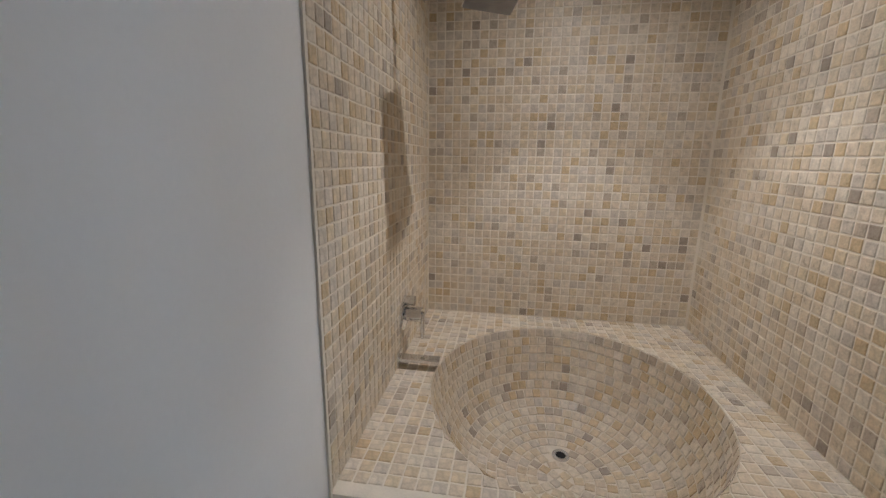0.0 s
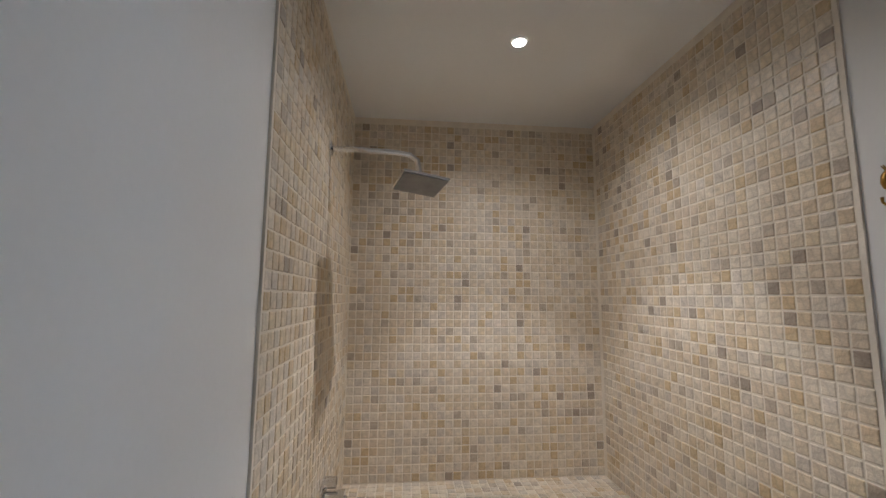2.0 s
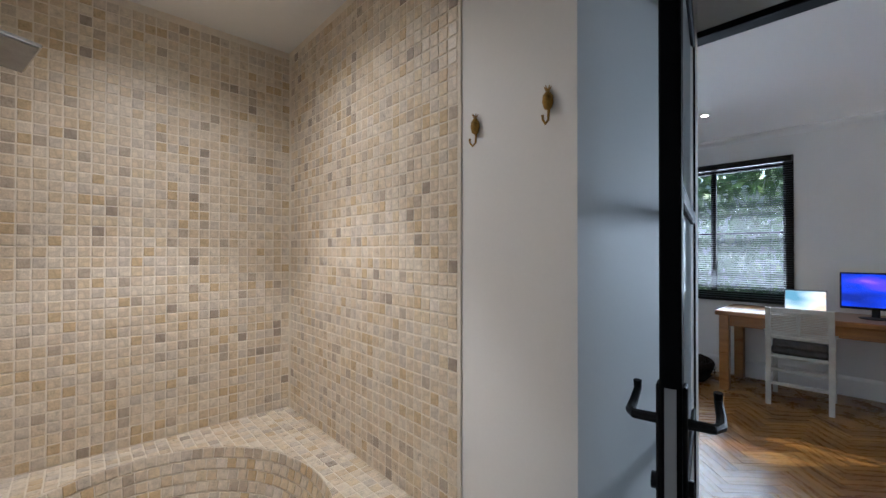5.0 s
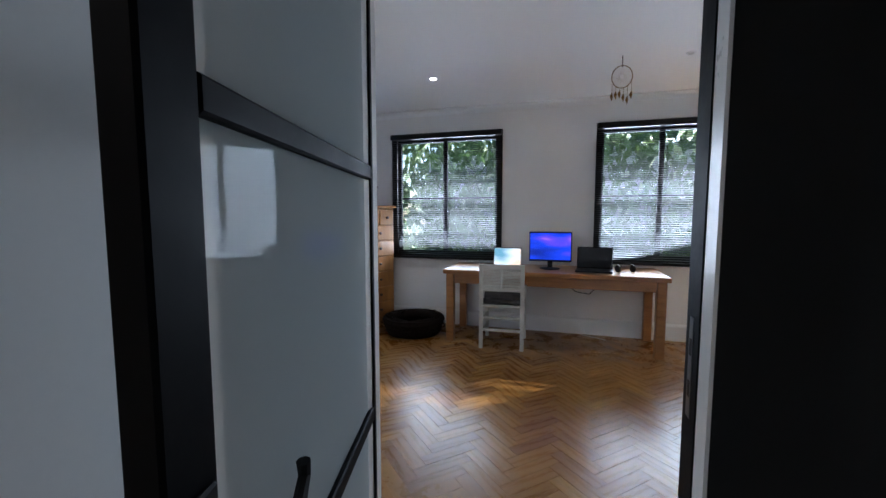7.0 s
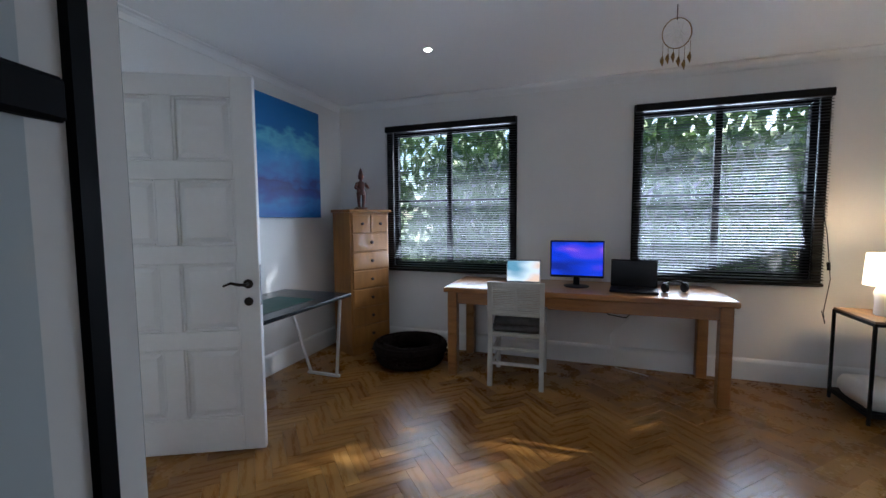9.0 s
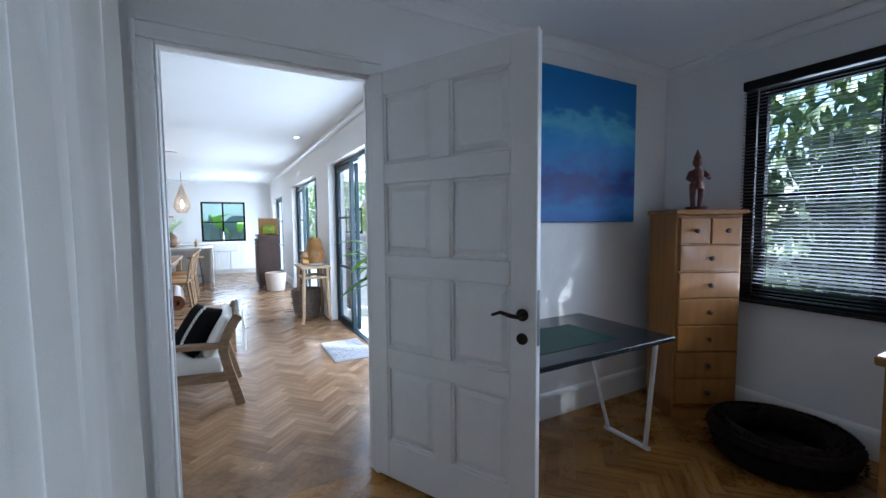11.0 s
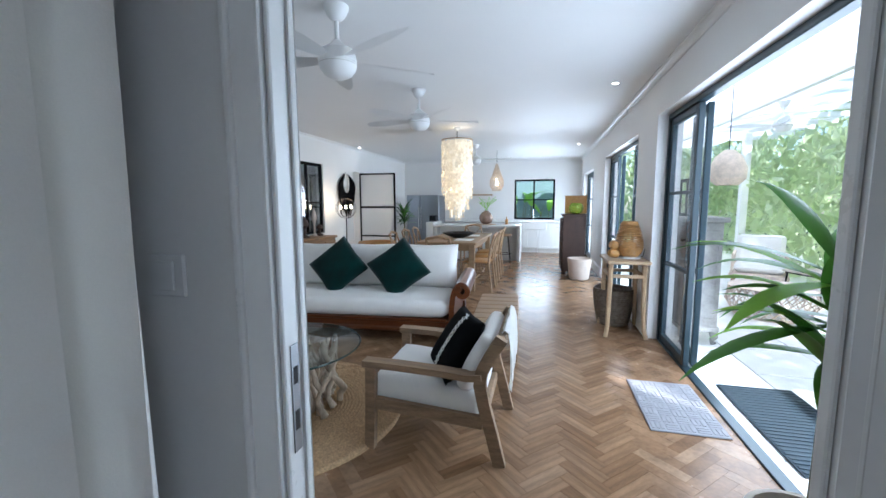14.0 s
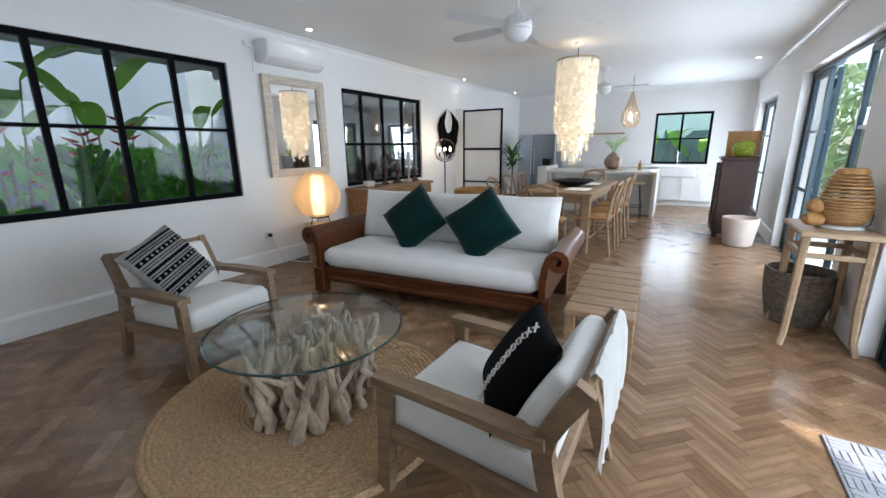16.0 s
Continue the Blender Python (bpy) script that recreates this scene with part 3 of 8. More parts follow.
def daybed():
    t = thing("daybed", "carved teak daybed with white cushions and rolled arms", "sofa", -0.045, 6.19, 0, 5.2)
    w, d = 1.03, 0.42
    for sx in (-1, 1):
        part("arm", move(ribbon(scroll(sx), 0.05, -d - 0.03, d + 0.03), Matrix.Translation((sx * w, 0, 0))), M["teak"], t, smooth=True)
        part("arm_rail", boxm(sx * w - 0.02, sx * w + 0.02, -d + 0.06, d - 0.06, 0.30, 0.335, 0.008), M["teak"], t)
        for sy in (-1, 1):
            part("leg", boxm(sx * w - 0.055, sx * w + 0.055, sy * d - 0.05, sy * d + 0.05, 0, 0.24, 0.012, seg=2), M["teak"], t)
    prof = [(0, 0.115), (0.018, 0.115), (0.03, 0.13), (0.03, 0.15), (0.016, 0.165), (0.016, 0.215), (0.03, 0.228), (0.03, 0.245), (0, 0.25)]
    for sy in (-1, 1):
        bm = bmesh.new()
        a = [bm.verts.new((-w + 0.05, sy * (d - 0.01 + o), u)) for o, u in prof]
        b = [bm.verts.new((w - 0.05, sy * (d - 0.01 + o), u)) for o, u in prof]
        for i in range(len(prof)):
            bm.faces.new((a[i], a[(i + 1) % len(prof)], b[(i + 1) % len(prof)], b[i]))
        bm.faces.new(a)
        bm.faces.new(b)
        bmesh.ops.recalc_face_normals(bm, faces=bm.faces)
        part("apron", bm, M["teak"], t)
    part("platform", boxm(-w + 0.03, w - 0.03, -d + 0.03, d - 0.03, 0.215, 0.245), M["teak"], t)
    part("back_rail", boxm(-w + 0.04, w - 0.04, d - 0.03, d + 0.02, 0.62, 0.70, 0.015), M["teak"], t)
    for k in range(9):
        x = -0.88 + k * 0.22
        part("back_slat", boxm(x - 0.025, x + 0.025, d - 0.02, d + 0.01, 0.24, 0.63, 0.005), M["teak"], t)
    part("mattress", move(pad(2.0, 0.84, 0.17, 0.05, 30), pose(0, -0.01, 0.335)), M["linen"], t, "off-white linen mattress", smooth=True, angle=80)
    for k, x in enumerate((-0.66, 0.0, 0.66)):
        c = cushion(0.70, 0.50, 0.19, 16, 0.36, seed=k * 3 + 1)
        part("back_cushion", move(c, pose(x, 0.285, 0.645, 76, 0, (k - 1) * 1.5)), M["linen"], t, "white linen back cushion", smooth=True, angle=80)
    return t


daybed()
for x, y, z, rot, tilt, s in ((-0.33, 6.20, 0.665, 3, 43, 2), (0.36, 6.22, 0.665, 9, 38, 5)):
    ob = part("cushion", move(cushion(0.50, 0.50, 0.17, 18, 0.42, seed=s), pose(0, 0, 0, 66, 0, 0) @ pose(0, 0, 0, 0, 0, tilt)), M["velvet"], smooth=True, angle=80)
    ob.matrix_basis = pose(x, y, z, 0, 0, rot)
    tagged(ob, "dark emerald velvet cushion resting on the daybed", "cushion", "emerald cushions")


def armchair(x, y, rz, label):
    t = thing("armchair", label, "chair", x, y, 0, rz, "armchairs round the coffee table")
    g = M["greywood"]
    for sy in (-1, 1):
        yy = sy * 0.30
        part("front_leg", move(ribbon([(0.345, 0.0), (0.335, 0.25), (0.33, 0.475)], 0.055, yy - 0.022, yy + 0.022), Matrix()), g, t)
        path = [(-0.37, 0.0), (-0.33, 0.16), (-0.285, 0.33), (-0.265, 0.43), (-0.275, 0.50), (-0.315, 0.58), (-0.375, 0.68)]
        part("back_leg", ribbon(path, 0.062, yy - 0.022, yy + 0.022), g, t, smooth=True, angle=50)
        arm = [(0.37, 0.492), (0.20, 0.49), (-0.05, 0.48), (-0.20, 0.468), (-0.275, 0.475)]
        part("armrest", ribbon(arm, 0.034, yy - 0.038, yy + 0.038), g, t)
        part("side_rail", move(ribbon([(0.33, 0.27), (-0.28, 0.225)], 0.065, yy - 0.015, yy + 0.015), Matrix()), g, t)
    part("front_rail", boxm(0.31, 0.345, -0.28, 0.28, 0.235, 0.295, 0.006), g, t)
    part("rear_rail", boxm(-0.295, -0.26, -0.28, 0.28, 0.195, 0.255, 0.006), g, t)
    part("back_rail", move(boxm(-0.014, 0.014, -0.28, 0.28, -0.03, 0.03, 0.005), pose(-0.362, 0, 0.655, 0, -28, 0)), g, t)
    part("back_rail", move(boxm(-0.014, 0.014, -0.28, 0.28, -0.03, 0.03, 0.005), pose(-0.29, 0, 0.49, 0, -20, 0)), g, t)
    bm = bmesh.new()
    for k in range(22):
        xx = -0.27 + k * 0.028
        tube(bm, [(xx, -0.283, 0.226 + (xx + 0.27) * 0.07), (xx, 0.283, 0.226 + (xx + 0.27) * 0.07)], 0.009, 5)
    part("woven_seat", bm, M["greycloth"], t, "woven grey cord seat")
    part("seat_pad", move(pad(0.62, 0.56, 0.145, 0.035, 20, seed=x), pose(0.045, 0, 0.313, 0, -4, 0)), M["linen"], t, "white cotton seat pad", smooth=True, angle=80)
    part("back_pad", move(pad(0.34, 0.55, 0.095, 0.04, 20, seed=x + 2), pose(-0.238, 0, 0.515, 0, 62, 0)), M["linen"], t, "white cotton back pad", smooth=True, angle=80)
    return t


armchair(1.275, 4.475, 180, "weathered teak armchair with white pads and a draped white throw")
armchair(-0.90, 4.49, 4, "weathered teak armchair with white pads beside the wall")


def throw_blanket():
    t = thing("throw_blanket", "white cotton throw hanging over the armchair back", "blanket", 1.275, 4.475, 0, 180)
    bm = bmesh.new()
    path = [(-0.345, 0.63), (-0.358, 0.685), (-0.375, 0.712), (-0.392, 0.70), (-0.402, 0.65), (-0.406, 0.57), (-0.406, 0.49), (-0.404, 0.41)]
    n = 18
    grid = []
    for i, (a, b) in enumerate(path):
        row = []
        for j in range(n + 1):
            v = j / n - 0.5
            f = i / (len(path) - 1)
            wob = 0.016 * f * math.sin(j * 1.3) + 0.012 * noise.noise(Vector((v * 6, f * 4, 3)))
            row.append(bm.verts.new((a - abs(wob) - 0.004, v * (0.50 - 0.05 * f) + 0.03 * f, b - 0.05 * f * v)))
        grid.append(row)
    for i in range(len(path) - 1):
        for j in range(n):
            bm.faces.new((grid[i][j], grid[i + 1][j], grid[i + 1][j + 1], grid[i][j + 1]))
    bmesh.ops.solidify(bm, geom=bm.faces[:], thickness=0.008)
    part("cloth", bm, M["linen"], t, smooth=True, angle=80)
    bm = bmesh.new()
    for j in range(20):
        yy = -0.2 + j * 0.0215
        tube(bm, [(-0.408, yy + 0.03, 0.41), (-0.41, yy + 0.032, 0.375)], 0.003, 4)
    part("fringe", bm, M["linen"], t)


throw_blanket()


def stitched_cushion():
    t = thing("cushion", "black cotton cushion with white cross stitching on the armchair", "cushion", 1.362, 4.425, 0.385, 207)
    m = pose(0.0, 0, 0.165, 0, 56, 0)
    part("cover", move(cushion(0.39, 0.40, 0.12, 16, 0.42, seed=9), m), M["blackcloth"], t, smooth=True, angle=80)
    bm = bmesh.new()
    for k in range(12):
        xx = -0.165 + k * 0.03
        zt = 0.064 * (1 - abs(xx / 0.195) ** 3.2) ** 0.42 + 0.006
        for s in (-1, 1):
            tube(bm, [(xx - s * 0.012, 0.035, zt + 0.002), (xx + s * 0.012, 0.065, zt)], 0.004, 5)
    part("stitching", move(bm, m), M["linen"], t, "white cross stitching")


stitched_cushion()


def banded_cushion():
    t = thing("cushion", "grey and black banded woven cushion on the armchair", "cushion", -0.99, 4.38, 0.405, 10)
    m = pose(0.02, 0, 0.20, 0, 58, 0) @ pose(0, 0, 0, 0, 0, 22)
    part("cover", move(cushion(0.42, 0.42, 0.14, 16, 0.42, seed=21), m), M["greycloth"], t, smooth=True, angle=80)
    for side in (1,):
        for k, (off, wd) in enumerate(((-0.17, 0.014), (-0.148, 0.006), (-0.133, 0.006), (-0.10, 0.032), (-0.068, 0.006), (-0.052, 0.006), (-0.025, 0.02), (0.0, 0.006), (0.03, 0.032), (0.062, 0.006), (0.078, 0.006), (0.105, 0.02), (0.128, 0.006), (0.155, 0.03))):
            bm = bmesh.new()
            prev = None
            for j in range(15):
                v = -0.93 + j * 1.86 / 14
                row = []
                for o in (off - wd / 2, off + wd / 2):
                    fat = max(0.02, (1 - abs(o / 0.21) ** 3.2) * (1 - abs(v) ** 3.2)) ** 0.42
                    row.append(bm.verts.new((o, v * 0.20, 0.07 * fat * 1.06 + 0.005)))
                if prev:
                    bm.faces.new((prev[0], prev[1], row[1], row[0]))
                prev = row
            part("band", move(bm, m), M["blackcloth"], t, "black woven band")
            if wd >= 0.03:
                bm = bmesh.new()
                for j in range(9):
                    v = -0.8 + j * 0.2
                    fat = ((1 - abs(off / 0.21) ** 3.2) * (1 - abs(v) ** 3.2)) ** 0.42
                    box(bm, -0.007, 0.007, -0.007, 0.007, 0, 0.003, m=pose(off, v * 0.2, 0.07 * fat * 1.06 + 0.006, 0, 0, 45))
                part("diamond_row", move(bm, m), M["greycloth"], t, "pale woven diamonds")


banded_cushion()


def coffee_table():
    t = thing("coffee_table", "round glass coffee table on bleached driftwood branches", "table", 0.225, 4.44, 0.022)
    part("glass_top", lathem([(0.0, 0.405), (0.47, 0.405), (0.478, 0.409), (0.478, 0.415), (0.47, 0.419), (0.0, 0.419)], 72, close=False), M["table_glass"], t, "clear greenish glass top", smooth=True)
    part("glass_edge", tubem([(0.4775 * math.cos(2 * math.pi * k / 72), 0.4775 * math.sin(2 * math.pi * k / 72), 0.412) for k in range(73)], 0.0055, 6), M["glass_edge"], t, "dark green polished glass edge", smooth=True)
    rnd = random.Random(11)
    for k in range(54):
        a = k * 2.399 + rnd.uniform(-0.2, 0.2)
        r = 0.345 * math.sqrt((k + 3) / 57)
        r1 = min(0.36, r + rnd.uniform(-0.10, 0.08))
        x0, y0 = r * math.cos(a), r * math.sin(a)
        b = a + rnd.uniform(-0.5, 0.5)
        x1, y1 = r1 * math.cos(b), r1 * math.sin(b)
        top = rnd.uniform(0.33, 0.40) if k % 6 else 0.404
        pts, rad = [], []
        base = rnd.uniform(0.018, 0.031)
        for i in range(8):
            f = i / 7
            bend = math.sin(f * math.pi)
            pts.append((x0 + (x1 - x0) * f + bend * (0.03 * math.sin(f * 7 + k) + rnd.uniform(-0.02, 0.02)), y0 + (y1 - y0) * f + bend * (0.03 * math.cos(f * 6 + 2 * k) + rnd.uniform(-0.02, 0.02)), top * f))
            rad.append(base * (1.25 - 0.75 * f + 0.28 * math.sin(5 * f + k) + rnd.uniform(-0.1, 0.1)))
        bm = tubem(pts, rad, 7)
        if k % 2:
            p = Vector(pts[4])
            q = p + Vector((rnd.uniform(-0.09, 0.09), rnd.uniform(-0.09, 0.09), rnd.uniform(0.05, 0.12)))
            q.z = min(q.z, 0.39)
            tube(bm, [p, (p + q) / 2 + Vector((0.01, -0.01, 0.01)), q], [base * 0.8, base * 0.6, base * 0.42], 6)
        part("branch", bm, M["drift"], t, smooth=True, angle=60)
    for k in (0, 2, 3):
        a = k * 1.05 + 0.4
        part("cross_branch", tubem([(0.30 * math.cos(a), 0.30 * math.sin(a), 0.10 + 0.04 * (k % 3)), (0.33 * math.cos(a + 0.6), 0.33 * math.sin(a + 0.6), 0.2), (0.29 * math.cos(a + 1.2), 0.29 * math.sin(a + 1.2), 0.14 + 0.05 * (k % 2))], [0.014, 0.019, 0.012], 7), M["drift"], t, smooth=True, angle=60)


coffee_table()


def jute_rug():
    prof = [(0.004, 0.010)]
    rings = 33
    for k in range(rings):
        r0 = 0.01 + k * 0.0228
        prof += [(r0 + 0.003, 0.013), (r0 + 0.008, 0.019), (r0 + 0.014, 0.019), (r0 + 0.02, 0.013)]
    prof += [(0.772, 0.006), (0.772, 0.0)]
    bm = lathem(prof, 120, close=False)
    for v in bm.verts:
        a, r = math.atan2(v.co.y, v.co.x), v.co.xy.length
        if v.co.z > 0.012:
            v.co.z += 0.005 * math.sin(a * max(8, round(r * 150)) + r * 300)
        k = 1 + 0.012 * noise.noise(Vector((v.co.x * 2, v.co.y * 2, 0))) * (r > 0.5)
        v.co.x *= k
        v.co.y *= k
    ob = part("rug", bm, M["jute"], smooth=True, angle=70)
    ob.matrix_basis = pose(0.215, 4.43, 0.001)
    tagged(ob, "round braided natural jute rug under the coffee table", "rug")


jute_rug()


M["bench_wood"] = mat("worn_plank_wood", (0.29, 0.185, 0.10), 0.55, vary=0.35, scale=4, bump=0.25, fine=40, stretch=(1, 7, 7))


def bench():
    t = thing("bench", "low weathered plank bench beside the daybed", "bench", 1.43, 6.07, 0, 3)
    t.scale = (1, 1, 0.82)
    for k in range(7):
        y = -0.48 + k * 0.16
        part("plank", boxm(-0.20, 0.20, y - 0.071, y + 0.072, 0.375, 0.42, 0.006), M["bench_wood"], t)
    for sx in (-1, 1):
        part("side_board", boxm(sx * 0.18 - 0.014, sx * 0.18 + 0.014, -0.52, 0.52, 0.27, 0.375, 0.004), M["bench_wood"], t)
        for sy in (-1, 1):
            part("leg", boxm(sx * 0.17 - 0.03, sx * 0.17 + 0.03, sy * 0.48 - 0.03, sy * 0.48 + 0.03, 0, 0.375, 0.006), M["bench_wood"], t)


bench()


def paper_lamp():
    t = thing("table_lamp", "lit rice paper lantern lamp on thin legs", "lamp", -1.91, 6.50, 0.44)
    prof = smooth_profile([(0.10, 0.085), (0.185, 0.13), (0.25, 0.24), (0.262, 0.33), (0.232, 0.44), (0.165, 0.55), (0.10, 0.605)], 4)
    bm = bmesh.new()
    seg, petals = 60, 10
    rings = []
    for i, (r, z) in enumerate(prof):
        ring = []
        for q in range(seg):
            a = 2 * math.pi * q / seg
            rr = r * (0.955 + 0.045 * abs(math.sin(a * petals / 2))) + 0.0015 * (i % 2)
            ring.append(bm.verts.new((rr * math.cos(a), rr * math.sin(a), z)))
        rings.append(ring)
    for a, b in zip(rings, rings[1:]):
        for q in range(seg):
            bm.faces.new((a[q], a[(q + 1) % seg], b[(q + 1) % seg], b[q]))
    part("shade", bm, M["paper_shade"], t, "translucent cream paper shade", smooth=True, angle=60)
    for k in range(petals):
        a = 2 * math.pi * k / petals
        part("rib", tubem([(r * 0.957 * math.cos(a), r * 0.957 * math.sin(a), z) for r, z in prof[::3]], 0.0022, 4), M["rattan"], t)
    part("inner_cylinder", lathem([(0.07, 0.11), (0.075, 0.33), (0.07, 0.56)], 24), M["paper_core"], t, "glowing paper inner cylinder", smooth=True)
    for k in range(3):
        a = k * 2.094 + 0.5
        part("leg", tubem([(0.13 * math.cos(a), 0.13 * math.sin(a), 0.0), (0.10 * math.cos(a), 0.10 * math.sin(a), 0.10)], 0.006, 6), M["black"], t)
    part("base_ring", lathem([(0.075, 0.075), (0.11, 0.075), (0.11, 0.09), (0.075, 0.09)], 24, close=False), M["black"], t)
    s = thing("stool", "carved pale wooden drum stool under the paper lamp", "stool", -1.91, 6.50, 0)
    part("seat", lathem([(0.0, 0.38), (0.165, 0.38), (0.175, 0.395), (0.175, 0.425), (0.165, 0.44), (0.0, 0.44)], 32, close=False), M["palewood"], s, smooth=True)
    for k in range(8):
        a = k * math.pi / 4
        part("slat", tubem([(0.13 * math.cos(a), 0.13 * math.sin(a), 0.03), (0.165 * math.cos(a), 0.165 * math.sin(a), 0.22), (0.14 * math.cos(a), 0.14 * math.sin(a), 0.39)], 0.024, 6), M["palewood"], s, smooth=True)
    part("foot_ring", lathem([(0.10, 0.0), (0.155, 0.0), (0.16, 0.02), (0.155, 0.045), (0.10, 0.045)], 32, close=False), M["palewood"], s, smooth=True)
    bulb("paper_lamp_light", -1.80, 6.40, 0.80, 0.8, (1, 0.76, 0.48))


def see_through(m, share):
    """Thin stuff that shows part of what lies behind it."""
    n, l = m.node_tree.nodes, m.node_tree.links
    tr, tl, mx, m2 = n.new("ShaderNodeBsdfTransparent"), n.new("ShaderNodeBsdfTranslucent"), n.new("ShaderNodeMixShader"), n.new("ShaderNodeMixShader")
    tl.inputs[0].default_value = (0.85, 0.62, 0.36, 1)
    mx.inputs[0].default_value, m2.inputs[0].default_value = 0.6, share
    l.new(n["Principled BSDF"].outputs[0], mx.inputs[1])
    l.new(tl.outputs[0], mx.inputs[2])
    l.new(mx.outputs[0], m2.inputs[1])
    l.new(tr.outputs[0], m2.inputs[2])
    l.new(m2.outputs[0], n["Material Output"].inputs[0])


M["paper_shade"] = mat("cream_rice_paper", (0.62, 0.44, 0.25), 0.8, vary=0.15, scale=20, bump=0.3, fine=120, emit=(1, 0.55, 0.2), emit_power=0.03)
see_through(M["paper_shade"], 0.42)
paper_lamp()
sock = thing("wall_socket", "white wall socket with a black plug and lead", "socket", LX, 6.0, 0.36, -90)
part("plate", boxm(-0.04, 0.04, 0.0, 0.008, -0.04, 0.04, 0.003), M["white_plastic"], sock)
part("plug", boxm(-0.018, 0.018, 0.008, 0.045, -0.018, 0.018, 0.005), M["black"], sock)
part("lead", tubem([(0, 0.03, -0.01), (-0.05, 0.05, -0.16), (-0.1, 0.08, -0.30), (-0.22, 0.2, -0.345), (-0.3, 0.33, -0.35)], 0.004, 5), M["white_plastic"], sock)


def wall_mirror():
    t = thing("wall_mirror", "large mirror in a limewashed wooden frame on the wall", "mirror", LX + 0.005, 6.535, 1.0)
    w, h, f = 0.43, 1.09, 0.085
    for n_, b in (("frame_side", (0, 0.05, -w, -w + f, 0, h)), ("frame_side", (0, 0.05, w - f, w, 0, h)), ("frame_rail", (0, 0.05, -w + f, w - f, 0, f)), ("frame_rail", (0, 0.05, -w + f, w - f, h - f, h))):
        bm = boxm(*b, 0.006, seg=2)
        part(n_, bm, M["lime"], t)
    for n_, b in (("frame_lip", (0.02, 0.04, -w + f, -w + f + 0.02, f, h - f)), ("frame_lip", (0.02, 0.04, w - f - 0.02, w - f, f, h - f))):
        part(n_, boxm(*b, 0.003), M["lime"], t)
    part("glass", boxm(0.006, 0.016, -w + f, w - f, f, h - f), M["mirror"], t, "silvered mirror glass")


wall_mirror()


def air_conditioner():
    t = thing("air_conditioner", "white split air conditioner high on the wall", "air conditioner", LX, 6.49, 2.19)
    prof = [(0, 0.0), (0.10, 0.0), (0.17, 0.035), (0.20, 0.08), (0.205, 0.17), (0.19, 0.215), (0, 0.22)]
    bm = bmesh.new()
    a = [bm.verts.new((o, -0.40, u)) for o, u in prof]
    b = [bm.verts.new((o, 0.40, u)) for o, u in prof]
    for i in range(len(prof)):
        bm.faces.new((a[i], a[(i + 1) % len(prof)], b[(i + 1) % len(prof)], b[i]))
    bm.faces.new(a)
    bm.faces.new(b)
    bmesh.ops.recalc_face_normals(bm, faces=bm.faces)
    bmesh.ops.bevel(bm, geom=bm.edges[:], offset=0.008, segments=2, affect="EDGES")
    part("housing", bm, M["white_plastic"], t, smooth=True)
    part("louvre", move(boxm(-0.03, 0.03, -0.34, 0.34, -0.004, 0.004, 0.002), pose(0.145, 0, 0.012, 0, -28, 0)), M["white_plastic"], t)
    part("slot", move(boxm(-0.025, 0.025, -0.33, 0.33, -0.002, 0.002), pose(0.14, 0, 0.021, 0, -26, 0)), M["black"], t)
    part("pipe", tubem([(0.02, -0.40, 0.14), (0.02, -0.52, 0.15), (0.02, -0.53, 0.19)], 0.014, 8), M["white_plastic"], t)
    part("pipe", tubem([(0.012, -0.44, 0.02), (0.012, -0.45, -0.1)], 0.004, 6), M["white_plastic"], t)


air_conditioner()


def ceiling_fan(x, y, turn, drop=0.33):
    t = thing("ceiling_fan", "white five-bladed ceiling fan at rest on a short rod", "fan", x, y, CEIL, turn, "white ceiling fans")
    part("canopy", lathem([(0.075, 0.0), (0.075, -0.015), (0.055, -0.06), (0.03, -0.085), (0.018, -0.09)], 24), M["white_plastic"], t, smooth=True)
    part("rod", tubem([(0, 0, -0.08), (0, 0, -drop + 0.08)], 0.014, 10), M["white_plastic"], t)
    part("motor", lathem([(0.02, -drop + 0.13), (0.05, -drop + 0.10), (0.10, -drop + 0.07), (0.112, -drop + 0.035), (0.118, -drop), (0.110, -drop - 0.012)], 32), M["white_plastic"], t, smooth=True)
    part("bowl", lathem([(0.116, -drop - 0.018), (0.108, -drop - 0.045), (0.085, -drop - 0.075), (0.05, -drop - 0.094), (0.001, -drop - 0.10)], 32), M["white_plastic"], t, "white opal bowl", smooth=True)
    part("seam", lathem([(0.108, -drop - 0.012), (0.113, -drop - 0.012), (0.113, -drop - 0.018), (0.108, -drop - 0.018)], 32, close=False), M["greypaint"], t, "grey seam ring")
    for k in range(5):
        a = k * 72
        bm = bmesh.new()
        prof = [(0.12, 0.035), (0.20, 0.05), (0.35, 0.068), (0.50, 0.066), (0.60, 0.05), (0.66, 0.022)]
        top = [(bm.verts.new((r, w, 0.004 + 0.012 * (r - 0.12))), bm.verts.new((r, -w, -0.004))) for r, w in prof]
        for p, q in zip(top, top[1:]):
            bm.faces.new((p[0], p[1], q[1], q[0]))
        bmesh.ops.solidify(bm, geom=bm.faces[:], thickness=0.008)
        part("blade", move(bm, pose(0, 0, -drop + 0.015, 0, 0, a) @ pose(0, 0, 0, 9, 0, 0)), M["white_plastic"], t, smooth=True, angle=50)
    return t


ceiling_fan(0.575, 4.61, 41)
ceiling_fan(0.52, 6.50, 25)
ceiling_fan(0.46, 10.7, 5)


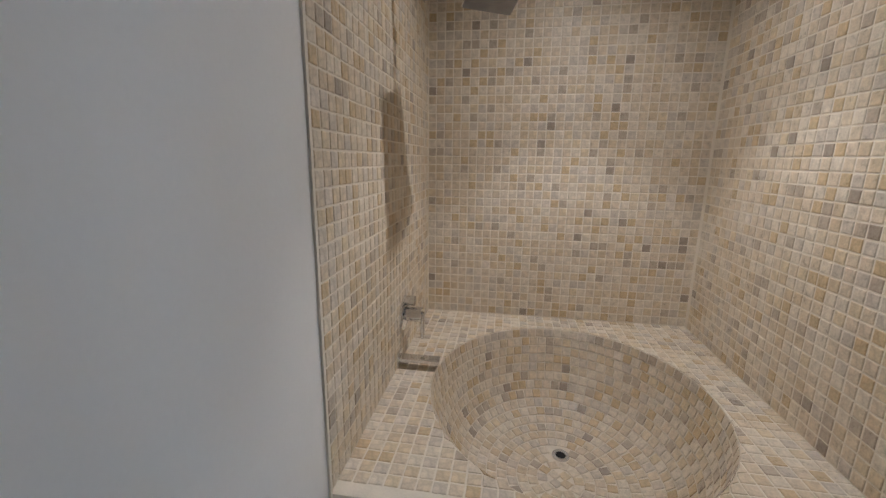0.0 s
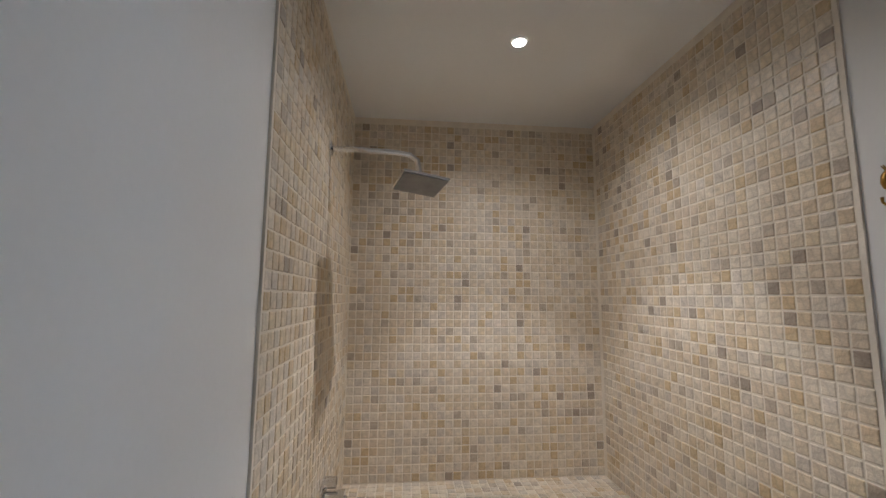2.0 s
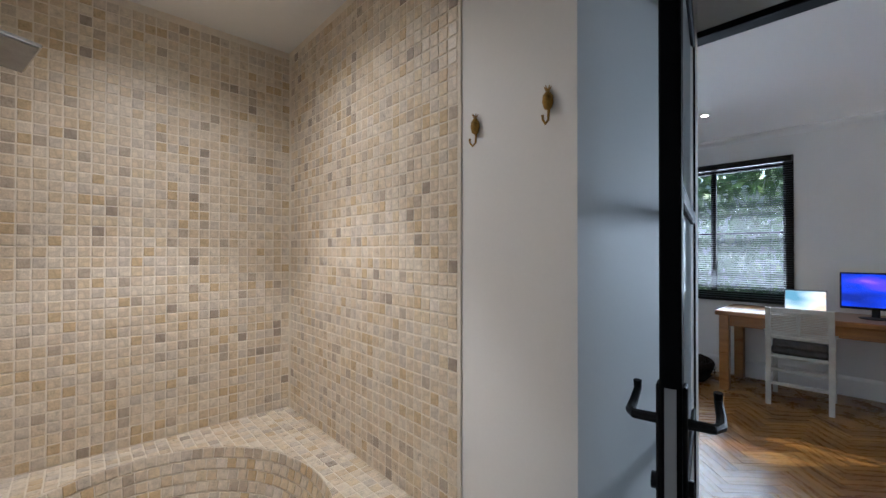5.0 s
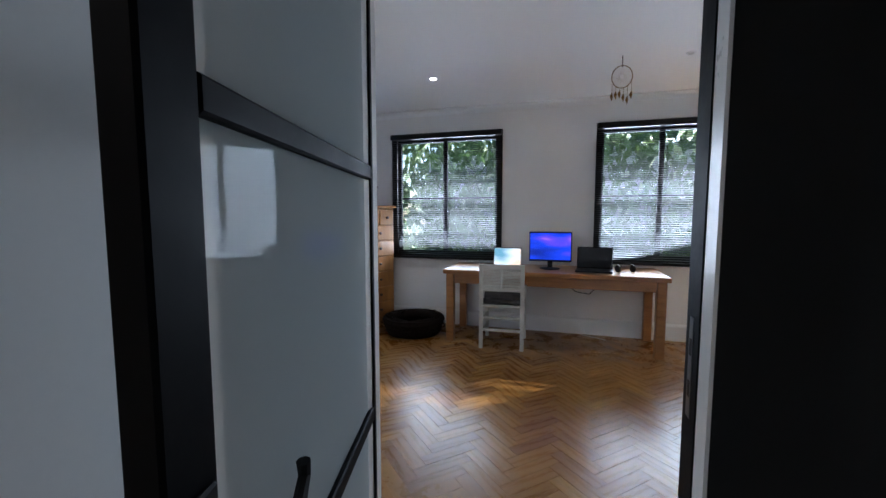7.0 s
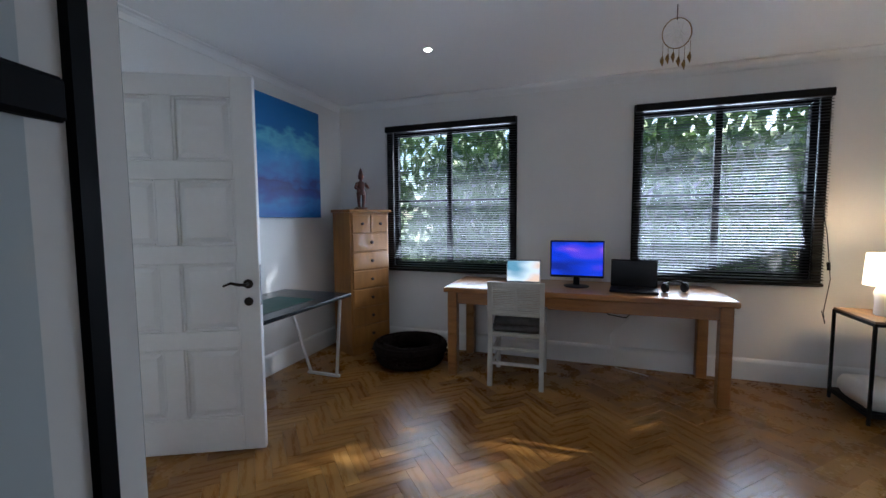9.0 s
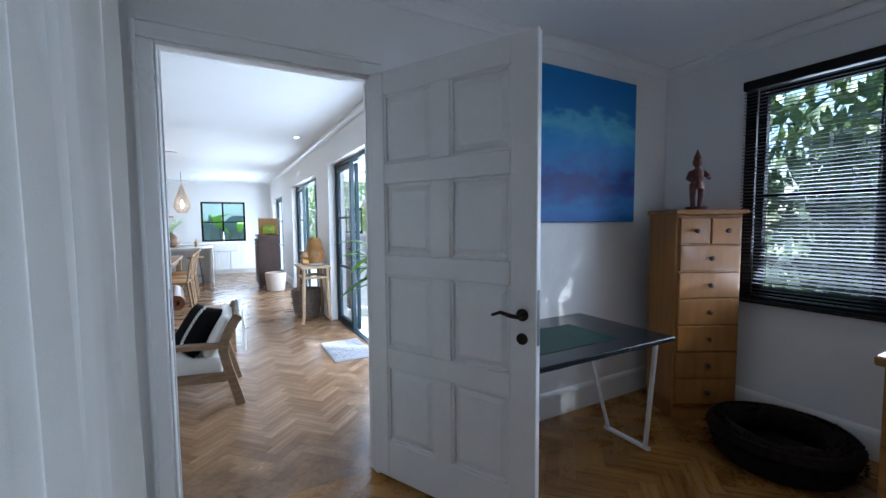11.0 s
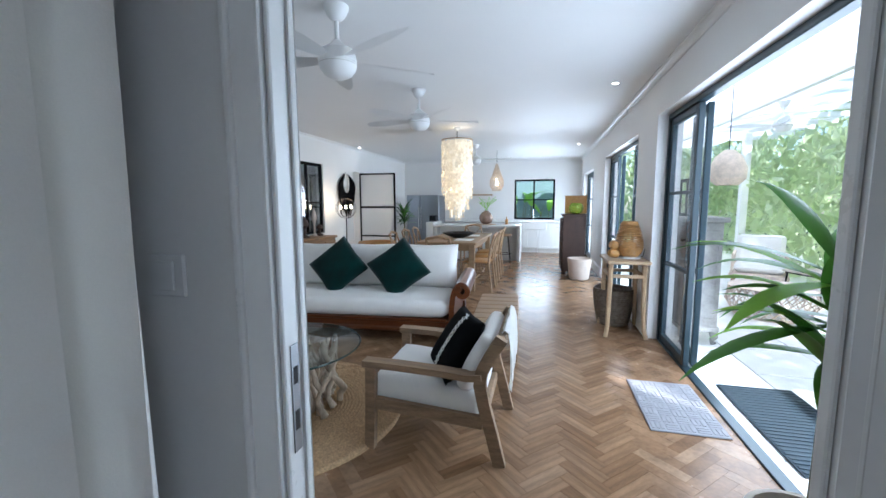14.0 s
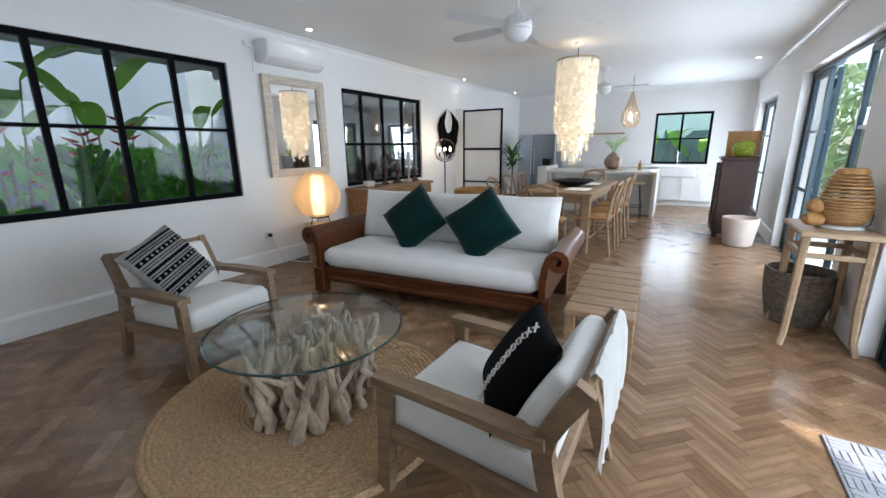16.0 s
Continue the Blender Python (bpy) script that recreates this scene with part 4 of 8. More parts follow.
def downlight(x, y, z, k=0.85, lit=True):
    t = thing("downlight", "small lit recessed ceiling downlight with white ring" if lit else "small unlit recessed ceiling downlight with white ring", "downlight", x, y, z, 0, "recessed downlights")
    part("ring", lathem([(0.036 * k, 0.0), (0.05 * k, -0.001), (0.05 * k, -0.006), (0.038 * k, -0.008), (0.036 * k, -0.002)], 24, close=False), M["white_plastic"], t, smooth=True)
    part("lens", lathem([(0.001, -0.003), (0.037 * k, -0.003)], 24, close=False), M["lamp_on"] if lit else M["greypaint"], t, "glowing lens" if lit else "")


for x, y in ((-1.84, 6.52), (-2.03, 10.43), (-1.95, 12.9), (2.52, 6.76), (2.53, 11.16), (-0.34, 12.9), (1.0, 13.3)):
    downlight(x, y, CEIL)


def capiz_pendant():
    t = thing("pendant_lamp", "tall cascading pendant of pale capiz shells, lit", "lamp", 0.47, 8.75, 0)
    part("cord", tubem([(0, 0, CEIL), (0, 0, 2.36)], 0.006, 6), M["black"], t)
    part("ceiling_rose", lathem([(0.05, CEIL), (0.05, CEIL - 0.02), (0.01, CEIL - 0.05)], 16), M["white_plastic"], t)
    part("top_ring", lathem([(0.24, 2.345), (0.255, 2.345), (0.255, 2.36), (0.24, 2.36)], 40, close=False), M["palewood"], t)
    rnd = random.Random(5)
    for q, (rad, top, low) in enumerate(((0.245, 2.34, 1.50), (0.19, 2.34, 1.33), (0.12, 2.34, 1.18))):
        bm = bmesh.new()
        n = int(rad * 2 * math.pi / 0.042)
        for k in range(n):
            a = 2 * math.pi * k / n
            length = top - low + rnd.uniform(-0.12, 0.08)
            z = top
            while z > top - length:
                r = rad + rnd.uniform(-0.008, 0.008)
                m = pose(r * math.cos(a), r * math.sin(a), z - 0.025, rnd.uniform(-14, 14), rnd.uniform(-14, 14), math.degrees(a) + 90 + rnd.uniform(-35, 35))
                c = [bm.verts.new(m @ Vector((0.026 * math.cos(h), 0, 0.026 * math.sin(h)))) for h in (math.pi / 3 * w for w in range(6))]
                bm.faces.new(c)
                z -= 0.044
        part("shell_strand", bm, M["capiz"], t, "translucent cream shell discs on threads")
    part("bulb", lathem([(0.001, 1.80), (0.03, 1.82), (0.04, 1.86), (0.025, 1.91), (0.015, 1.95)], 16), M["bulb_glow"], t, "glowing bulb", smooth=True)
    bulb("pendant_light", 0.47, 8.75, 1.72, 5, (1, 0.80, 0.56), 0.08)


M["bulb_glow"] = glow_mat("warm_bulb", (1, 0.8, 0.5), 10)
capiz_pendant()


def door_mat():
    t = thing("door_mat", "pale grey woven mat on the parquet by the garden doors", "mat", 2.70, 5.06, 0.001)
    part("base", boxm(-0.215, 0.215, -0.355, 0.355, 0, 0.009, 0.004), M["mat_grey"], t)
    for i in range(5):
        for j in range(8):
            x, y = -0.165 + i * 0.083, -0.30 + j * 0.086
            for k in range(3):
                o = (k - 1) * 0.026
                b = (x - 0.036, x + 0.036, y + o - 0.010, y + o + 0.010) if (i + j) % 2 else (x + o - 0.010, x + o + 0.010, y - 0.036, y + 0.036)
                part("rib", boxm(*b, 0.008, 0.013, 0.002), M["mat_grey"], t)


M["mat_grey"] = mat("grey_cotton_weave", (0.27, 0.265, 0.28), 0.9, vary=0.12, scale=20, bump=0.4, fine=300)
door_mat()


def console_stand():
    t = thing("console_table", "tall pale wooden stand against the wall pier", "table", 2.665, 6.68, 0)
    w = M["palewood"]
    part("top", move(boxm(-0.20, 0.20, -0.28, 0.28, 0.745, 0.78, 0.008), Matrix()), w, t)
    for sx in (-1, 1):
        for sy in (-1, 1):
            part("leg", tubem([(sx * 0.19, sy * 0.25, 0), (sx * 0.172, sy * 0.225, 0.08), (sx * 0.162, sy * 0.20, 0.3), (sx * 0.155, sy * 0.205, 0.75)], [0.022, 0.02, 0.023, 0.025], 6), w, t)
        part("stretcher", boxm(sx * 0.158 - 0.012, sx * 0.158 + 0.012, -0.19, 0.19, 0.60, 0.635, 0.004), w, t)
    for sy in (-1, 1):
        part("stretcher", boxm(-0.15, 0.15, sy * 0.205 - 0.012, sy * 0.205 + 0.012, 0.60, 0.635, 0.004), w, t)


console_stand()


def basket_lamp():
    t = thing("table_lamp", "honey rattan basket lamp standing on the wooden stand", "lamp", 2.70, 6.66, 0.78)
    part("base", lathem([(0.10, 0.0), (0.12, 0.004), (0.12, 0.016), (0.09, 0.024)], 32), M["white_plastic"], t, smooth=True)
    prof = [(0.075, 0.02), (0.115, 0.055), (0.134, 0.11), (0.13, 0.18), (0.108, 0.27), (0.08, 0.35), (0.066, 0.37)]
    bm = bmesh.new()
    for i in range(24):
        f = i / 23 * (len(prof) - 1)
        k = min(int(f), len(prof) - 2)
        u = f - k
        r, z = prof[k][0] * (1 - u) + prof[k + 1][0] * u, prof[k][1] * (1 - u) + prof[k + 1][1] * u
        pts = [(r * math.cos(2 * math.pi * q / 28), r * math.sin(2 * math.pi * q / 28), z + 0.002 * (-1) ** q) for q in range(29)]
        tube(bm, pts, 0.0075, 5, False)
    part("woven_body", bm, M["rattan"], t, smooth=True)
    part("neck", move(lathem([(0.025, 0.0), (0.045, 0.02), (0.048, 0.07), (0.035, 0.09)], 20), pose(-0.10, -0.03, 0.12, 0, -72, 15)), M["rattan"], t, "short rattan spout", smooth=True)
    part("neck", move(lathem([(0.02, 0.0), (0.042, 0.025), (0.045, 0.08), (0.03, 0.115), (0.008, 0.125)], 20), pose(-0.10, -0.05, 0.045, 0, -80, 28)), M["rattan"], t, "short rattan spout", smooth=True)
    part("flex", tubem([(0.10, 0, 0.01), (0.15, 0.04, 0.02), (0.17, 0.08, 0.09)], 0.004, 5), M["black"], t)


basket_lamp()


def floor_basket(name, label, x, y, r0, r1, h, material, rings=18):
    t = thing(name, label, "basket", x, y, 0)
    bm = bmesh.new()
    for i in range(rings):
        f = i / (rings - 1)
        r = r0 + (r1 - r0) * math.sin(f * 1.7) / math.sin(1.7)
        tube(bm, [(r * math.cos(2 * math.pi * q / 28), r * math.sin(2 * math.pi * q / 28), 0.012 + f * (h - 0.02)) for q in range(29)], h / rings * 0.6, 5, False)
    part("woven_wall", bm, material, t, smooth=True)
    part("bottom", lathem([(0.001, 0.0), (r0, 0.0), (r0, 0.02), (0.001, 0.02)], 28, close=False), material, t)
    return t


M["seagrass"] = mat("grey_brown_seagrass", (0.17, 0.135, 0.105), 0.9, vary=0.5, scale=30, bump=0.7, fine=120, spec=0.2)
floor_basket("basket", "round grey seagrass basket under the wooden stand", 2.63, 6.98, 0.155, 0.205, 0.40, M["seagrass"])


def plant(x, y, z, pot, n, length, label, seed=1, droop=0.9, width=0.035, mats=("leaf", "leaf_light"), potr=0.17, poth=0.4, trunk=0.3, potmat="clay", rise=(0.5, 1.2)):
    t = thing("potted_plant", label, "plant", x, y, z)
    if pot:
        part("pot", lathem([(potr * 0.7, 0.0), (potr * 0.9, poth * 0.3), (potr, poth * 0.9), (potr, poth), (potr * 0.9, poth), (potr * 0.85, poth * 0.85)], 28), M[potmat], t, smooth=True)
    rnd = random.Random(seed)
    part("stem", tubem([(0, 0, poth * 0.8), (0.01, 0.01, poth + trunk * 0.5), (0, 0, poth + trunk)], [0.018, 0.015, 0.012], 7), M["stem"], t)
    for k in range(n):
        a = k * 2.399 + rnd.uniform(-0.3, 0.3)
        el = rnd.uniform(*rise)
        ln = length * rnd.uniform(0.7, 1.1)
        z0 = poth + trunk * rnd.uniform(0.6, 1.0)
        bm = bmesh.new()
        prev = None
        d = Vector((math.cos(a) * math.cos(el), math.sin(a) * math.cos(el), math.sin(el)))
        p = Vector((0, 0, z0))
        side = Vector((-math.sin(a), math.cos(a), 0))
        for i in range(9):
            f = i / 8
            w = width * (math.sin(min(1, f * 1.15 + 0.06) * math.pi) ** 0.7) * (1 if f < 0.98 else 0.1)
            up = side.cross(d)
            row = [bm.verts.new(p - side * w), bm.verts.new(p - up * w * 0.25), bm.verts.new(p + side * w)]
            if prev:
                bm.faces.new((prev[0], prev[1], row[1], row[0]))
                bm.faces.new((prev[1], prev[2], row[2], row[1]))
            prev = row
            p = p + d * ln / 8
            d = (d + Vector((0, 0, -droop / 8 * (0.4 + 1.2 * f)))).normalized()
        part("leaf", bm, M[mats[k % len(mats)]], t, smooth=True, angle=80)
    return t


plant(2.60, 3.50, 0, True, 40, 0.46, "leafy green potted plant beside the open garden doors", 4, 1.3, 0.034, mats=("leaf", "leaf", "leaf_light"), potr=0.16, poth=0.42, trunk=0.78, rise=(-0.25, 0.95))

# ---- doors and curtain ----
def panel_door():
    t = tagged(new("door_1"), "white panelled wooden door standing open into the bedroom", "door", kind="structure")
    t.matrix_basis = pose(2.262, 2.885, 0, 0, 0, -63.0)
    w, h, th = 0.925, 2.095, 0.042
    st, mid = 0.115, 0.10
    rails = [0.0, 0.20, 0.60, 0.70, 1.08, 1.18, 1.54, 1.64, 1.98, h]
    def bx(n_, a, b, c, d, y0=-th / 2, y1=th / 2, bev=0.004):
        return part(n_, boxm(a, b, y0, y1, 0.012 + c, 0.012 + d, bev), M["door_white"], t)
    bx("stile", 0, st, 0, h)
    bx("stile", w - st, w, 0, h)
    for k in range(0, 10, 2):
        bx("rail", st, w - st, rails[k], rails[k + 1])
    for k in range(1, 9, 2):
        bx("muntin", w / 2 - mid / 2, w / 2 + mid / 2, rails[k], rails[k + 1])
        for s, e in ((st, w / 2 - mid / 2), (w / 2 + mid / 2, w - st)):
            z0, z1 = 0.012 + rails[k], 0.012 + rails[k + 1]
            bm = boxm(s, e, -0.004, 0.004, z0, z1)
            for sy in (-1, 1):
                q = [(s + 0.044, z0 + 0.044), (e - 0.044, z0 + 0.044), (e - 0.044, z1 - 0.044), (s + 0.044, z1 - 0.044)]
                o = [(s + 0.020, z0 + 0.020), (e - 0.020, z0 + 0.020), (e - 0.020, z1 - 0.020), (s + 0.020, z1 - 0.020)]
                vi = [bm.verts.new((a, sy * 0.014, b)) for a, b in q]
                vo = [bm.verts.new((a, sy * 0.0045, b)) for a, b in o]
                bm.faces.new(vi)
                for i in range(4):
                    bm.faces.new((vo[i], vo[(i + 1) % 4], vi[(i + 1) % 4], vi[i]))
            bmesh.ops.recalc_face_normals(bm, faces=bm.faces)
            part("panel", bm, M["door_white"], t)
            for sy in (-1, 1):
                lo, hi = sorted((sy * 0.004, sy * 0.0165))
                bm = bmesh.new()
                for c in ((s, s + 0.014, z0, z1), (e - 0.014, e, z0, z1), (s + 0.014, e - 0.014, z0, z0 + 0.014), (s + 0.014, e - 0.014, z1 - 0.014, z1)):
                    box(bm, c[0], c[1], lo, hi, c[2], c[3], 0.005, seg=2)
                part("panel_moulding", bm, M["door_white"], t)
    for sy in (-1, 1):
        hd = part("door_handle", lathem([(0.026, 0.0), (0.026, 0.006), (0.02, 0.01)], 20), M["bronze"], t, "dark bronze lever handle", smooth=True)
        hd.matrix_basis = pose(w - 0.06, sy * th / 2, 0.975, -90 * sy, 0, 0)
        part("lever", tubem([(0, 0, 0.005), (0, 0, 0.045), (-0.03, 0.002, 0.052), (-0.075, 0.012 * 1, 0.052), (-0.115, -0.004, 0.05)], [0.010, 0.009, 0.009, 0.008, 0.006], 8), M["bronze"], hd, smooth=True)
        kh = part("keyhole_rose", lathem([(0.024, 0.0), (0.024, 0.006), (0.018, 0.009)], 20), M["bronze"], t, smooth=True)
        kh.matrix_basis = pose(w - 0.06, sy * th / 2, 0.875, -90 * sy, 0, 0)
    part("latch_plate", boxm(w - 0.001, w + 0.002, -0.011, 0.011, 0.85, 1.08), M["steel"], t)


M["bronze"] = mat("dark_bronze", (0.028, 0.02, 0.016), 0.35, 0.8, vary=0.3, bump=0.1)
panel_door()

# casing and lining of the bedroom door
for nm, b in (("door_lining", (1.352, 1.362, 2.858, 2.932, 0, 2.085)), ("door_lining", (2.247, 2.255, 2.90, 2.932, 0, 2.085)), ("door_lining", (1.352, 2.255, 2.858, 2.932, 2.085, 2.103)),
              ("door_casing", (1.288, 1.352, 2.845, 2.869, 0, 2.10)), ("door_casing", (2.255, 2.32, 2.845, 2.869, 0, 2.10)), ("door_casing", (1.288, 2.32, 2.845, 2.869, 2.102, 2.165)),
              ("door_casing_bead", (1.278, 1.296, 2.838, 2.868, 0, 2.165)), ("door_casing_bead", (1.296, 2.32, 2.838, 2.868, 2.166, 2.182)),
              ("door_stop", (1.362, 1.368, 2.91, 2.93, 0, 2.085))):
    tagged(part(nm, boxm(*b, 0.006, seg=2), M["trim"]), "white painted door frame moulding", "trim", kind="structure")
strike = thing("strike_plate", "steel strike plate let into the white door frame", "hardware", 1.3622, 2.889, 0.86)
part("plate", boxm(0, 0.002, -0.012, 0.012, 0, 0.22), M["steel"], strike)
part("latch_hole", boxm(0.0021, 0.0026, -0.007, 0.007, 0.14, 0.175), M["black"], strike)
part("bolt_hole", boxm(0.0021, 0.0026, -0.007, 0.007, 0.045, 0.085), M["black"], strike)
sw = thing("light_switch", "white light switch on the wall beside the door", "switch", 1.10, 2.87, 1.21, 180)
part("plate", boxm(-0.043, 0.043, 0, 0.009, -0.043, 0.043, 0.003), M["white_plastic"], sw)
part("rocker", boxm(-0.022, 0.022, 0.009, 0.014, -0.03, 0.03, 0.002), M["white_plastic"], sw)


def curtain():
    t = thing("curtain", "floor-length white cotton curtain hanging in deep folds", "curtain", 1.225, 0.98, 0)
    bm = bmesh.new()
    n, rows = 260, 14
    grid = []
    for i in range(rows + 1):
        f = i / rows
        row = []
        for j in range(n + 1):
            y = 1.72 * j / n
            j = j * 150 / n
            ph = j * 0.56 + 0.9 * math.sin(j * 0.13) + 0.25 * noise.noise(Vector((y * 3, f * 1.5, 0)))
            amp = 0.062 + 0.02 * noise.noise(Vector((y * 2, 5, f)))
            fold = 1 - 2 * abs(math.sin(ph / 2)) ** 0.8
            row.append(bm.verts.new((amp * fold + 0.008 * math.sin(3 * ph + y * 9), y + 0.02 * math.sin(ph + 0.8), 0.02 + 2.46 * (1 - f))))
        grid.append(row)
    for i in range(rows):
        for j in range(n):
            bm.faces.new((grid[i][j], grid[i + 1][j], grid[i + 1][j + 1], grid[i][j + 1]))
    part("cloth", bm, M["curtain"], t, smooth=True, angle=80)
    part("rail", boxm(-0.012, 0.012, -0.05, 1.80, 2.48, 2.50, 0.003), M["white_plastic"], t)
    for sy in (0.02, 1.72):
        part("bracket", boxm(-0.01, 0.01, sy, sy + 0.02, 2.50, CEIL), M["white_plastic"], t)


curtain()


def bath_door():
    t = tagged(new("door_2"), "black steel door with frosted glass panes standing open", "door", kind="structure")
    t.matrix_basis = pose(1.165, 0.805, 0, 0, 0, 194.2)
    w, h, th = 0.86, 2.09, 0.038
    def bx(n_, a, b, c, d, y=th / 2):
        return part(n_, boxm(a, b, -y, y, 0.012 + c, 0.012 + d, 0.004), M["black_metal"], t)
    bx("stile", 0, 0.05, 0, h)
    bx("stile", w - 0.075, w, 0, h)
    zs = [0, 0.055, 0.715, 0.755, 1.405, 1.445, h - 0.055, h]
    for k in range(0, 8, 2):
        bx("rail", 0.05, w - 0.075, zs[k], zs[k + 1])
    for k in (1, 3, 5):
        part("pane", boxm(0.05, w - 0.075, -0.006, 0.006, 0.012 + zs[k], 0.012 + zs[k + 1]), M["frosted"], t, "frosted glass pane").visible_shadow = False
    for sy in (-1, 1):
        hd = part("door_handle", boxm(w - 0.062, w - 0.022, min(sy * th / 2, sy * (th / 2 + 0.008)), max(sy * th / 2, sy * (th / 2 + 0.008)), 0.80, 1.06, 0.003), M["black"], t, "black lever handle on a long plate")
        y0 = sy * (th / 2)
        part("lever", tubem([(w - 0.042, y0, 0.985), (w - 0.042, y0 + sy * 0.05, 0.985), (w - 0.075, y0 + sy * 0.062, 0.98), (w - 0.12, y0 + sy * 0.062, 0.985), (w - 0.15, y0 + sy * 0.058, 1.005), (w - 0.148, y0 + sy * 0.058, 1.025)], [0.011, 0.010, 0.010, 0.009, 0.008, 0.009], 8), M["black"], hd, smooth=True)
        part("key_cylinder", tubem([(w - 0.042, y0, 0.86), (w - 0.042, y0 + sy * 0.018, 0.86)], 0.016, 10), M["black"], hd, smooth=True)
    part("latch_plate", boxm(w - 0.001, w + 0.002, -0.01, 0.01, 0.84, 1.06), M["steel"], t)


bath_door()
for nm, b in (("door_frame", (1.172, 1.235, 0.876, 0.90, 0, 2.12)), ("door_frame", (1.104, 1.20, -0.0445, -0.034, 0, 2.12)), ("door_frame", (1.165, 1.235, -0.035, 0.876, 2.095, 2.12))):
    tagged(part(nm, boxm(*b, 0.003), M["black_metal"]), "black steel bathroom door frame", "frame", kind="structure")
st2 = thing("strike_plate", "steel strike plate in the black door frame", "hardware", 1.155, -0.0345, 0.84)
part("plate", boxm(-0.014, 0.014, 0, 0.002, 0, 0.24), M["steel"], st2)
part("latch_hole", boxm(-0.008, 0.008, 0.0021, 0.0027, 0.15, 0.19), M["black"], st2)
part("bolt_hole", boxm(-0.008, 0.008, 0.0021, 0.0027, 0.05, 0.09), M["black"], st2)


def glazed_leaf(t, name, y0, y1, x, z0, z1, rails=(0.42, 1.0, 1.55), fr=0.055):
    """One glazed leaf in the plane at x."""
    leaf = part(name, boxm(x - 0.022, x + 0.022, y0, y0 + fr, z0, z1, 0.004), M["steel_blue"], t)
    part("stile", boxm(x - 0.022, x + 0.022, y1 - fr, y1, z0, z1, 0.004), M["steel_blue"], leaf)
    part("rail", boxm(x - 0.022, x + 0.022, y0 + fr, y1 - fr, z0, z0 + 0.07, 0.004), M["steel_blue"], leaf)
    part("rail", boxm(x - 0.022, x + 0.022, y0 + fr, y1 - fr, z1 - 0.06, z1, 0.004), M["steel_blue"], leaf)
    zs = [z0 + 0.07] + [q for r in rails for q in (r - 0.014, r + 0.014)] + [z1 - 0.06]
    for r in rails:
        part("glazing_bar", boxm(x - 0.016, x + 0.016, y0 + fr, y1 - fr, r - 0.014, r + 0.014), M["steel_blue"], leaf)
    for b, u in zip(zs[::2], zs[1::2]):
        g = part("pane", boxm(x - 0.003, x + 0.003, y0 + fr, y1 - fr, b, u), M["glass"], leaf)
        g.visible_shadow = False
    return leaf


M["steel_blue"] = mat("blue_black_steel", (0.016, 0.034, 0.045), 0.35, vary=0.2, scale=12, bump=0.05)


def garden_doors(k, y0, y1, top, closed, folded, label):
    t = tagged(new("door_%d" % k), label, "door", kind="structure")
    x = RX + 0.125
    part("frame_head", boxm(x - 0.035, x + 0.035, y0, y1, top - 0.05, top, 0.004), M["steel_blue"], t)
    part("frame_jamb", boxm(x - 0.035, x + 0.035, y1 - 0.04, y1, 0, top - 0.05, 0.004), M["steel_blue"], t)
    part("frame_jamb", boxm(x - 0.035, x + 0.035, y0, y0 + 0.04, 0, top - 0.05, 0.004), M["steel_blue"], t)
    part("sill", boxm(x - 0.035, x + 0.035, y0 + 0.04, y1 - 0.04, -0.01, 0.012, 0.004), M["steel_blue"], t)
    for a, b in closed:
        glazed_leaf(t, "leaf", a, b, x, 0.015, top - 0.055, (0.78, 1.43))
    for y, ln, turn in folded:
        leaf = glazed_leaf(t, "folded_leaf", 0, ln, 0, 0.015, top - 0.055, (0.78, 1.43))
        leaf.matrix_basis = pose(x + 0.062, y, 0, 0, 0, turn)
        part("handle", tubem([(-0.025, ln - 0.03, 1.0), (-0.06, ln - 0.03, 1.0), (-0.06, ln - 0.12, 1.0)], 0.009, 6), M["black"], leaf)


garden_doors(3, 3.75, 6.49, 2.16, [(5.76, 6.45)], [(5.765, 0.64, -9)], "tall blue-black steel garden doors folded open to the terrace")
garden_doors(4, 7.27, 9.78, 2.12, [(9.08, 9.74), (7.31, 7.95)], [(7.95, 0.60, 189), (9.08, 0.60, -9)], "blue-black steel glazed doors partly open to the garden")
garden_doors(5, 11.35, 13.3, 2.06, [(11.39, 12.32), (12.33, 13.26)], [], "closed blue-black steel glazed doors in the kitchen")

# ---- bathroom fittings ----
CX, CY, EA, EB, DECK = -0.345, 1.735, 0.50, 0.545, 0.508
TUB = [(1.0, 0.508), (0.985, 0.47), (0.945, 0.39), (0.885, 0.30), (0.80, 0.22), (0.68, 0.165), (0.50, 0.135), (0.28, 0.122), (0.0, 0.118)]


TUB = smooth_profile(TUB)


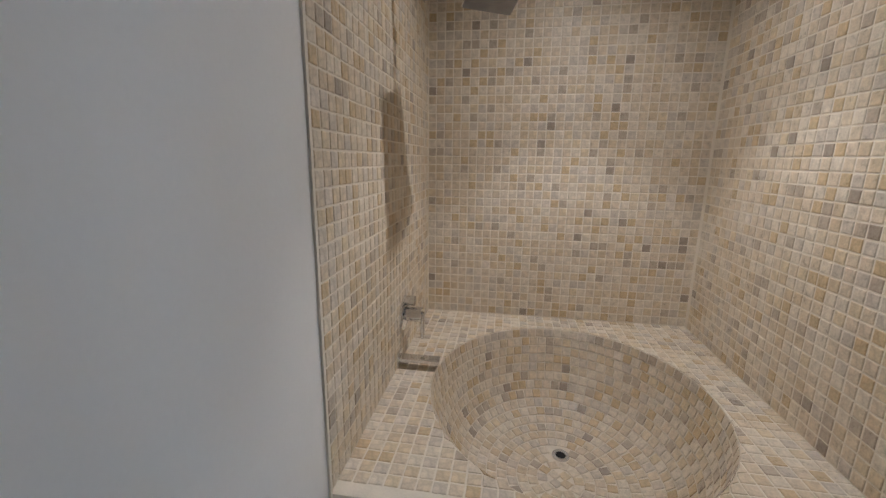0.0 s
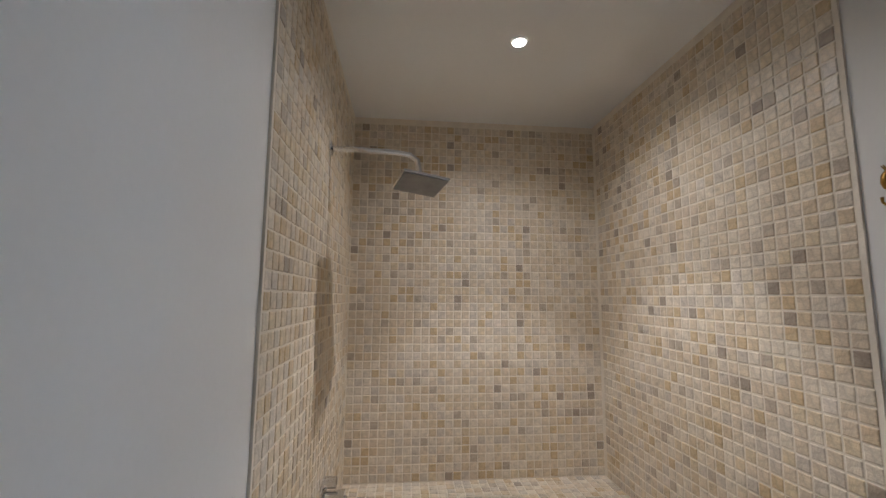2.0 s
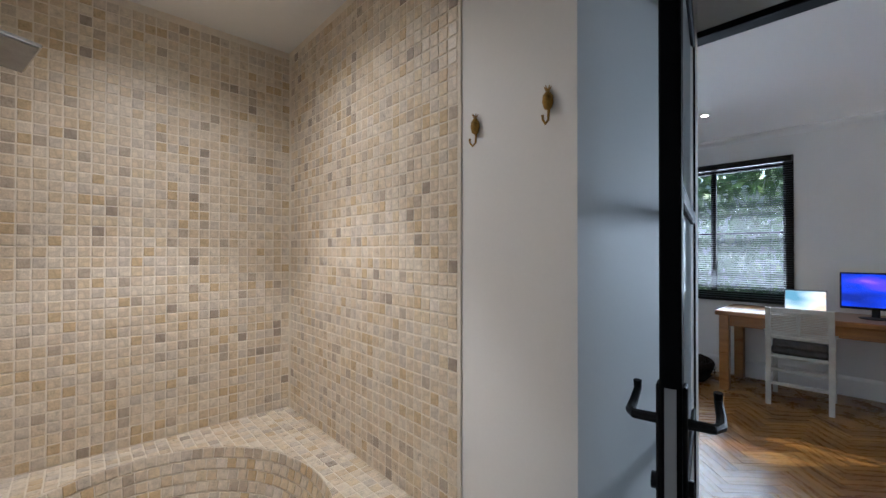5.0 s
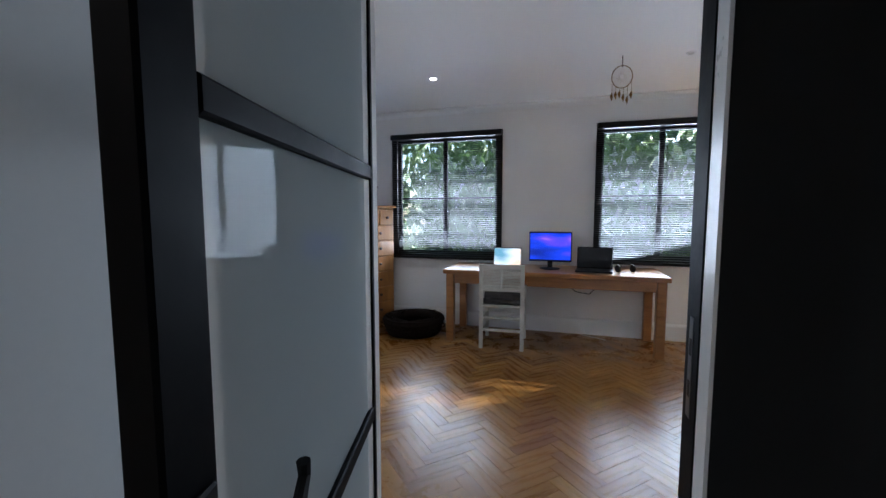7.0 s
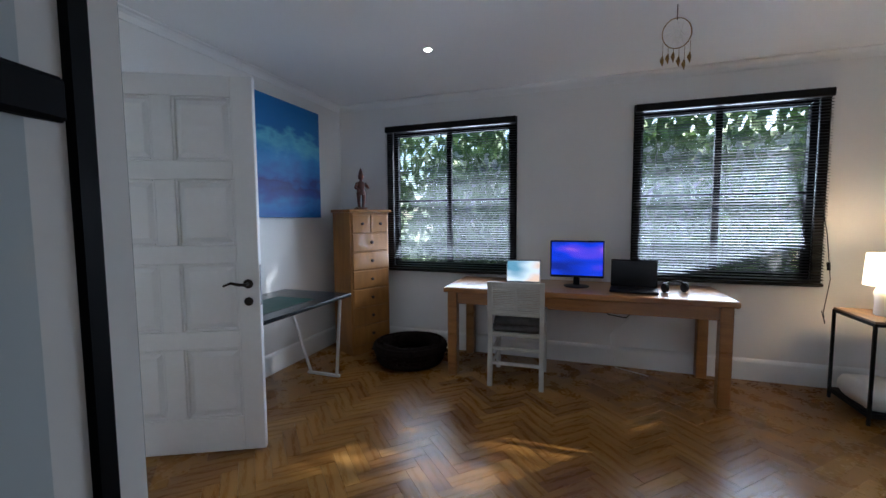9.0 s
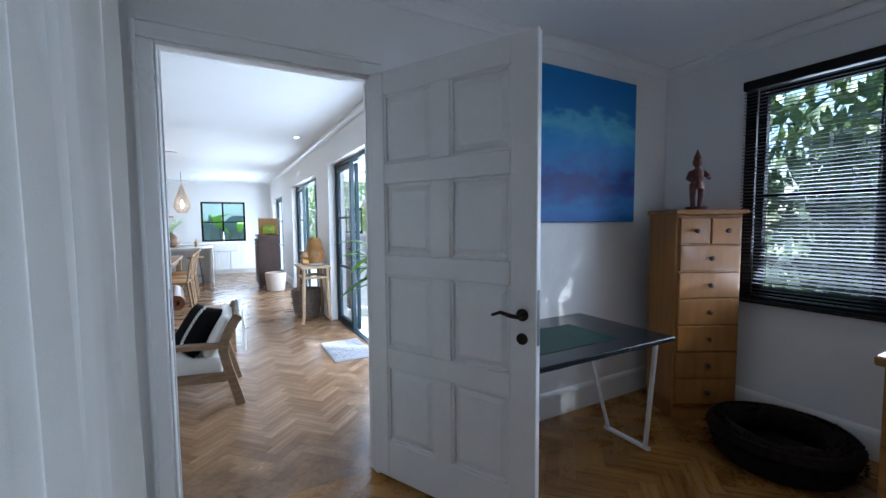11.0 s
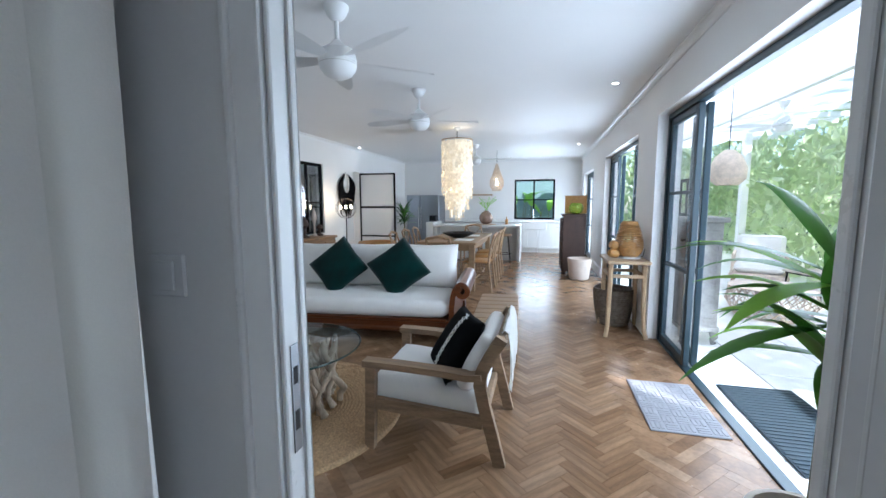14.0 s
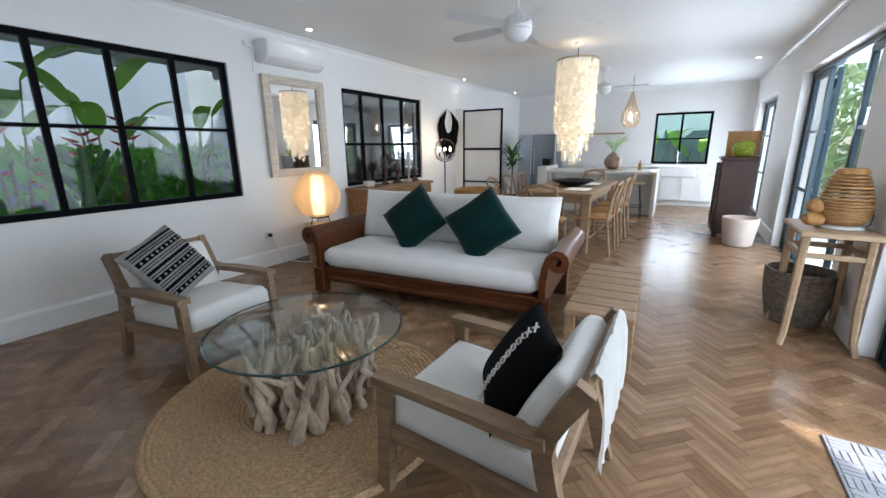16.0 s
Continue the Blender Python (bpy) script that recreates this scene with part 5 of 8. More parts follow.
def tub_shell():
    t = thing("bathtub", "sunken oval bathtub lined with stone mosaic", "bathtub")
    bm = bmesh.new()
    n = 96
    rings = []
    for s, z in TUB[:-1]:
        rings.append([bm.verts.new((CX + EA * s * math.cos(2 * math.pi * k / n), CY + EB * s * math.sin(2 * math.pi * k / n), z)) for k in range(n)])
    outer = []
    for k in range(n):
        a = 2 * math.pi * k / n
        c, s = math.cos(a), math.sin(a)
        f = min((0.322 - CX if c > 0 else CX + 1.0) / max(abs(c), 1e-6), (2.432 - CY if s > 0 else CY - 1.15) / max(abs(s), 1e-6))
        outer.append(bm.verts.new((CX + f * c, CY + f * s, DECK)))
    for a, b in zip([outer] + rings, rings):
        for k in range(n):
            bm.faces.new((a[k], a[(k + 1) % n], b[(k + 1) % n], b[k]))
    bm.faces.new(rings[-1])
    bmesh.ops.recalc_face_normals(bm, faces=bm.faces)
    part("basin", bm, M["grout"], t, "pale grout bed", smooth=True, angle=50)
    part("front_panel", boxm(-1.0, 0.322, 1.15, 1.165, 0, DECK - 0.002), M["grout"], t)
    part("drain", lathem([(0.02, 0.0), (0.026, 0.003), (0.034, 0.002), (0.036, -0.004)], 24, cx=-0.33, cy=1.86, cz=0.131), M["chrome"], t, "chrome drain ring", smooth=True)
    part("drain_hole", lathem([(0.001, 0.0005), (0.021, 0.0005)], 20, cx=-0.33, cy=1.86, cz=0.131, close=False), M["black"], t)
    return t


TUB_OB = tub_shell()


def shower():
    t = thing("shower_head", "square chrome rain shower on a curved wall arm", "shower", -1.0, 1.765, 1.938)
    part("wall_flange", move(lathem([(0.028, 0.0), (0.028, 0.006), (0.015, 0.012)], 20), pose(0.004, 0, 0, 0, 90, 0)), M["chrome"], t, smooth=True)
    part("arm", tubem([(0.005, 0, 0), (0.12, -0.002, -0.002), (0.24, -0.005, -0.008), (0.29, -0.007, -0.016), (0.318, -0.009, -0.036), (0.327, -0.01, -0.085)], 0.0105, 10), M["chrome"], t, smooth=True)
    part("knuckle", tubem([(0.327, -0.01, -0.08), (0.328, -0.01, -0.115)], 0.016, 12), M["chrome"], t, smooth=True)
    part("plate", move(boxm(-0.084, 0.084, -0.084, 0.084, -0.005, 0.005, 0.002), pose(0.330, -0.012, -0.122, -7, 6, 14)), M["chrome"], t)
    part("nozzle_face", move(boxm(-0.079, 0.079, -0.079, 0.079, -0.0085, -0.0052), pose(0.330, -0.012, -0.122, -7, 6, 14)), M["greycloth"], t, "grey rubber nozzle face")


shower()


def tap():
    t = thing("bath_mixer", "chrome wall mixer with a flat spout over the bath", "tap", -1.0, 1.865, 0.70)
    part("plate", move(lathem([(0.062, 0.0), (0.062, 0.008), (0.054, 0.013)], 28), pose(0.004, 0, 0, 0, 90, 0)), M["chrome"], t, smooth=True)
    part("body", tubem([(0.01, 0, 0.005), (0.085, 0, 0.005)], 0.03, 16), M["chrome"], t, smooth=True)
    part("diverter", tubem([(0.01, 0, 0.062), (0.055, 0, 0.062)], 0.02, 12), M["chrome"], t, smooth=True)
    part("lever", boxm(0.078, 0.094, -0.009, 0.009, -0.10, 0.015, 0.004), M["chrome"], t)
    part("spout", boxm(0.004, 0.17, -0.10, -0.055, -0.16, -0.142, 0.004), M["chrome"], t)
    part("spout_flange", boxm(0.003, 0.012, -0.11, -0.045, -0.18, -0.125, 0.003), M["chrome"], t)


tap()
for y, z in ((1.083, 1.668), (0.85, 1.675)):
    t = thing("wall_hook", "brass pineapple-shaped coat hook on the white wall", "hook", 0.322, y, z, 0, "brass hooks")
    bm = bmesh.new()
    prof = [(0.004, -0.035), (0.014, -0.028), (0.02, -0.008), (0.018, 0.015), (0.009, 0.03), (0.004, 0.034)]
    lathe(bm, prof, 14, cx=-0.014)
    for k in range(6):
        a = k * 1.047
        tube(bm, [(-0.014, 0, 0.03), (-0.014 + 0.014 * math.cos(a), 0.014 * math.sin(a), 0.05)], [0.005, 0.001], 5)
    t.scale = (0.66, 0.66, 0.66)
    part("pineapple", bm, M["brass"], t, smooth=True, angle=50)
    part("hook", tubem([(-0.008, 0, -0.03), (-0.012, 0, -0.07), (-0.03, 0, -0.088), (-0.046, 0, -0.075), (-0.046, 0, -0.06)], [0.005, 0.0045, 0.004, 0.004, 0.005], 7), M["brass"], t, smooth=True)
LAMP_Y = 1.705
downlight(-0.31, LAMP_Y, 2.361, 0.66)
spot("bath_spot", -0.31, LAMP_Y, 2.345, 11.5, (1, 0.885, 0.79), 80, 0.4)
spot("bath_spill", -0.31, LAMP_Y, 2.346, 9, (1, 0.885, 0.79), 150, 1.0)
for x, y0 in ((-0.998, 1.150), (0.320, 1.150)):
    tagged(part("tile_edge_trim", boxm(x - 0.004, x + 0.004, y0 - 0.006, y0 + 0.004, 0, 2.361), M["grout"]), "grey plaster edge where the tiles end", "trim", kind="structure")

# ---- bedroom ----
def desk():
    t = thing("desk", "long varnished hardwood desk under the windows", "desk", 4.42, 0.385, 0)
    part("top", boxm(-0.36, 0.33, -1.06, 1.06, 0.715, 0.76, 0.008), M["deskwood"], t)
    for sx, x in ((-1, -0.30), (1, 0.27)):
        part("apron", boxm(x - 0.012, x + 0.012, -0.95, 0.95, 0.615, 0.715, 0.003), M["deskwood"], t)
        for y in (-0.99, 0.99):
            part("leg", boxm(x - 0.04, x + 0.04, y - 0.04, y + 0.04, 0, 0.715, 0.006), M["deskwood"], t)
    for y in (-0.99, 0.99):
        part("apron", boxm(-0.26, 0.23, y - 0.012, y + 0.012, 0.615, 0.715, 0.003), M["deskwood"], t)


desk()


def desk_chair():
    t = thing("desk_chair", "white painted wooden chair with a grey seat cushion", "chair", 4.20, 0.83, 0, 2)
    w = M["chair_white"]
    for sy in (-1, 1):
        part("back_leg", ribbon([(-0.23, 0.0), (-0.20, 0.42), (-0.235, 0.84)], 0.036, sy * 0.20 - 0.018, sy * 0.20 + 0.018), w, t)
        part("front_leg", boxm(0.18, 0.216, sy * 0.20 - 0.018, sy * 0.20 + 0.018, 0, 0.42, 0.004), w, t)
        for z in (0.14, 0.25):
            part("stretcher", boxm(-0.20, 0.19, sy * 0.20 - 0.010, sy * 0.20 + 0.010, z, z + 0.024, 0.003), w, t)
        part("armrest", ribbon([(0.20, 0.60), (-0.05, 0.615), (-0.21, 0.63)], 0.022, sy * 0.215 - 0.022, sy * 0.215 + 0.022), w, t)
        part("arm_post", boxm(0.175, 0.2, sy * 0.205 - 0.012, sy * 0.205 + 0.012, 0.42, 0.595, 0.003), w, t)
    for z in (0.17, 0.29):
        part("rear_stretcher", boxm(-0.215, -0.195, -0.19, 0.19, z, z + 0.026, 0.003), w, t)
    part("seat", boxm(-0.215, 0.22, -0.21, 0.21, 0.405, 0.435, 0.006), w, t)
    for z, h_ in ((0.575, 0.03), (0.795, 0.045)):
        part("back_rail", boxm(-0.240, -0.212, -0.185, 0.185, z, z + h_, 0.006), w, t)
    part("back_post", boxm(-0.236, -0.216, -0.012, 0.012, 0.605, 0.795, 0.003), w, t)
    for s_ in (-1, 1):
        bm = bmesh.new()
        for k in range(14):
            z = 0.612 + k * 0.0135
            tube(bm, [(-0.226, s_ * 0.012, z), (-0.229 + 0.004 * (k % 2), s_ * 0.10, z), (-0.226, s_ * 0.184, z)], 0.0064, 5)
        part("woven_back", bm, w, t, "painted woven cane panel")
    part("seat_cushion", move(pad(0.42, 0.40, 0.06, 0.028, 14), pose(0.0, 0, 0.466)), M["darkgrey"], t, "dark grey cotton seat cushion", smooth=True, angle=80)
    part("folded_blanket", move(pad(0.38, 0.37, 0.055, 0.026, 14, seed=4), pose(-0.02, 0.005, 0.521, 2, -3, 6)), M["darkgrey"], t, "folded grey blanket on the seat", smooth=True, angle=80)


M["darkgrey"] = mat("dark_grey_cotton", (0.10, 0.095, 0.09), 0.95, vary=0.35, scale=16, bump=0.5, fine=300, spec=0.1)
M["chair_white"] = mat("chalky_white_paint", (0.56, 0.55, 0.50), 0.6, vary=0.12, scale=10, bump=0.2)
desk_chair()


def screen_mat(name, cols, power):
    """A lit screen whose picture is a soft sweep of colours."""
    m = bpy.data.materials.new(name)
    m.use_nodes = True
    n, l = m.node_tree.nodes, m.node_tree.links
    b = n["Principled BSDF"]
    b.inputs["Base Color"].default_value = (0.01, 0.01, 0.012, 1)
    b.inputs["Roughness"].default_value = 0.25
    tex, no, cr = n.new("ShaderNodeTexCoord"), n.new("ShaderNodeTexNoise"), n.new("ShaderNodeValToRGB")
    mp = n.new("ShaderNodeMapping")
    mp.inputs["Rotation"].default_value = (radians(35), 0, 0)
    mp.inputs["Scale"].default_value = (1, 1.2, 3.5)
    no.inputs["Scale"].default_value, no.inputs["Detail"].default_value = 2.2, 1.0
    l.new(tex.outputs["Object"], mp.inputs[0])
    l.new(mp.outputs[0], no.inputs["Vector"])
    l.new(no.outputs[0], cr.inputs[0])
    while len(cr.color_ramp.elements) < len(cols):
        cr.color_ramp.elements.new(0.5)
    for e, (p, c) in zip(cr.color_ramp.elements, cols):
        e.position, e.color = p, (*c, 1)
    l.new(cr.outputs[0], b.inputs["Emission Color"])
    b.inputs["Emission Strength"].default_value = power
    return m


M["screen_blue"] = screen_mat("blue_desktop", [(0.30, (0.004, 0.012, 0.16)), (0.5, (0.008, 0.03, 0.42)), (0.64, (0.07, 0.035, 0.42)), (0.78, (0.5, 0.16, 0.38))], 0.6)
M["screen_pale"] = screen_mat("pale_page", [(0.35, (0.10, 0.22, 0.28)), (0.5, (0.5, 0.55, 0.55)), (0.6, (0.6, 0.42, 0.3))], 0.6)


def monitor():
    t = thing("monitor", "black computer monitor with a blue picture on the desk", "monitor", 4.42, 0.385, 0.76)
    part("base", lathem([(0.001, 0.0), (0.10, 0.0), (0.105, 0.006), (0.03, 0.014), (0.001, 0.014)], 24, close=False), M["black"], t, smooth=True)
    part("neck", boxm(-0.008, 0.014, -0.025, 0.025, 0.012, 0.12, 0.004), M["black"], t)
    part("housing", boxm(-0.012, 0.022, -0.215, 0.215, 0.075, 0.385, 0.006), M["black"], t)
    part("screen", boxm(-0.0145, -0.0122, -0.203, 0.203, 0.095, 0.373), M["screen_blue"], t, "blue lit screen")


monitor()


def laptop(x, y, rz, w, d, screen, label):
    t = thing("laptop", label, "laptop", x, y, 0.76, rz)
    part("base", boxm(-d, 0, -w / 2, w / 2, 0.004, 0.02, 0.004), M["steel"] if screen else M["black"], t)
    part("keyboard", boxm(-d + 0.09, -0.02, -w / 2 + 0.02, w / 2 - 0.02, 0.0201, 0.0225), M["black"], t)
    lid = part("lid", move(boxm(-0.004, 0.004, -w / 2, w / 2, 0, d, 0.003), pose(0, 0, 0.02, 0, 14, 0)), M["steel"] if screen else M["black"], t)
    part("screen", move(boxm(-0.0065, -0.0045, -w / 2 + 0.008, w / 2 - 0.008, 0.012, d - 0.012), pose(0, 0, 0.02, 0, 14, 0)), M["screen_pale"] if screen else M["black_glass"], lid, "lit screen" if screen else "dark screen")


M["black_glass"] = mat("dark_screen", (0.008, 0.008, 0.01), 0.12, vary=0.05, bump=0)
laptop(4.36, 0.82, 4, 0.29, 0.20, True, "open silver laptop with a lit screen on the desk")
laptop(4.40, -0.05, -6, 0.34, 0.22, False, "open black laptop with a dark screen on the desk")


def headphones():
    t = thing("headphones", "black over-ear headphones lying on the desk", "headphones", 4.34, -0.33, 0.76, 20)
    for s in (-1, 1):
        part("ear_cup", move(lathem([(0.02, -0.014), (0.036, -0.012), (0.038, 0.0), (0.034, 0.013), (0.018, 0.016)], 20), pose(0, s * 0.075, 0.038, 90, 0, 0)), M["black"], t, smooth=True)
    part("headband", tubem([(0.0, 0.075 * math.cos(a), 0.045 + 0.045 * math.sin(a)) for a in (math.pi * k / 10 for k in range(11))], 0.007, 6), M["black"], t, smooth=True)


headphones()
cb = thing("cable", "loose black and white cables hanging below the desk", "cable", 4.6, 0.1, 0)
part("black_lead", tubem([(0, 0.15, 0.72), (0, 0.13, 0.60), (-0.01, 0.02, 0.50), (-0.01, -0.12, 0.48), (0, -0.22, 0.58), (0, -0.24, 0.72)], 0.005, 5), M["black"], cb)
part("white_lead", tubem([(0.1, -0.3, 0.72), (0.09, -0.15, 0.45), (0.08, 0.0, 0.30), (0.05, -0.05, 0.02), (-0.05, -0.3, 0.008)], 0.004, 5), M["white_plastic"], cb)


def tall_chest():
    t = thing("chest_of_drawers", "tall honey pine chest of seven drawers in the corner", "cabinet", 4.20, 2.42, 0, -26.8)
    # local x runs along the front, local y goes back
    w, d, h = 0.45, 0.335, 1.40
    part("carcass", boxm(0, w, 0.012, d, 0.09, h, 0.005), M["pine"], t)
    part("plinth", boxm(0.01, w - 0.01, 0.02, d, 0.0, 0.09), M["pine"], t)
    part("top", boxm(-0.02, w + 0.02, -0.02, d + 0.005, h, h + 0.028, 0.008, seg=2), M["pine"], t)
    z0, z1, n = 0.11, h - 0.02, 7
    hh = (z1 - z0) / n
    for k in range(n):
        cols = [(0.02, w / 2 - 0.005), (w / 2 + 0.005, w - 0.02)] if k == n - 1 else [(0.02, w - 0.02)]
        for a, b in cols:
            dr = part("drawer", boxm(a, b, -0.006, 0.012, z0 + k * hh + 0.005, z0 + (k + 1) * hh - 0.005, 0.006, seg=2), M["pine"], t)
            for kx in ([(a + b) / 2] if len(cols) == 2 else [w / 2]):
                part("knob", move(lathem([(0.008, 0.0), (0.008, 0.012), (0.016, 0.018), (0.015, 0.026), (0.006, 0.03)], 14), pose(kx, -0.006, z0 + (k + 0.5) * hh, 90, 0, 0)), M["darkwood"], dr, smooth=True)


tall_chest()


def statuette():
    bm = bmesh.new()
    lathe(bm, [(0.05, 0.0), (0.055, 0.012), (0.045, 0.02)], 16)
    for s in (-1, 1):
        tube(bm, [(s * 0.016, 0, 0.02), (s * 0.02, 0, 0.07), (s * 0.02, -0.004, 0.13)], [0.012, 0.014, 0.02], 8)
        tube(bm, [(s * 0.03, 0, 0.205), (s * 0.052, -0.02, 0.17), (s * 0.03, -0.048, 0.165 + s * 0.02)], [0.013, 0.011, 0.009], 7)
    lathe(bm, [(0.034, 0.115), (0.036, 0.14), (0.026, 0.155), (0.032, 0.19), (0.03, 0.212), (0.012, 0.225), (0.011, 0.232), (0.022, 0.245), (0.023, 0.262), (0.016, 0.275), (0.02, 0.278), (0.012, 0.30), (0.003, 0.325)], 14)
    ob = part("statuette", bm, M["statue"], smooth=True, angle=50)
    ob.matrix_basis = pose(4.46, 2.45, 1.428, 0, 0, -40) @ Matrix.Scale(1.28, 4)
    tagged(ob, "small painted wooden figurine standing on the pine chest", "statuette")


M["statue"] = mat("painted_wood_figure", (0.10, 0.03, 0.02), 0.5, vary=0.7, scale=18, bump=0.3)
statuette()


def seascape_mat():
    m = bpy.data.materials.new("blue_seascape_paint")
    m.use_nodes = True
    n, l = m.node_tree.nodes, m.node_tree.links
    b = n["Principled BSDF"]
    b.inputs["Roughness"].default_value = 0.55
    tex, sep, no, ad, cr = n.new("ShaderNodeTexCoord"), n.new("ShaderNodeSeparateXYZ"), n.new("ShaderNodeTexNoise"), n.new("ShaderNodeMath"), n.new("ShaderNodeValToRGB")
    mp = n.new("ShaderNodeMapping")
    mp.inputs["Scale"].default_value = (2.2, 1, 4.6)
    no.inputs["Scale"].default_value, no.inputs["Detail"].default_value = 2.0, 6
    l.new(tex.outputs["Object"], mp.inputs[0])
    l.new(mp.outputs[0], no.inputs["Vector"])
    l.new(tex.outputs["Object"], sep.inputs[0])
    ad.operation = "MULTIPLY_ADD"
    l.new(no.outputs[0], ad.inputs[0])
    ad.inputs[1].default_value = 0.42
    l.new(sep.outputs[2], ad.inputs[2])
    l.new(ad.outputs[0], cr.inputs[0])
    cols = [(0.16, (0.006, 0.09, 0.36)), (0.30, (0.008, 0.15, 0.46)), (0.42, (0.003, 0.045, 0.27)), (0.51, (0.002, 0.02, 0.17)), (0.57, (0.006, 0.10, 0.38)),
            (0.76, (0.010, 0.21, 0.52)), (0.90, (0.10, 0.42, 0.60)), (0.97, (0.008, 0.16, 0.46))]
    while len(cr.color_ramp.elements) < len(cols):
        cr.color_ramp.elements.new(0.5)
    for e, (p, c) in zip(cr.color_ramp.elements, cols):
        e.position, e.color = p, (*c, 1)
    l.new(cr.outputs[0], b.inputs["Base Color"])
    bp = n.new("ShaderNodeBump")
    bp.inputs["Strength"].default_value, bp.inputs["Distance"].default_value = 0.4, 0.003
    l.new(no.outputs[0], bp.inputs["Height"])
    l.new(bp.outputs[0], b.inputs["Normal"])
    return m


pt = thing("painting", "unframed blue seascape canvas on the white wall", "painting", 3.82, 2.868, 1.352)
part("canvas", boxm(-0.51, 0.51, -0.032, 0, 0, 1.02, 0.004), seascape_mat(), pt)


def folding_table():
    t = thing("side_table", "black-topped table on white steel legs against the wall", "table", 3.17, 2.42, 0)
    part("top", boxm(-0.50, 0.50, -0.33, 0.33, 0.715, 0.74, 0.004), M["table_black"], t)
    part("green_mat", boxm(-0.36, 0.20, -0.20, 0.14, 0.7405, 0.743), M["table_green"], t, "dark green cutting mat")
    for sx in (-1, 1):
        for sy in (-1, 1):
            part("leg", tubem([(sx * 0.44, sy * 0.26, 0.715), (sx * 0.56, sy * 0.13, 0.012)], 0.014, 6), M["white_plastic"], t)
        part("foot_bar", boxm(sx * 0.56 - 0.014, sx * 0.56 + 0.014, -0.16, 0.16, 0.0, 0.022, 0.004), M["white_plastic"], t)
        part("leg_bar", boxm(sx * 0.44 - 0.014, sx * 0.44 + 0.014, -0.27, 0.27, 0.69, 0.715, 0.003), M["white_plastic"], t)


M["table_black"] = mat("black_laminate", (0.02, 0.022, 0.026), 0.22, vary=0.1, bump=0.02)
M["table_green"] = mat("green_vinyl", (0.006, 0.05, 0.035), 0.5, vary=0.1)
folding_table()


def pet_bed():
    t = thing("pet_bed", "round dark brown woven pet bed on the floor", "pet bed", 4.30, 1.86, 0)
    bm = bmesh.new()
    for i in range(9):
        f = i / 8
        r = 0.30 - 0.02 * math.cos(f * 3.1) + 0.012 * (i % 2)
        tube(bm, [(r * math.cos(2 * math.pi * q / 32), r * math.sin(2 * math.pi * q / 32), 0.02 + f * 0.15) for q in range(33)], 0.022, 6, False)
    part("woven_rim", bm, M["petbrown"], t, smooth=True)
    part("bolster", tubem([(0.26 * math.cos(2 * math.pi * q / 32), 0.26 * math.sin(2 * math.pi * q / 32), 0.135 + 0.008 * math.sin(q)) for q in range(33)], 0.062, 10), M["petbrown"], t, smooth=True, angle=80)
    tufts = bmesh.new()
    rnd = random.Random(8)
    for k in range(900):
        a, b = rnd.uniform(0, 6.283), rnd.uniform(-0.6, 3.4)
        r = 0.275 + 0.075 * math.cos(b)
        p = Vector((r * math.cos(a), r * math.sin(a), 0.115 + 0.075 * math.sin(b)))
        d = Vector((math.cos(a) * math.cos(b), math.sin(a) * math.cos(b), math.sin(b))) * 0.022
        side = Vector((-math.sin(a + b), math.cos(a + b), rnd.uniform(-0.5, 0.5))) * 0.009
        tufts.faces.new([tufts.verts.new(c) for c in (p - side, p + side, p + d + side * rnd.uniform(-1, 1))])
    part("fleece", tufts, M["petbrown"], t)
    part("base_cushion", lathem([(0.001, 0.065), (0.17, 0.06), (0.24, 0.04), (0.25, 0.0)], 32), M["petbrown"], t, smooth=True)


M["petbrown"] = mat("dark_brown_fleece", (0.016, 0.011, 0.009), 0.95, vary=0.5, scale=30, bump=0.6, fine=200, spec=0.1)
pet_bed()


def bedside():
    t = thing("bedside_table", "thin black metal bedside table with a lower shelf", "table", 4.33, -1.62, 0)
    for sx in (-1, 1):
        for sy in (-1, 1):
            part("leg", boxm(sx * 0.22 - 0.009, sx * 0.22 + 0.009, sy * 0.22 - 0.009, sy * 0.22 + 0.009, 0, 0.66, 0.002), M["black"], t)
        for z in (0.05, 0.64):
            part("rail", boxm(sx * 0.22 - 0.009, sx * 0.22 + 0.009, -0.211, 0.211, z, z + 0.018, 0.002), M["black"], t)
    for sy in (-1, 1):
        for z in (0.05, 0.64):
            part("rail", boxm(-0.211, 0.211, sy * 0.22 - 0.009, sy * 0.22 + 0.009, z, z + 0.018, 0.002), M["black"], t)
    part("top", boxm(-0.225, 0.225, -0.225, 0.225, 0.66, 0.675, 0.003), M["greywood"], t)
    part("shelf", boxm(-0.225, 0.225, -0.225, 0.225, 0.068, 0.08, 0.003), M["black"], t)
    c = part("cushion", move(pad(0.36, 0.32, 0.14, 0.05, 12), pose(0, 0, 0)), M["linen"], smooth=True, angle=80)
    c.matrix_basis = pose(4.30, -1.55, 0.155)
    tagged(c, "folded white linen cushion on the bedside shelf", "cushion")
    l_ = thing("table_lamp", "lit bedside lamp with a cream drum shade", "lamp", 4.33, -1.56, 0.675)
    part("foot", lathem([(0.05, 0.0), (0.055, 0.01), (0.05, 0.09), (0.06, 0.15), (0.04, 0.20), (0.015, 0.22)], 24), M["white_plastic"], l_, smooth=True)
    part("shade", lathem([(0.115, 0.20), (0.105, 0.41)], 32, close=False), M["shade_lit"], l_, "glowing cream fabric shade", smooth=True)
    bulb("bedside_light", 4.33, -1.56, 1.02, 3, (1, 0.72, 0.42), 0.09)


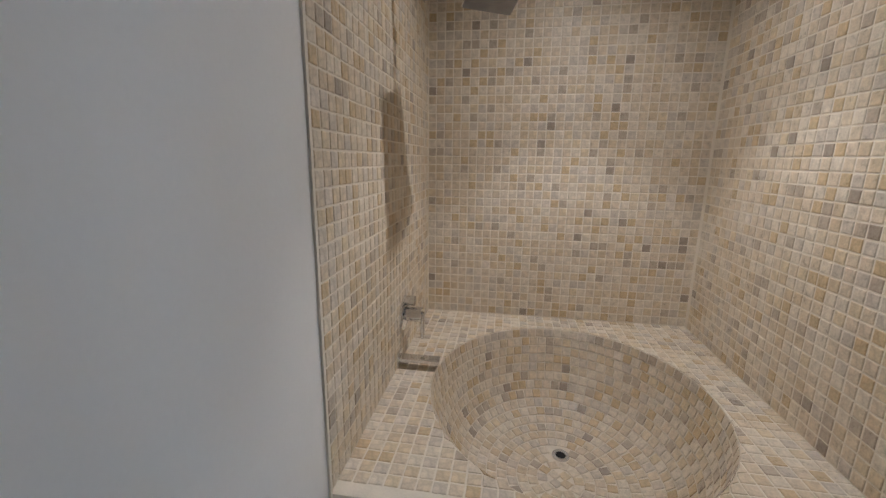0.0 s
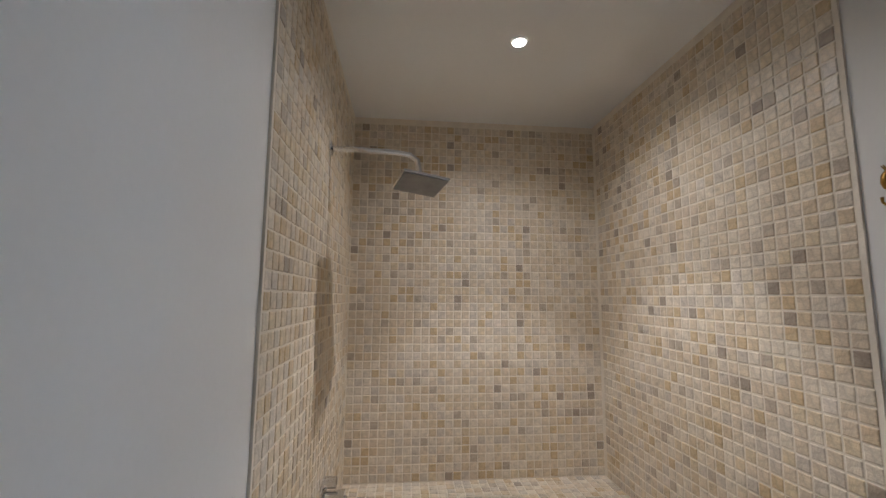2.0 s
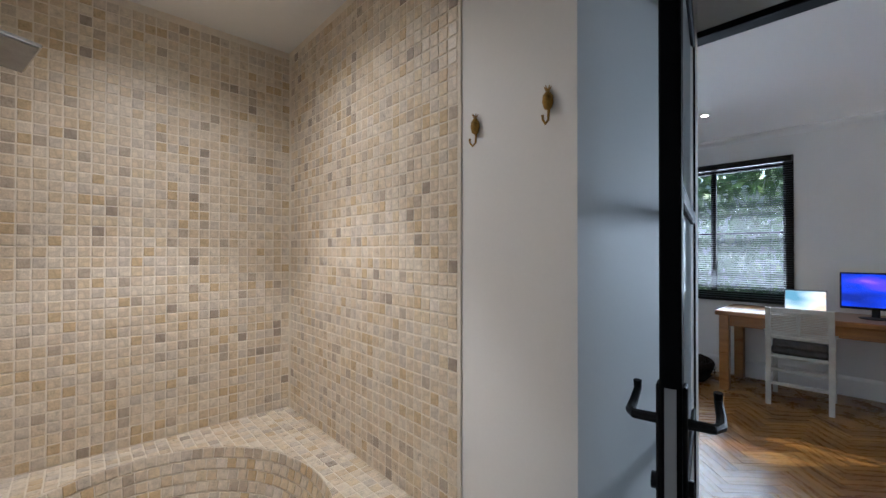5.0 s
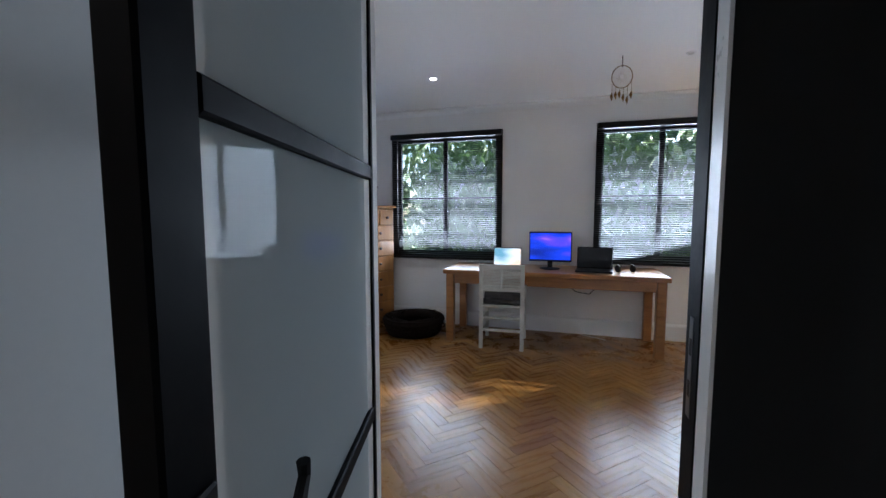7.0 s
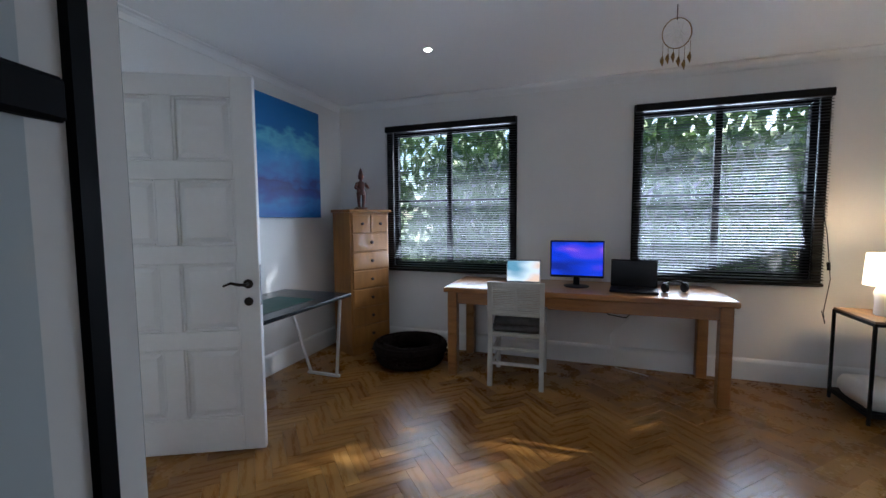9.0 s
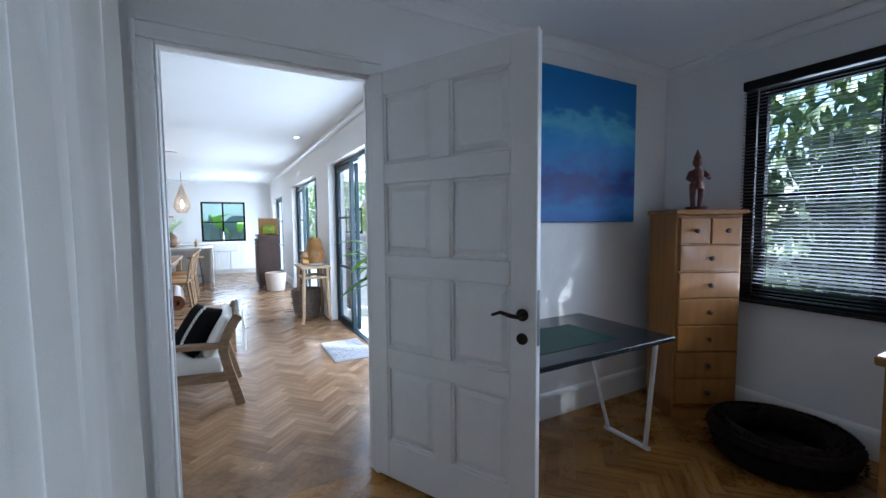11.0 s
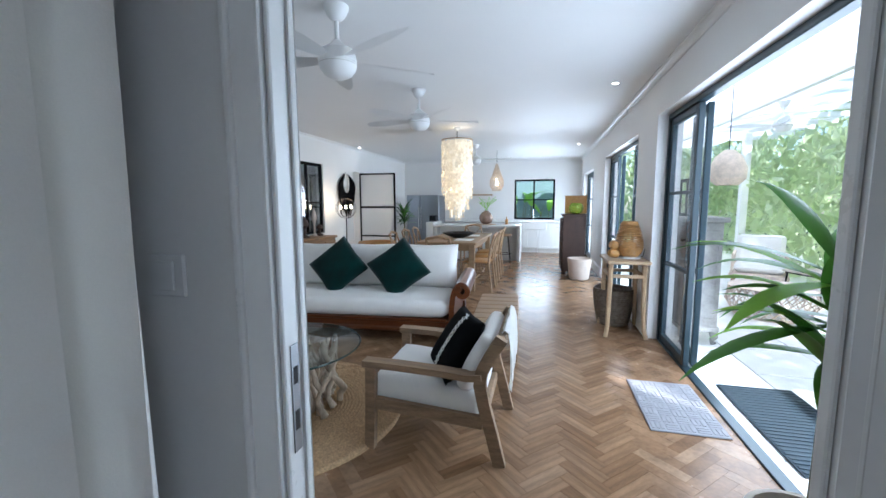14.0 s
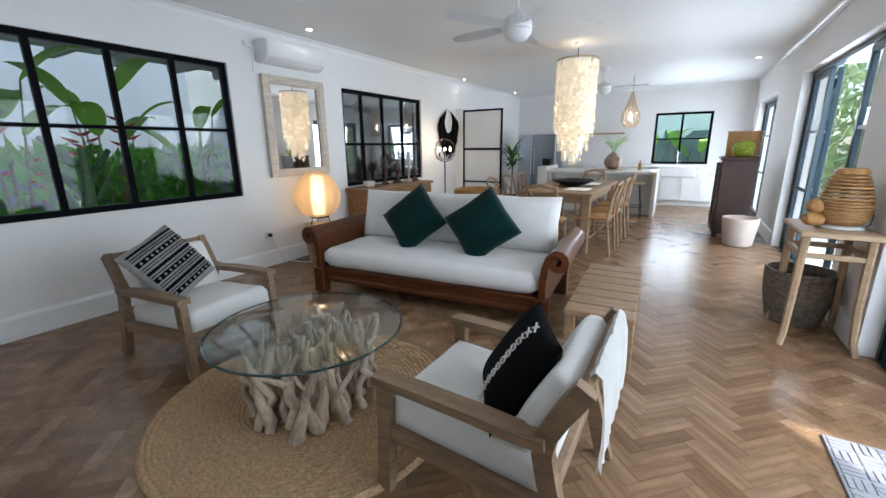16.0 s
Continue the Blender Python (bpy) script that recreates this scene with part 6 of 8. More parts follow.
bedside()


def dream_catcher():
    t = thing("dream_catcher", "feathered dream catcher hanging from the ceiling", "decoration", 3.60, -0.15, 0)
    part("cord", tubem([(0, 0, CEIL), (0, 0, 2.465)], 0.003, 5), M["darkwood"], t)
    ring = [(0, 0.075 * math.sin(2 * math.pi * k / 28), 2.39 + 0.085 * math.cos(2 * math.pi * k / 28)) for k in range(29)]
    part("hoop", tubem(ring, 0.003, 6), M["featherbrown"], t, smooth=True)
    bm = bmesh.new()
    for k in range(12):
        a, b = 2 * math.pi * k / 12, 2 * math.pi * (k + 5) / 12
        tube(bm, [(0, 0.074 * math.sin(a), 2.39 + 0.084 * math.cos(a)), (0, 0.074 * math.sin(b), 2.39 + 0.084 * math.cos(b))], 0.0012, 3)
    part("web", bm, M["linen"], t)
    for k in range(6):
        y = -0.07 + k * 0.028
        z0 = 2.39 - math.sqrt(max(0.0, 0.085 ** 2 - y * y)) * 0.98
        ln = 0.05 + 0.03 * math.sin(k * 1.3 + 0.6)
        bm = tubem([(0, y, z0), (0, y, z0 - ln)], 0.0015, 4)
        tube(bm, [(0, y, z0 - ln), (0.004, y + 0.003, z0 - ln - 0.025), (0, y, z0 - ln - 0.06)], [0.003, 0.012, 0.001], 6)
        part("feather", bm, M["featherbrown"], t)


M["featherbrown"] = mat("golden_brown_feather", (0.22, 0.13, 0.03), 0.8, vary=0.4, scale=40)
dream_catcher()


def blind(b0, b1):
    t = thing("venetian_blind", "dark slatted venetian blind lowered over the window", "blind", BX - 0.055, (b0 + b1) / 2, 0, 0, "bedroom blinds")
    w = (b1 - b0) / 2
    part("head_rail", boxm(-0.03, 0.03, -w, w, 2.215, 2.275, 0.005), M["blind"], t)
    part("bottom_rail", boxm(-0.022, 0.022, -w, w, 0.80, 0.825, 0.004), M["blind"], t)
    me = None
    z = 0.85
    while z < 2.21:
        if me is None:
            ob = part("slat", boxm(-0.0135, 0.0135, -w, w, -0.0011, 0.0011), M["blind"], t)
            me = ob.data
        else:
            ob = new("slat", me)
            ob.parent = t
        ob.matrix_basis = pose(0, 0, z, 0, -18 + 5 * math.sin(z * 17) + 4 * math.sin(z * 51), 0)
        z += 0.0225
    for s in (-0.75, 0.0, 0.75):
        part("ladder_cord", tubem([(-0.017, s * w, 0.81), (-0.017, s * w, 2.22)], 0.0014, 4), M["blind"], t)
    return t


M["blind"] = mat("black_brown_slats", (0.010, 0.009, 0.009), 0.4, vary=0.2, scale=10, bump=0.05, spec=0.2)
b1_ = blind(0.945, 2.285)
b2_ = blind(-1.385, -0.06)
part("pull_cord", tubem([(-0.02, -0.60, 1.55), (-0.03, -0.66, 1.2), (-0.02, -0.70, 0.86), (-0.02, -0.67, 0.6), (-0.02, -0.685, 0.52), (-0.02, -0.66, 0.62)], 0.003, 5), M["black"], b2_)
part("cord_weight", tubem([(-0.025, -0.68, 0.99), (-0.025, -0.685, 0.93)], 0.012, 8), M["black"], b2_)
for b0, b1 in ((0.945, 2.285), (-1.385, -0.06)):
    for bb in ((BX - 0.022, BX - 0.001, b0 - 0.005, b0 + 0.06, 0.79, 2.285), (BX - 0.022, BX - 0.001, b1 - 0.06, b1 + 0.005, 0.79, 2.285), (BX - 0.022, BX - 0.001, b0 + 0.06, b1 - 0.06, 2.225, 2.285), (BX - 0.022, BX - 0.001, b0 + 0.06, b1 - 0.06, 0.79, 0.845)):
        tagged(part("window_casing", boxm(*bb, 0.003), M["blind"]), "dark wooden window casing", "trim", kind="structure")
downlight(3.68, 1.42, CEIL, 0.7)
downlight(3.69, -0.64, CEIL, 0.7, False)
spot("bed_spot", 3.68, 1.42, CEIL - 0.02, 3, (1, 0.9, 0.78), 100, 0.8)

# ---- dining area and kitchen ----
def dining_table():
    t = thing("dining_table", "long pale wooden dining table on square legs", "table", 0.42, 9.15, 0)
    part("top", boxm(-0.46, 0.46, -1.0, 1.0, 0.715, 0.755, 0.008), M["bench_wood"], t)
    for sx in (-1, 1):
        part("apron", boxm(sx * 0.38 - 0.012, sx * 0.38 + 0.012, -0.88, 0.88, 0.62, 0.715), M["bench_wood"], t)
        for sy in (-1, 1):
            part("leg", boxm(sx * 0.39 - 0.045, sx * 0.39 + 0.045, sy * 0.92 - 0.045, sy * 0.92 + 0.045, 0, 0.715, 0.006), M["bench_wood"], t)
    for sy in (-1, 1):
        part("apron", boxm(-0.34, 0.34, sy * 0.9 - 0.012, sy * 0.9 + 0.012, 0.62, 0.715), M["bench_wood"], t)
    b = thing("bowl", "wide shallow black bowl on the dining table", "bowl", 0.45, 9.0, 0.755)
    part("bowl_body", lathem([(0.10, 0.0), (0.11, 0.01), (0.22, 0.05), (0.29, 0.085), (0.285, 0.09), (0.2, 0.06), (0.08, 0.02)], 36), M["black"], b, smooth=True)
    for k, (x, y) in enumerate(((0.62, 8.6), (0.60, 9.45))):
        pl = thing("place_mat", "pale folded napkin on the dining table", "mat", x, y, 0.755, 5 * k, "table napkins")
        part("cloth", boxm(-0.14, 0.14, -0.18, 0.18, 0, 0.006, 0.002), M["linen"], pl)


dining_table()


def dining_chair():
    t = thing("dining_chair", "pale wooden cross-back dining chair with a rush seat", "chair", 0, 0, 0, 0, "chairs round the dining table")
    w = M["bench_wood"]
    for sy in (-1, 1):
        part("front_leg", tubem([(0.19, sy * 0.19, 0), (0.185, sy * 0.185, 0.45)], [0.016, 0.019], 8), w, t)
        part("back_leg", tubem([(-0.25, sy * 0.19, 0), (-0.20, sy * 0.19, 0.45), (-0.235, sy * 0.185, 0.70), (-0.28, sy * 0.16, 0.86)], 0.017, 8), w, t, smooth=True)
        part("stretcher", tubem([(0.19, sy * 0.188, 0.2), (-0.225, sy * 0.19, 0.2)], 0.010, 6), w, t)
        part("cross_slat", tubem([(-0.205, sy * 0.17, 0.47), (-0.235, 0, 0.64), (-0.275, -sy * 0.15, 0.82)], 0.011, 6), w, t, smooth=True)
    part("top_rail", tubem([(-0.275, -0.165, 0.85), (-0.30, 0, 0.885), (-0.275, 0.165, 0.85)], 0.02, 8), w, t, smooth=True)
    part("stretcher", tubem([(0.0, -0.19, 0.2), (0.0, 0.19, 0.2)], 0.010, 6), w, t)
    part("seat", move(pad(0.42, 0.42, 0.04, 0.018, 8), pose(-0.01, 0, 0.455)), M["rattan"], t, "woven rush seat", smooth=True)
    return t


ch = dining_chair()
ch.matrix_basis = pose(0.87, 8.40, 0, 0, 0, 178)
for x, y, r in ((0.88, 8.98, 181), (0.89, 9.62, 180), (-0.24, 8.4, 2), (-0.24, 9.0, -1), (-0.25, 9.6, 1), (0.42, 7.9, 92), (0.42, 10.45, -90)):
    copy_thing(ch, pose(x, y, 0, 0, 0, r))


def shaker_front(t, name, x0, x1, y, z0, z1):
    d = part(name, boxm(x0, x1, y - 0.018, y, z0, z1, 0.002), M["cabinet_white"], t)
    for b in ((x0, x0 + 0.06, z0, z1), (x1 - 0.06, x1, z0, z1), (x0 + 0.06, x1 - 0.06, z0, z0 + 0.06), (x0 + 0.06, x1 - 0.06, z1 - 0.06, z1)):
        part("rail", boxm(b[0], b[1], y - 0.026, y - 0.018, b[2], b[3], 0.002), M["cabinet_white"], d)
    part("knob", move(lathem([(0.006, 0), (0.006, 0.012), (0.012, 0.018), (0.008, 0.024)], 12), pose((x0 + x1) / 2, y - 0.026, z1 - 0.09, 90, 0, 0)), M["brass"], d, smooth=True)
    return d


for k, x0 in enumerate((-0.9, -0.24, 0.42, 1.08, 1.74)):
    t = thing("kitchen_cabinet", "white shaker kitchen base cabinet", "cabinet", 0, 0, 0, 0, "kitchen base units")
    part("body", boxm(x0, x0 + 0.655, 13.33, KY - 0.002, 0.10, 0.80), M["cabinet_white"], t)
    part("plinth", boxm(x0, x0 + 0.655, 13.38, KY - 0.05, 0.0, 0.10), M["cabinet_white"], t)
    shaker_front(t, "door", x0 + 0.006, x0 + 0.325, 13.328, 0.115, 0.785)
    shaker_front(t, "door", x0 + 0.331, x0 + 0.65, 13.328, 0.115, 0.785)
tagged(part("worktop", boxm(-0.92, 2.42, 13.29, KY - 0.002, 0.80, 0.84, 0.004), M["stone"]), "white stone kitchen worktop along the end wall", "worktop")
sink = thing("sink_tap", "tall chrome kitchen tap behind the sink", "tap", 1.60, 13.80, 0.84)
part("pipe", tubem([(0, 0, 0), (0, 0, 0.25), (0, -0.02, 0.29), (0, -0.08, 0.31), (0, -0.15, 0.29), (0, -0.16, 0.25)], 0.012, 8), M["chrome"], sink, smooth=True)
part("lever", tubem([(0.01, 0, 0.08), (0.07, 0, 0.10)], 0.007, 6), M["chrome"], sink)
bs = thing("sink", "white ceramic kitchen sink with a deep front", "sink", 1.60, 13.30, 0)
part("basin", boxm(-0.36, 0.36, -0.03, 0.01, 0.62, 0.845, 0.012, seg=2), M["cabinet_white"], bs)


def island():
    t = thing("kitchen_island", "white stone kitchen island with waterfall ends", "island", 0, 0, 0)
    part("top", boxm(-0.62, 1.36, 11.30, 12.15, 0.79, 0.835, 0.004), M["stone"], t)
    part("end_panel", boxm(1.30, 1.36, 11.40, 12.15, 0, 0.79, 0.004), M["stone"], t)
    part("end_panel", boxm(-0.62, -0.56, 11.40, 12.15, 0, 0.79, 0.004), M["stone"], t)
    part("body", boxm(-0.56, 1.30, 11.72, 12.12, 0, 0.79), M["cabinet_white"], t)
    part("raised_end", boxm(-0.80, -0.63, 11.30, 12.15, 0, 0.90, 0.004), M["stone"], t)


island()
v = thing("vase", "round bronze-glazed vase with green stems on the island", "vase", 0.55, 11.75, 0.835)
part("tray", lathem([(0.001, 0), (0.24, 0), (0.245, 0.012), (0.001, 0.014)], 32, close=False), M["palewood"], v)
part("body", lathem([(0.06, 0.014), (0.13, 0.05), (0.165, 0.13), (0.155, 0.21), (0.10, 0.28), (0.055, 0.31), (0.05, 0.33)], 32), M["vase"], v, smooth=True)
rnd_v = random.Random(3)
for k in range(14):
    a = k * 2.4
    r = rnd_v.uniform(0.12, 0.28)
    h = rnd_v.uniform(0.5, 0.68)
    bm = tubem([(0, 0, 0.3), (0.4 * r * math.cos(a), 0.4 * r * math.sin(a), 0.3 + (h - 0.3) * 0.7), (r * math.cos(a), r * math.sin(a), h)], [0.004, 0.003, 0.002], 4)
    for q in range(7):
        f = 0.35 + q * 0.1
        p = Vector((r * f * math.cos(a), r * f * math.sin(a), 0.3 + (h - 0.3) * (f ** 0.6)))
        for s in (-1, 1):
            e = p + Vector((0.06 * math.cos(a + s * 1.1), 0.06 * math.sin(a + s * 1.1), 0.02))
            mid = (p + e) / 2
            sd = Vector((-math.sin(a + s), math.cos(a + s), 0)) * 0.010
            bm.faces.new([bm.verts.new(c) for c in (p, mid + sd, e, mid - sd)])
    part("stem", bm, M["leaf_light"], v)


def bar_stool(x, y):
    t = thing("bar_stool", "wooden bar stool on thin black metal legs", "stool", x, y, 0, 0, "stools at the island")
    part("seat", lathem([(0.001, 0.60), (0.15, 0.60), (0.165, 0.615), (0.165, 0.635), (0.15, 0.645), (0.001, 0.645)], 28, close=False), M["palewood"], t, smooth=True)
    for k in range(4):
        a = math.pi / 4 + k * math.pi / 2
        part("leg", tubem([(0.11 * math.cos(a), 0.11 * math.sin(a), 0.60), (0.19 * math.cos(a), 0.19 * math.sin(a), 0)], 0.009, 6), M["black"], t)
    part("foot_ring", tubem([(0.165 * math.cos(2 * math.pi * k / 24), 0.165 * math.sin(2 * math.pi * k / 24), 0.20) for k in range(25)], 0.007, 5), M["black"], t)


bar_stool(1.02, 11.38)
bar_stool(0.35, 11.38)


def fridge():
    t = thing("refrigerator", "brushed steel two-door refrigerator", "refrigerator", -1.62, 12.35, 0)
    part("body", boxm(0, 0.86, 0.05, 0.72, 0.03, 1.55, 0.006), M["steel"], t)
    for a, b, hx in ((0.0, 0.36, 0.33), (0.365, 0.86, 0.395)):
        d = part("door", boxm(a, b, 0.0, 0.048, 0.05, 1.55, 0.008), M["steel"], t)
        part("handle", tubem([(hx, -0.005, 0.65), (hx, -0.04, 0.68), (hx, -0.04, 1.25), (hx, -0.005, 1.28)], 0.009, 6), M["chrome"], d)
    part("feet", boxm(0.02, 0.84, 0.08, 0.7, 0.0, 0.03), M["black"], t)


fridge()


def kitchen_leaf():
    t = tagged(new("door_6"), "black-framed frosted door standing open by the wall", "door", kind="structure")
    x0, x1, y, h = -2.06, -1.24, 10.46, 1.99
    part("stile", boxm(x0, x0 + 0.03, y - 0.02, y + 0.02, 0.012, h, 0.003), M["black_metal"], t)
    part("stile", boxm(x1 - 0.03, x1, y - 0.02, y + 0.02, 0.012, h, 0.003), M["black_metal"], t)
    zs = [0.012, 0.05, 0.62, 0.65, 1.24, 1.28, h - 0.035, h]
    for k in range(0, 8, 2):
        part("rail", boxm(x0 + 0.03, x1 - 0.03, y - 0.02, y + 0.02, zs[k], zs[k + 1], 0.003), M["black_metal"], t)
    for k in (1, 3, 5):
        part("pane", boxm(x0 + 0.03, x1 - 0.03, y - 0.004, y + 0.004, zs[k], zs[k + 1]), M["frosted_pale"], t, "pale frosted glass pane")


M["frosted_pale"] = frosted_mat("pale_frosted_glass", (0.80, 0.81, 0.82), 0.15)
kitchen_leaf()
slab("wall_stub", LX, -2.06, 10.43, 10.49, 0, 2.02, M["wall"], "white wall stub that carries the frosted door", "wall")
plant(-1.22, 10.95, 0, True, 46, 0.44, "bushy green plant in a dark pot near the refrigerator", 8, 1.1, 0.026, mats=("leaf", "leaf_dark"), potr=0.15, poth=0.35, trunk=0.85, potmat="black", rise=(-0.2, 1.3))


def carved_cabinet():
    t = thing("cabinet", "tall narrow dark carved wooden cabinet against the wall", "cabinet", 2.42, 10.02, 0)
    part("body", boxm(-0.20, 0.20, 0.0, 0.50, 0.06, 1.09, 0.006), M["darkwood"], t)
    part("top", boxm(-0.225, 0.22, -0.02, 0.52, 1.09, 1.13, 0.008), M["darkwood"], t)
    for k in range(2):
        part("door", boxm(-0.215, -0.2, 0.02 + k * 0.235, 0.25 + k * 0.235, 0.10, 1.06, 0.004), M["darkwood"], t)
    bm = bmesh.new()
    for k in range(22):
        z = 0.12 + k * 0.042
        for y in (0.0, 0.16, 0.32, 0.47):
            tube(bm, [(-0.215 - 0.02 * math.sin(k * 1.7 + y * 9) ** 2, y - 0.02, z), (-0.235, y, z + 0.02), (-0.215, y + 0.02, z + 0.035)], 0.012, 5)
    part("carving", bm, M["darkwood"], t, "carved scrollwork front")
    for sx in (-0.17, 0.17):
        for sy in (0.04, 0.46):
            part("foot", boxm(sx - 0.03, sx + 0.03, sy - 0.03, sy + 0.03, 0, 0.06), M["darkwood"], t)
    b = thing("glass_bowl", "round lime-green glass bowl on the carved cabinet", "bowl", 2.45, 10.2, 1.13)
    part("bowl_body", lathem([(0.05, 0.0), (0.11, 0.03), (0.135, 0.10), (0.12, 0.17), (0.085, 0.205), (0.08, 0.20), (0.11, 0.165)], 28), M["lime_glass"], b, smooth=True)
    p2 = thing("wooden_panel", "square rattan panel leaning on the carved cabinet", "decoration", 2.46, 10.40, 1.13)
    part("board", boxm(-0.20, 0.20, 0, 0.03, 0, 0.34, 0.006), M["rattan"], p2)
    part("rim", boxm(-0.21, 0.21, 0.004, 0.026, 0.33, 0.35, 0.004), M["palewood"], p2)


carved_cabinet()
pl_ = thing("planter", "tapered pale concrete planter beside the carved cabinet", "planter", 2.49, 9.62, 0)
part("pot", lathem([(0.145, 0.0), (0.165, 0.02), (0.20, 0.30), (0.205, 0.37), (0.195, 0.375), (0.185, 0.34), (0.17, 0.10)], 36), M["clay"], pl_, smooth=True)


def sideboard():
    t = thing("sideboard", "carved brown wooden sideboard under the black window", "sideboard", LX + 0.02, 8.0, 0)
    part("body", boxm(0, 0.42, -0.72, 0.78, 0.10, 0.74, 0.006), M["teak_mid"], t)
    part("top", boxm(-0.01, 0.45, -0.75, 0.81, 0.74, 0.78, 0.008), M["teak_mid"], t)
    for k in range(4):
        y0 = -0.70 + k * 0.37
        d = part("door", boxm(0.42, 0.435, y0, y0 + 0.355, 0.14, 0.70, 0.006), M["teak_mid"], t)
        bm = bmesh.new()
        for q in range(6):
            tube(bm, [(0.436, y0 + 0.05 + 0.05 * q, 0.45 + 0.06 * math.sin(q * 2.1)), (0.444, y0 + 0.07 + 0.05 * q, 0.52 + 0.05 * math.cos(q)), (0.436, y0 + 0.09 + 0.04 * q, 0.60)], 0.010, 5)
        part("carving", bm, M["palewood"], d, "pale carved relief")
    for sx in (0.04, 0.38):
        for sy in (-0.68, 0.74):
            part("foot", boxm(sx - 0.03, sx + 0.03, sy - 0.03, sy + 0.03, 0, 0.10), M["teak_mid"], t)
    bw = thing("bowl", "small cream stone bowl on the sideboard", "bowl", LX + 0.28, 7.45, 0.78)
    part("bowl_body", lathem([(0.04, 0), (0.07, 0.02), (0.085, 0.07), (0.075, 0.085), (0.06, 0.05)], 24), M["clay"], bw, smooth=True)
    for k, (y, h, w) in enumerate(((7.9, 0.42, 0.06), (8.2, 0.34, 0.08), (8.5, 0.5, 0.05), (8.66, 0.22, 0.07))):
        o = thing("ornament", "dark turned wooden ornament on the sideboard", "ornament", LX + 0.2, y, 0.78, 0, "sideboard ornaments")
        part("turning", lathem([(w, 0), (w, 0.02), (w * 0.3, 0.05), (w * 0.35, h * 0.45), (w * 0.9, h * 0.6), (w * 0.7, h * 0.8), (w * 0.2, h * 0.92), (w * 0.05, h)], 18), M["darkwood"] if k != 2 else M["clay"], o, smooth=True)


M["teak_mid"] = mat("brown_carved_teak", (0.26, 0.14, 0.055), 0.45, vary=0.35, scale=5, bump=0.3, fine=40, stretch=(5, 1, 5))
sideboard()


def globe_lamp():
    t = thing("floor_lamp", "black wire globe floor lamp with lit candle bulbs", "lamp", -1.82, 9.32, 0)
    part("base", lathem([(0.001, 0), (0.13, 0), (0.135, 0.01), (0.02, 0.03), (0.001, 0.03)], 24, close=False), M["bronze"], t, smooth=True)
    part("pole", tubem([(0, 0, 0.02), (0, 0, 1.06)], 0.010, 8), M["bronze"], t)
    c = Vector((0, 0, 1.25))
    for k in range(6):
        a = k * math.pi / 6
        part("hoop", tubem([(c.x + 0.19 * math.cos(h) * math.cos(a), c.y + 0.19 * math.cos(h) * math.sin(a), c.z + 0.19 * math.sin(h)) for h in (2 * math.pi * q / 28 for q in range(29))], 0.003, 5), M["bronze"], t)
    for k in range(6):
        a = k * math.pi / 3
        x, y = 0.11 * math.cos(a), 0.11 * math.sin(a)
        b = part("candle", tubem([(0, 0, 1.10), (x * 0.7, y * 0.7, 1.11), (x, y, 1.15), (x, y, 1.24)], [0.006, 0.006, 0.009, 0.009], 6), M["bronze"], t)
        part("bulb", lathem([(0.008, 1.24), (0.015, 1.265), (0.010, 1.295), (0.002, 1.31)], 10, cx=x, cy=y), M["bulb_glow"], b, "glowing candle bulb", smooth=True)
    bulb("globe_light", -1.82, 9.32, 1.36, 4)


globe_lamp()


def necklace():
    t = thing("wall_hanging", "black feathered tribal necklace hanging on the wall", "decoration", LX + 0.01, 10.06, 1.97)
    part("cord", tubem([(0.02, 0.12 * math.sin(a), -0.20 + 0.20 * math.cos(a)) for a in (2 * math.pi * k / 24 for k in range(25))], 0.012, 6), M["linen"], t)
    rnd = random.Random(4)
    bm = bmesh.new()
    for k in range(130):
        a = radians(-150 + k * 300 / 129) + math.pi
        y, z = 0.14 * math.sin(a), -0.20 + 0.21 * math.cos(a)
        ln = 0.16 + 0.30 * max(0, -math.cos(a)) + rnd.uniform(-0.03, 0.03)
        out = 1.0 + 1.3 * abs(math.sin(a))
        tube(bm, [(0.02, y, z), (0.035 + rnd.uniform(0, 0.02), y * (1 + out * 0.6), z - ln * 0.45), (0.03, y * (1 + out * 0.75) + rnd.uniform(-0.02, 0.02), z - ln)], [0.014, 0.02, 0.003], 5)
    part("feather_fringe", bm, M["blackcloth"], t, "black feather fringe")
    part("hook", tubem([(0, 0, 0.02), (0.03, 0, 0.0)], 0.005, 5), M["bronze"], t)


necklace()


def rattan_pendant(x, y, zb, r, h):
    t = thing("pendant_lamp", "small woven rattan pendant lamp, lit", "lamp", x, y, 0, 0, "kitchen pendants")
    part("cord", tubem([(0, 0, CEIL), (0, 0, zb + h)], 0.004, 5), M["black"], t)
    bm = bmesh.new()
    for k in range(16):
        a = k * math.pi / 8
        tube(bm, [(r * s * math.cos(a + 1.6 * f), r * s * math.sin(a + 1.6 * f), zb + h * (1 - f)) for f, s in ((0, 0.12), (0.15, 0.3), (0.35, 0.55), (0.6, 0.95), (0.8, 1.0), (1.0, 0.55))], 0.007, 4)
        tube(bm, [(r * s * math.cos(a - 1.6 * f), r * s * math.sin(a - 1.6 * f), zb + h * (1 - f)) for f, s in ((0, 0.12), (0.15, 0.3), (0.35, 0.55), (0.6, 0.95), (0.8, 1.0), (1.0, 0.55))], 0.007, 4)
    part("woven_shade", bm, M["rattan_pale"], t)
    part("bulb", lathem([(0.01, zb + h * 0.45), (0.035, zb + h * 0.3), (0.02, zb + h * 0.2)], 12), M["bulb_glow"], t, "glowing bulb")


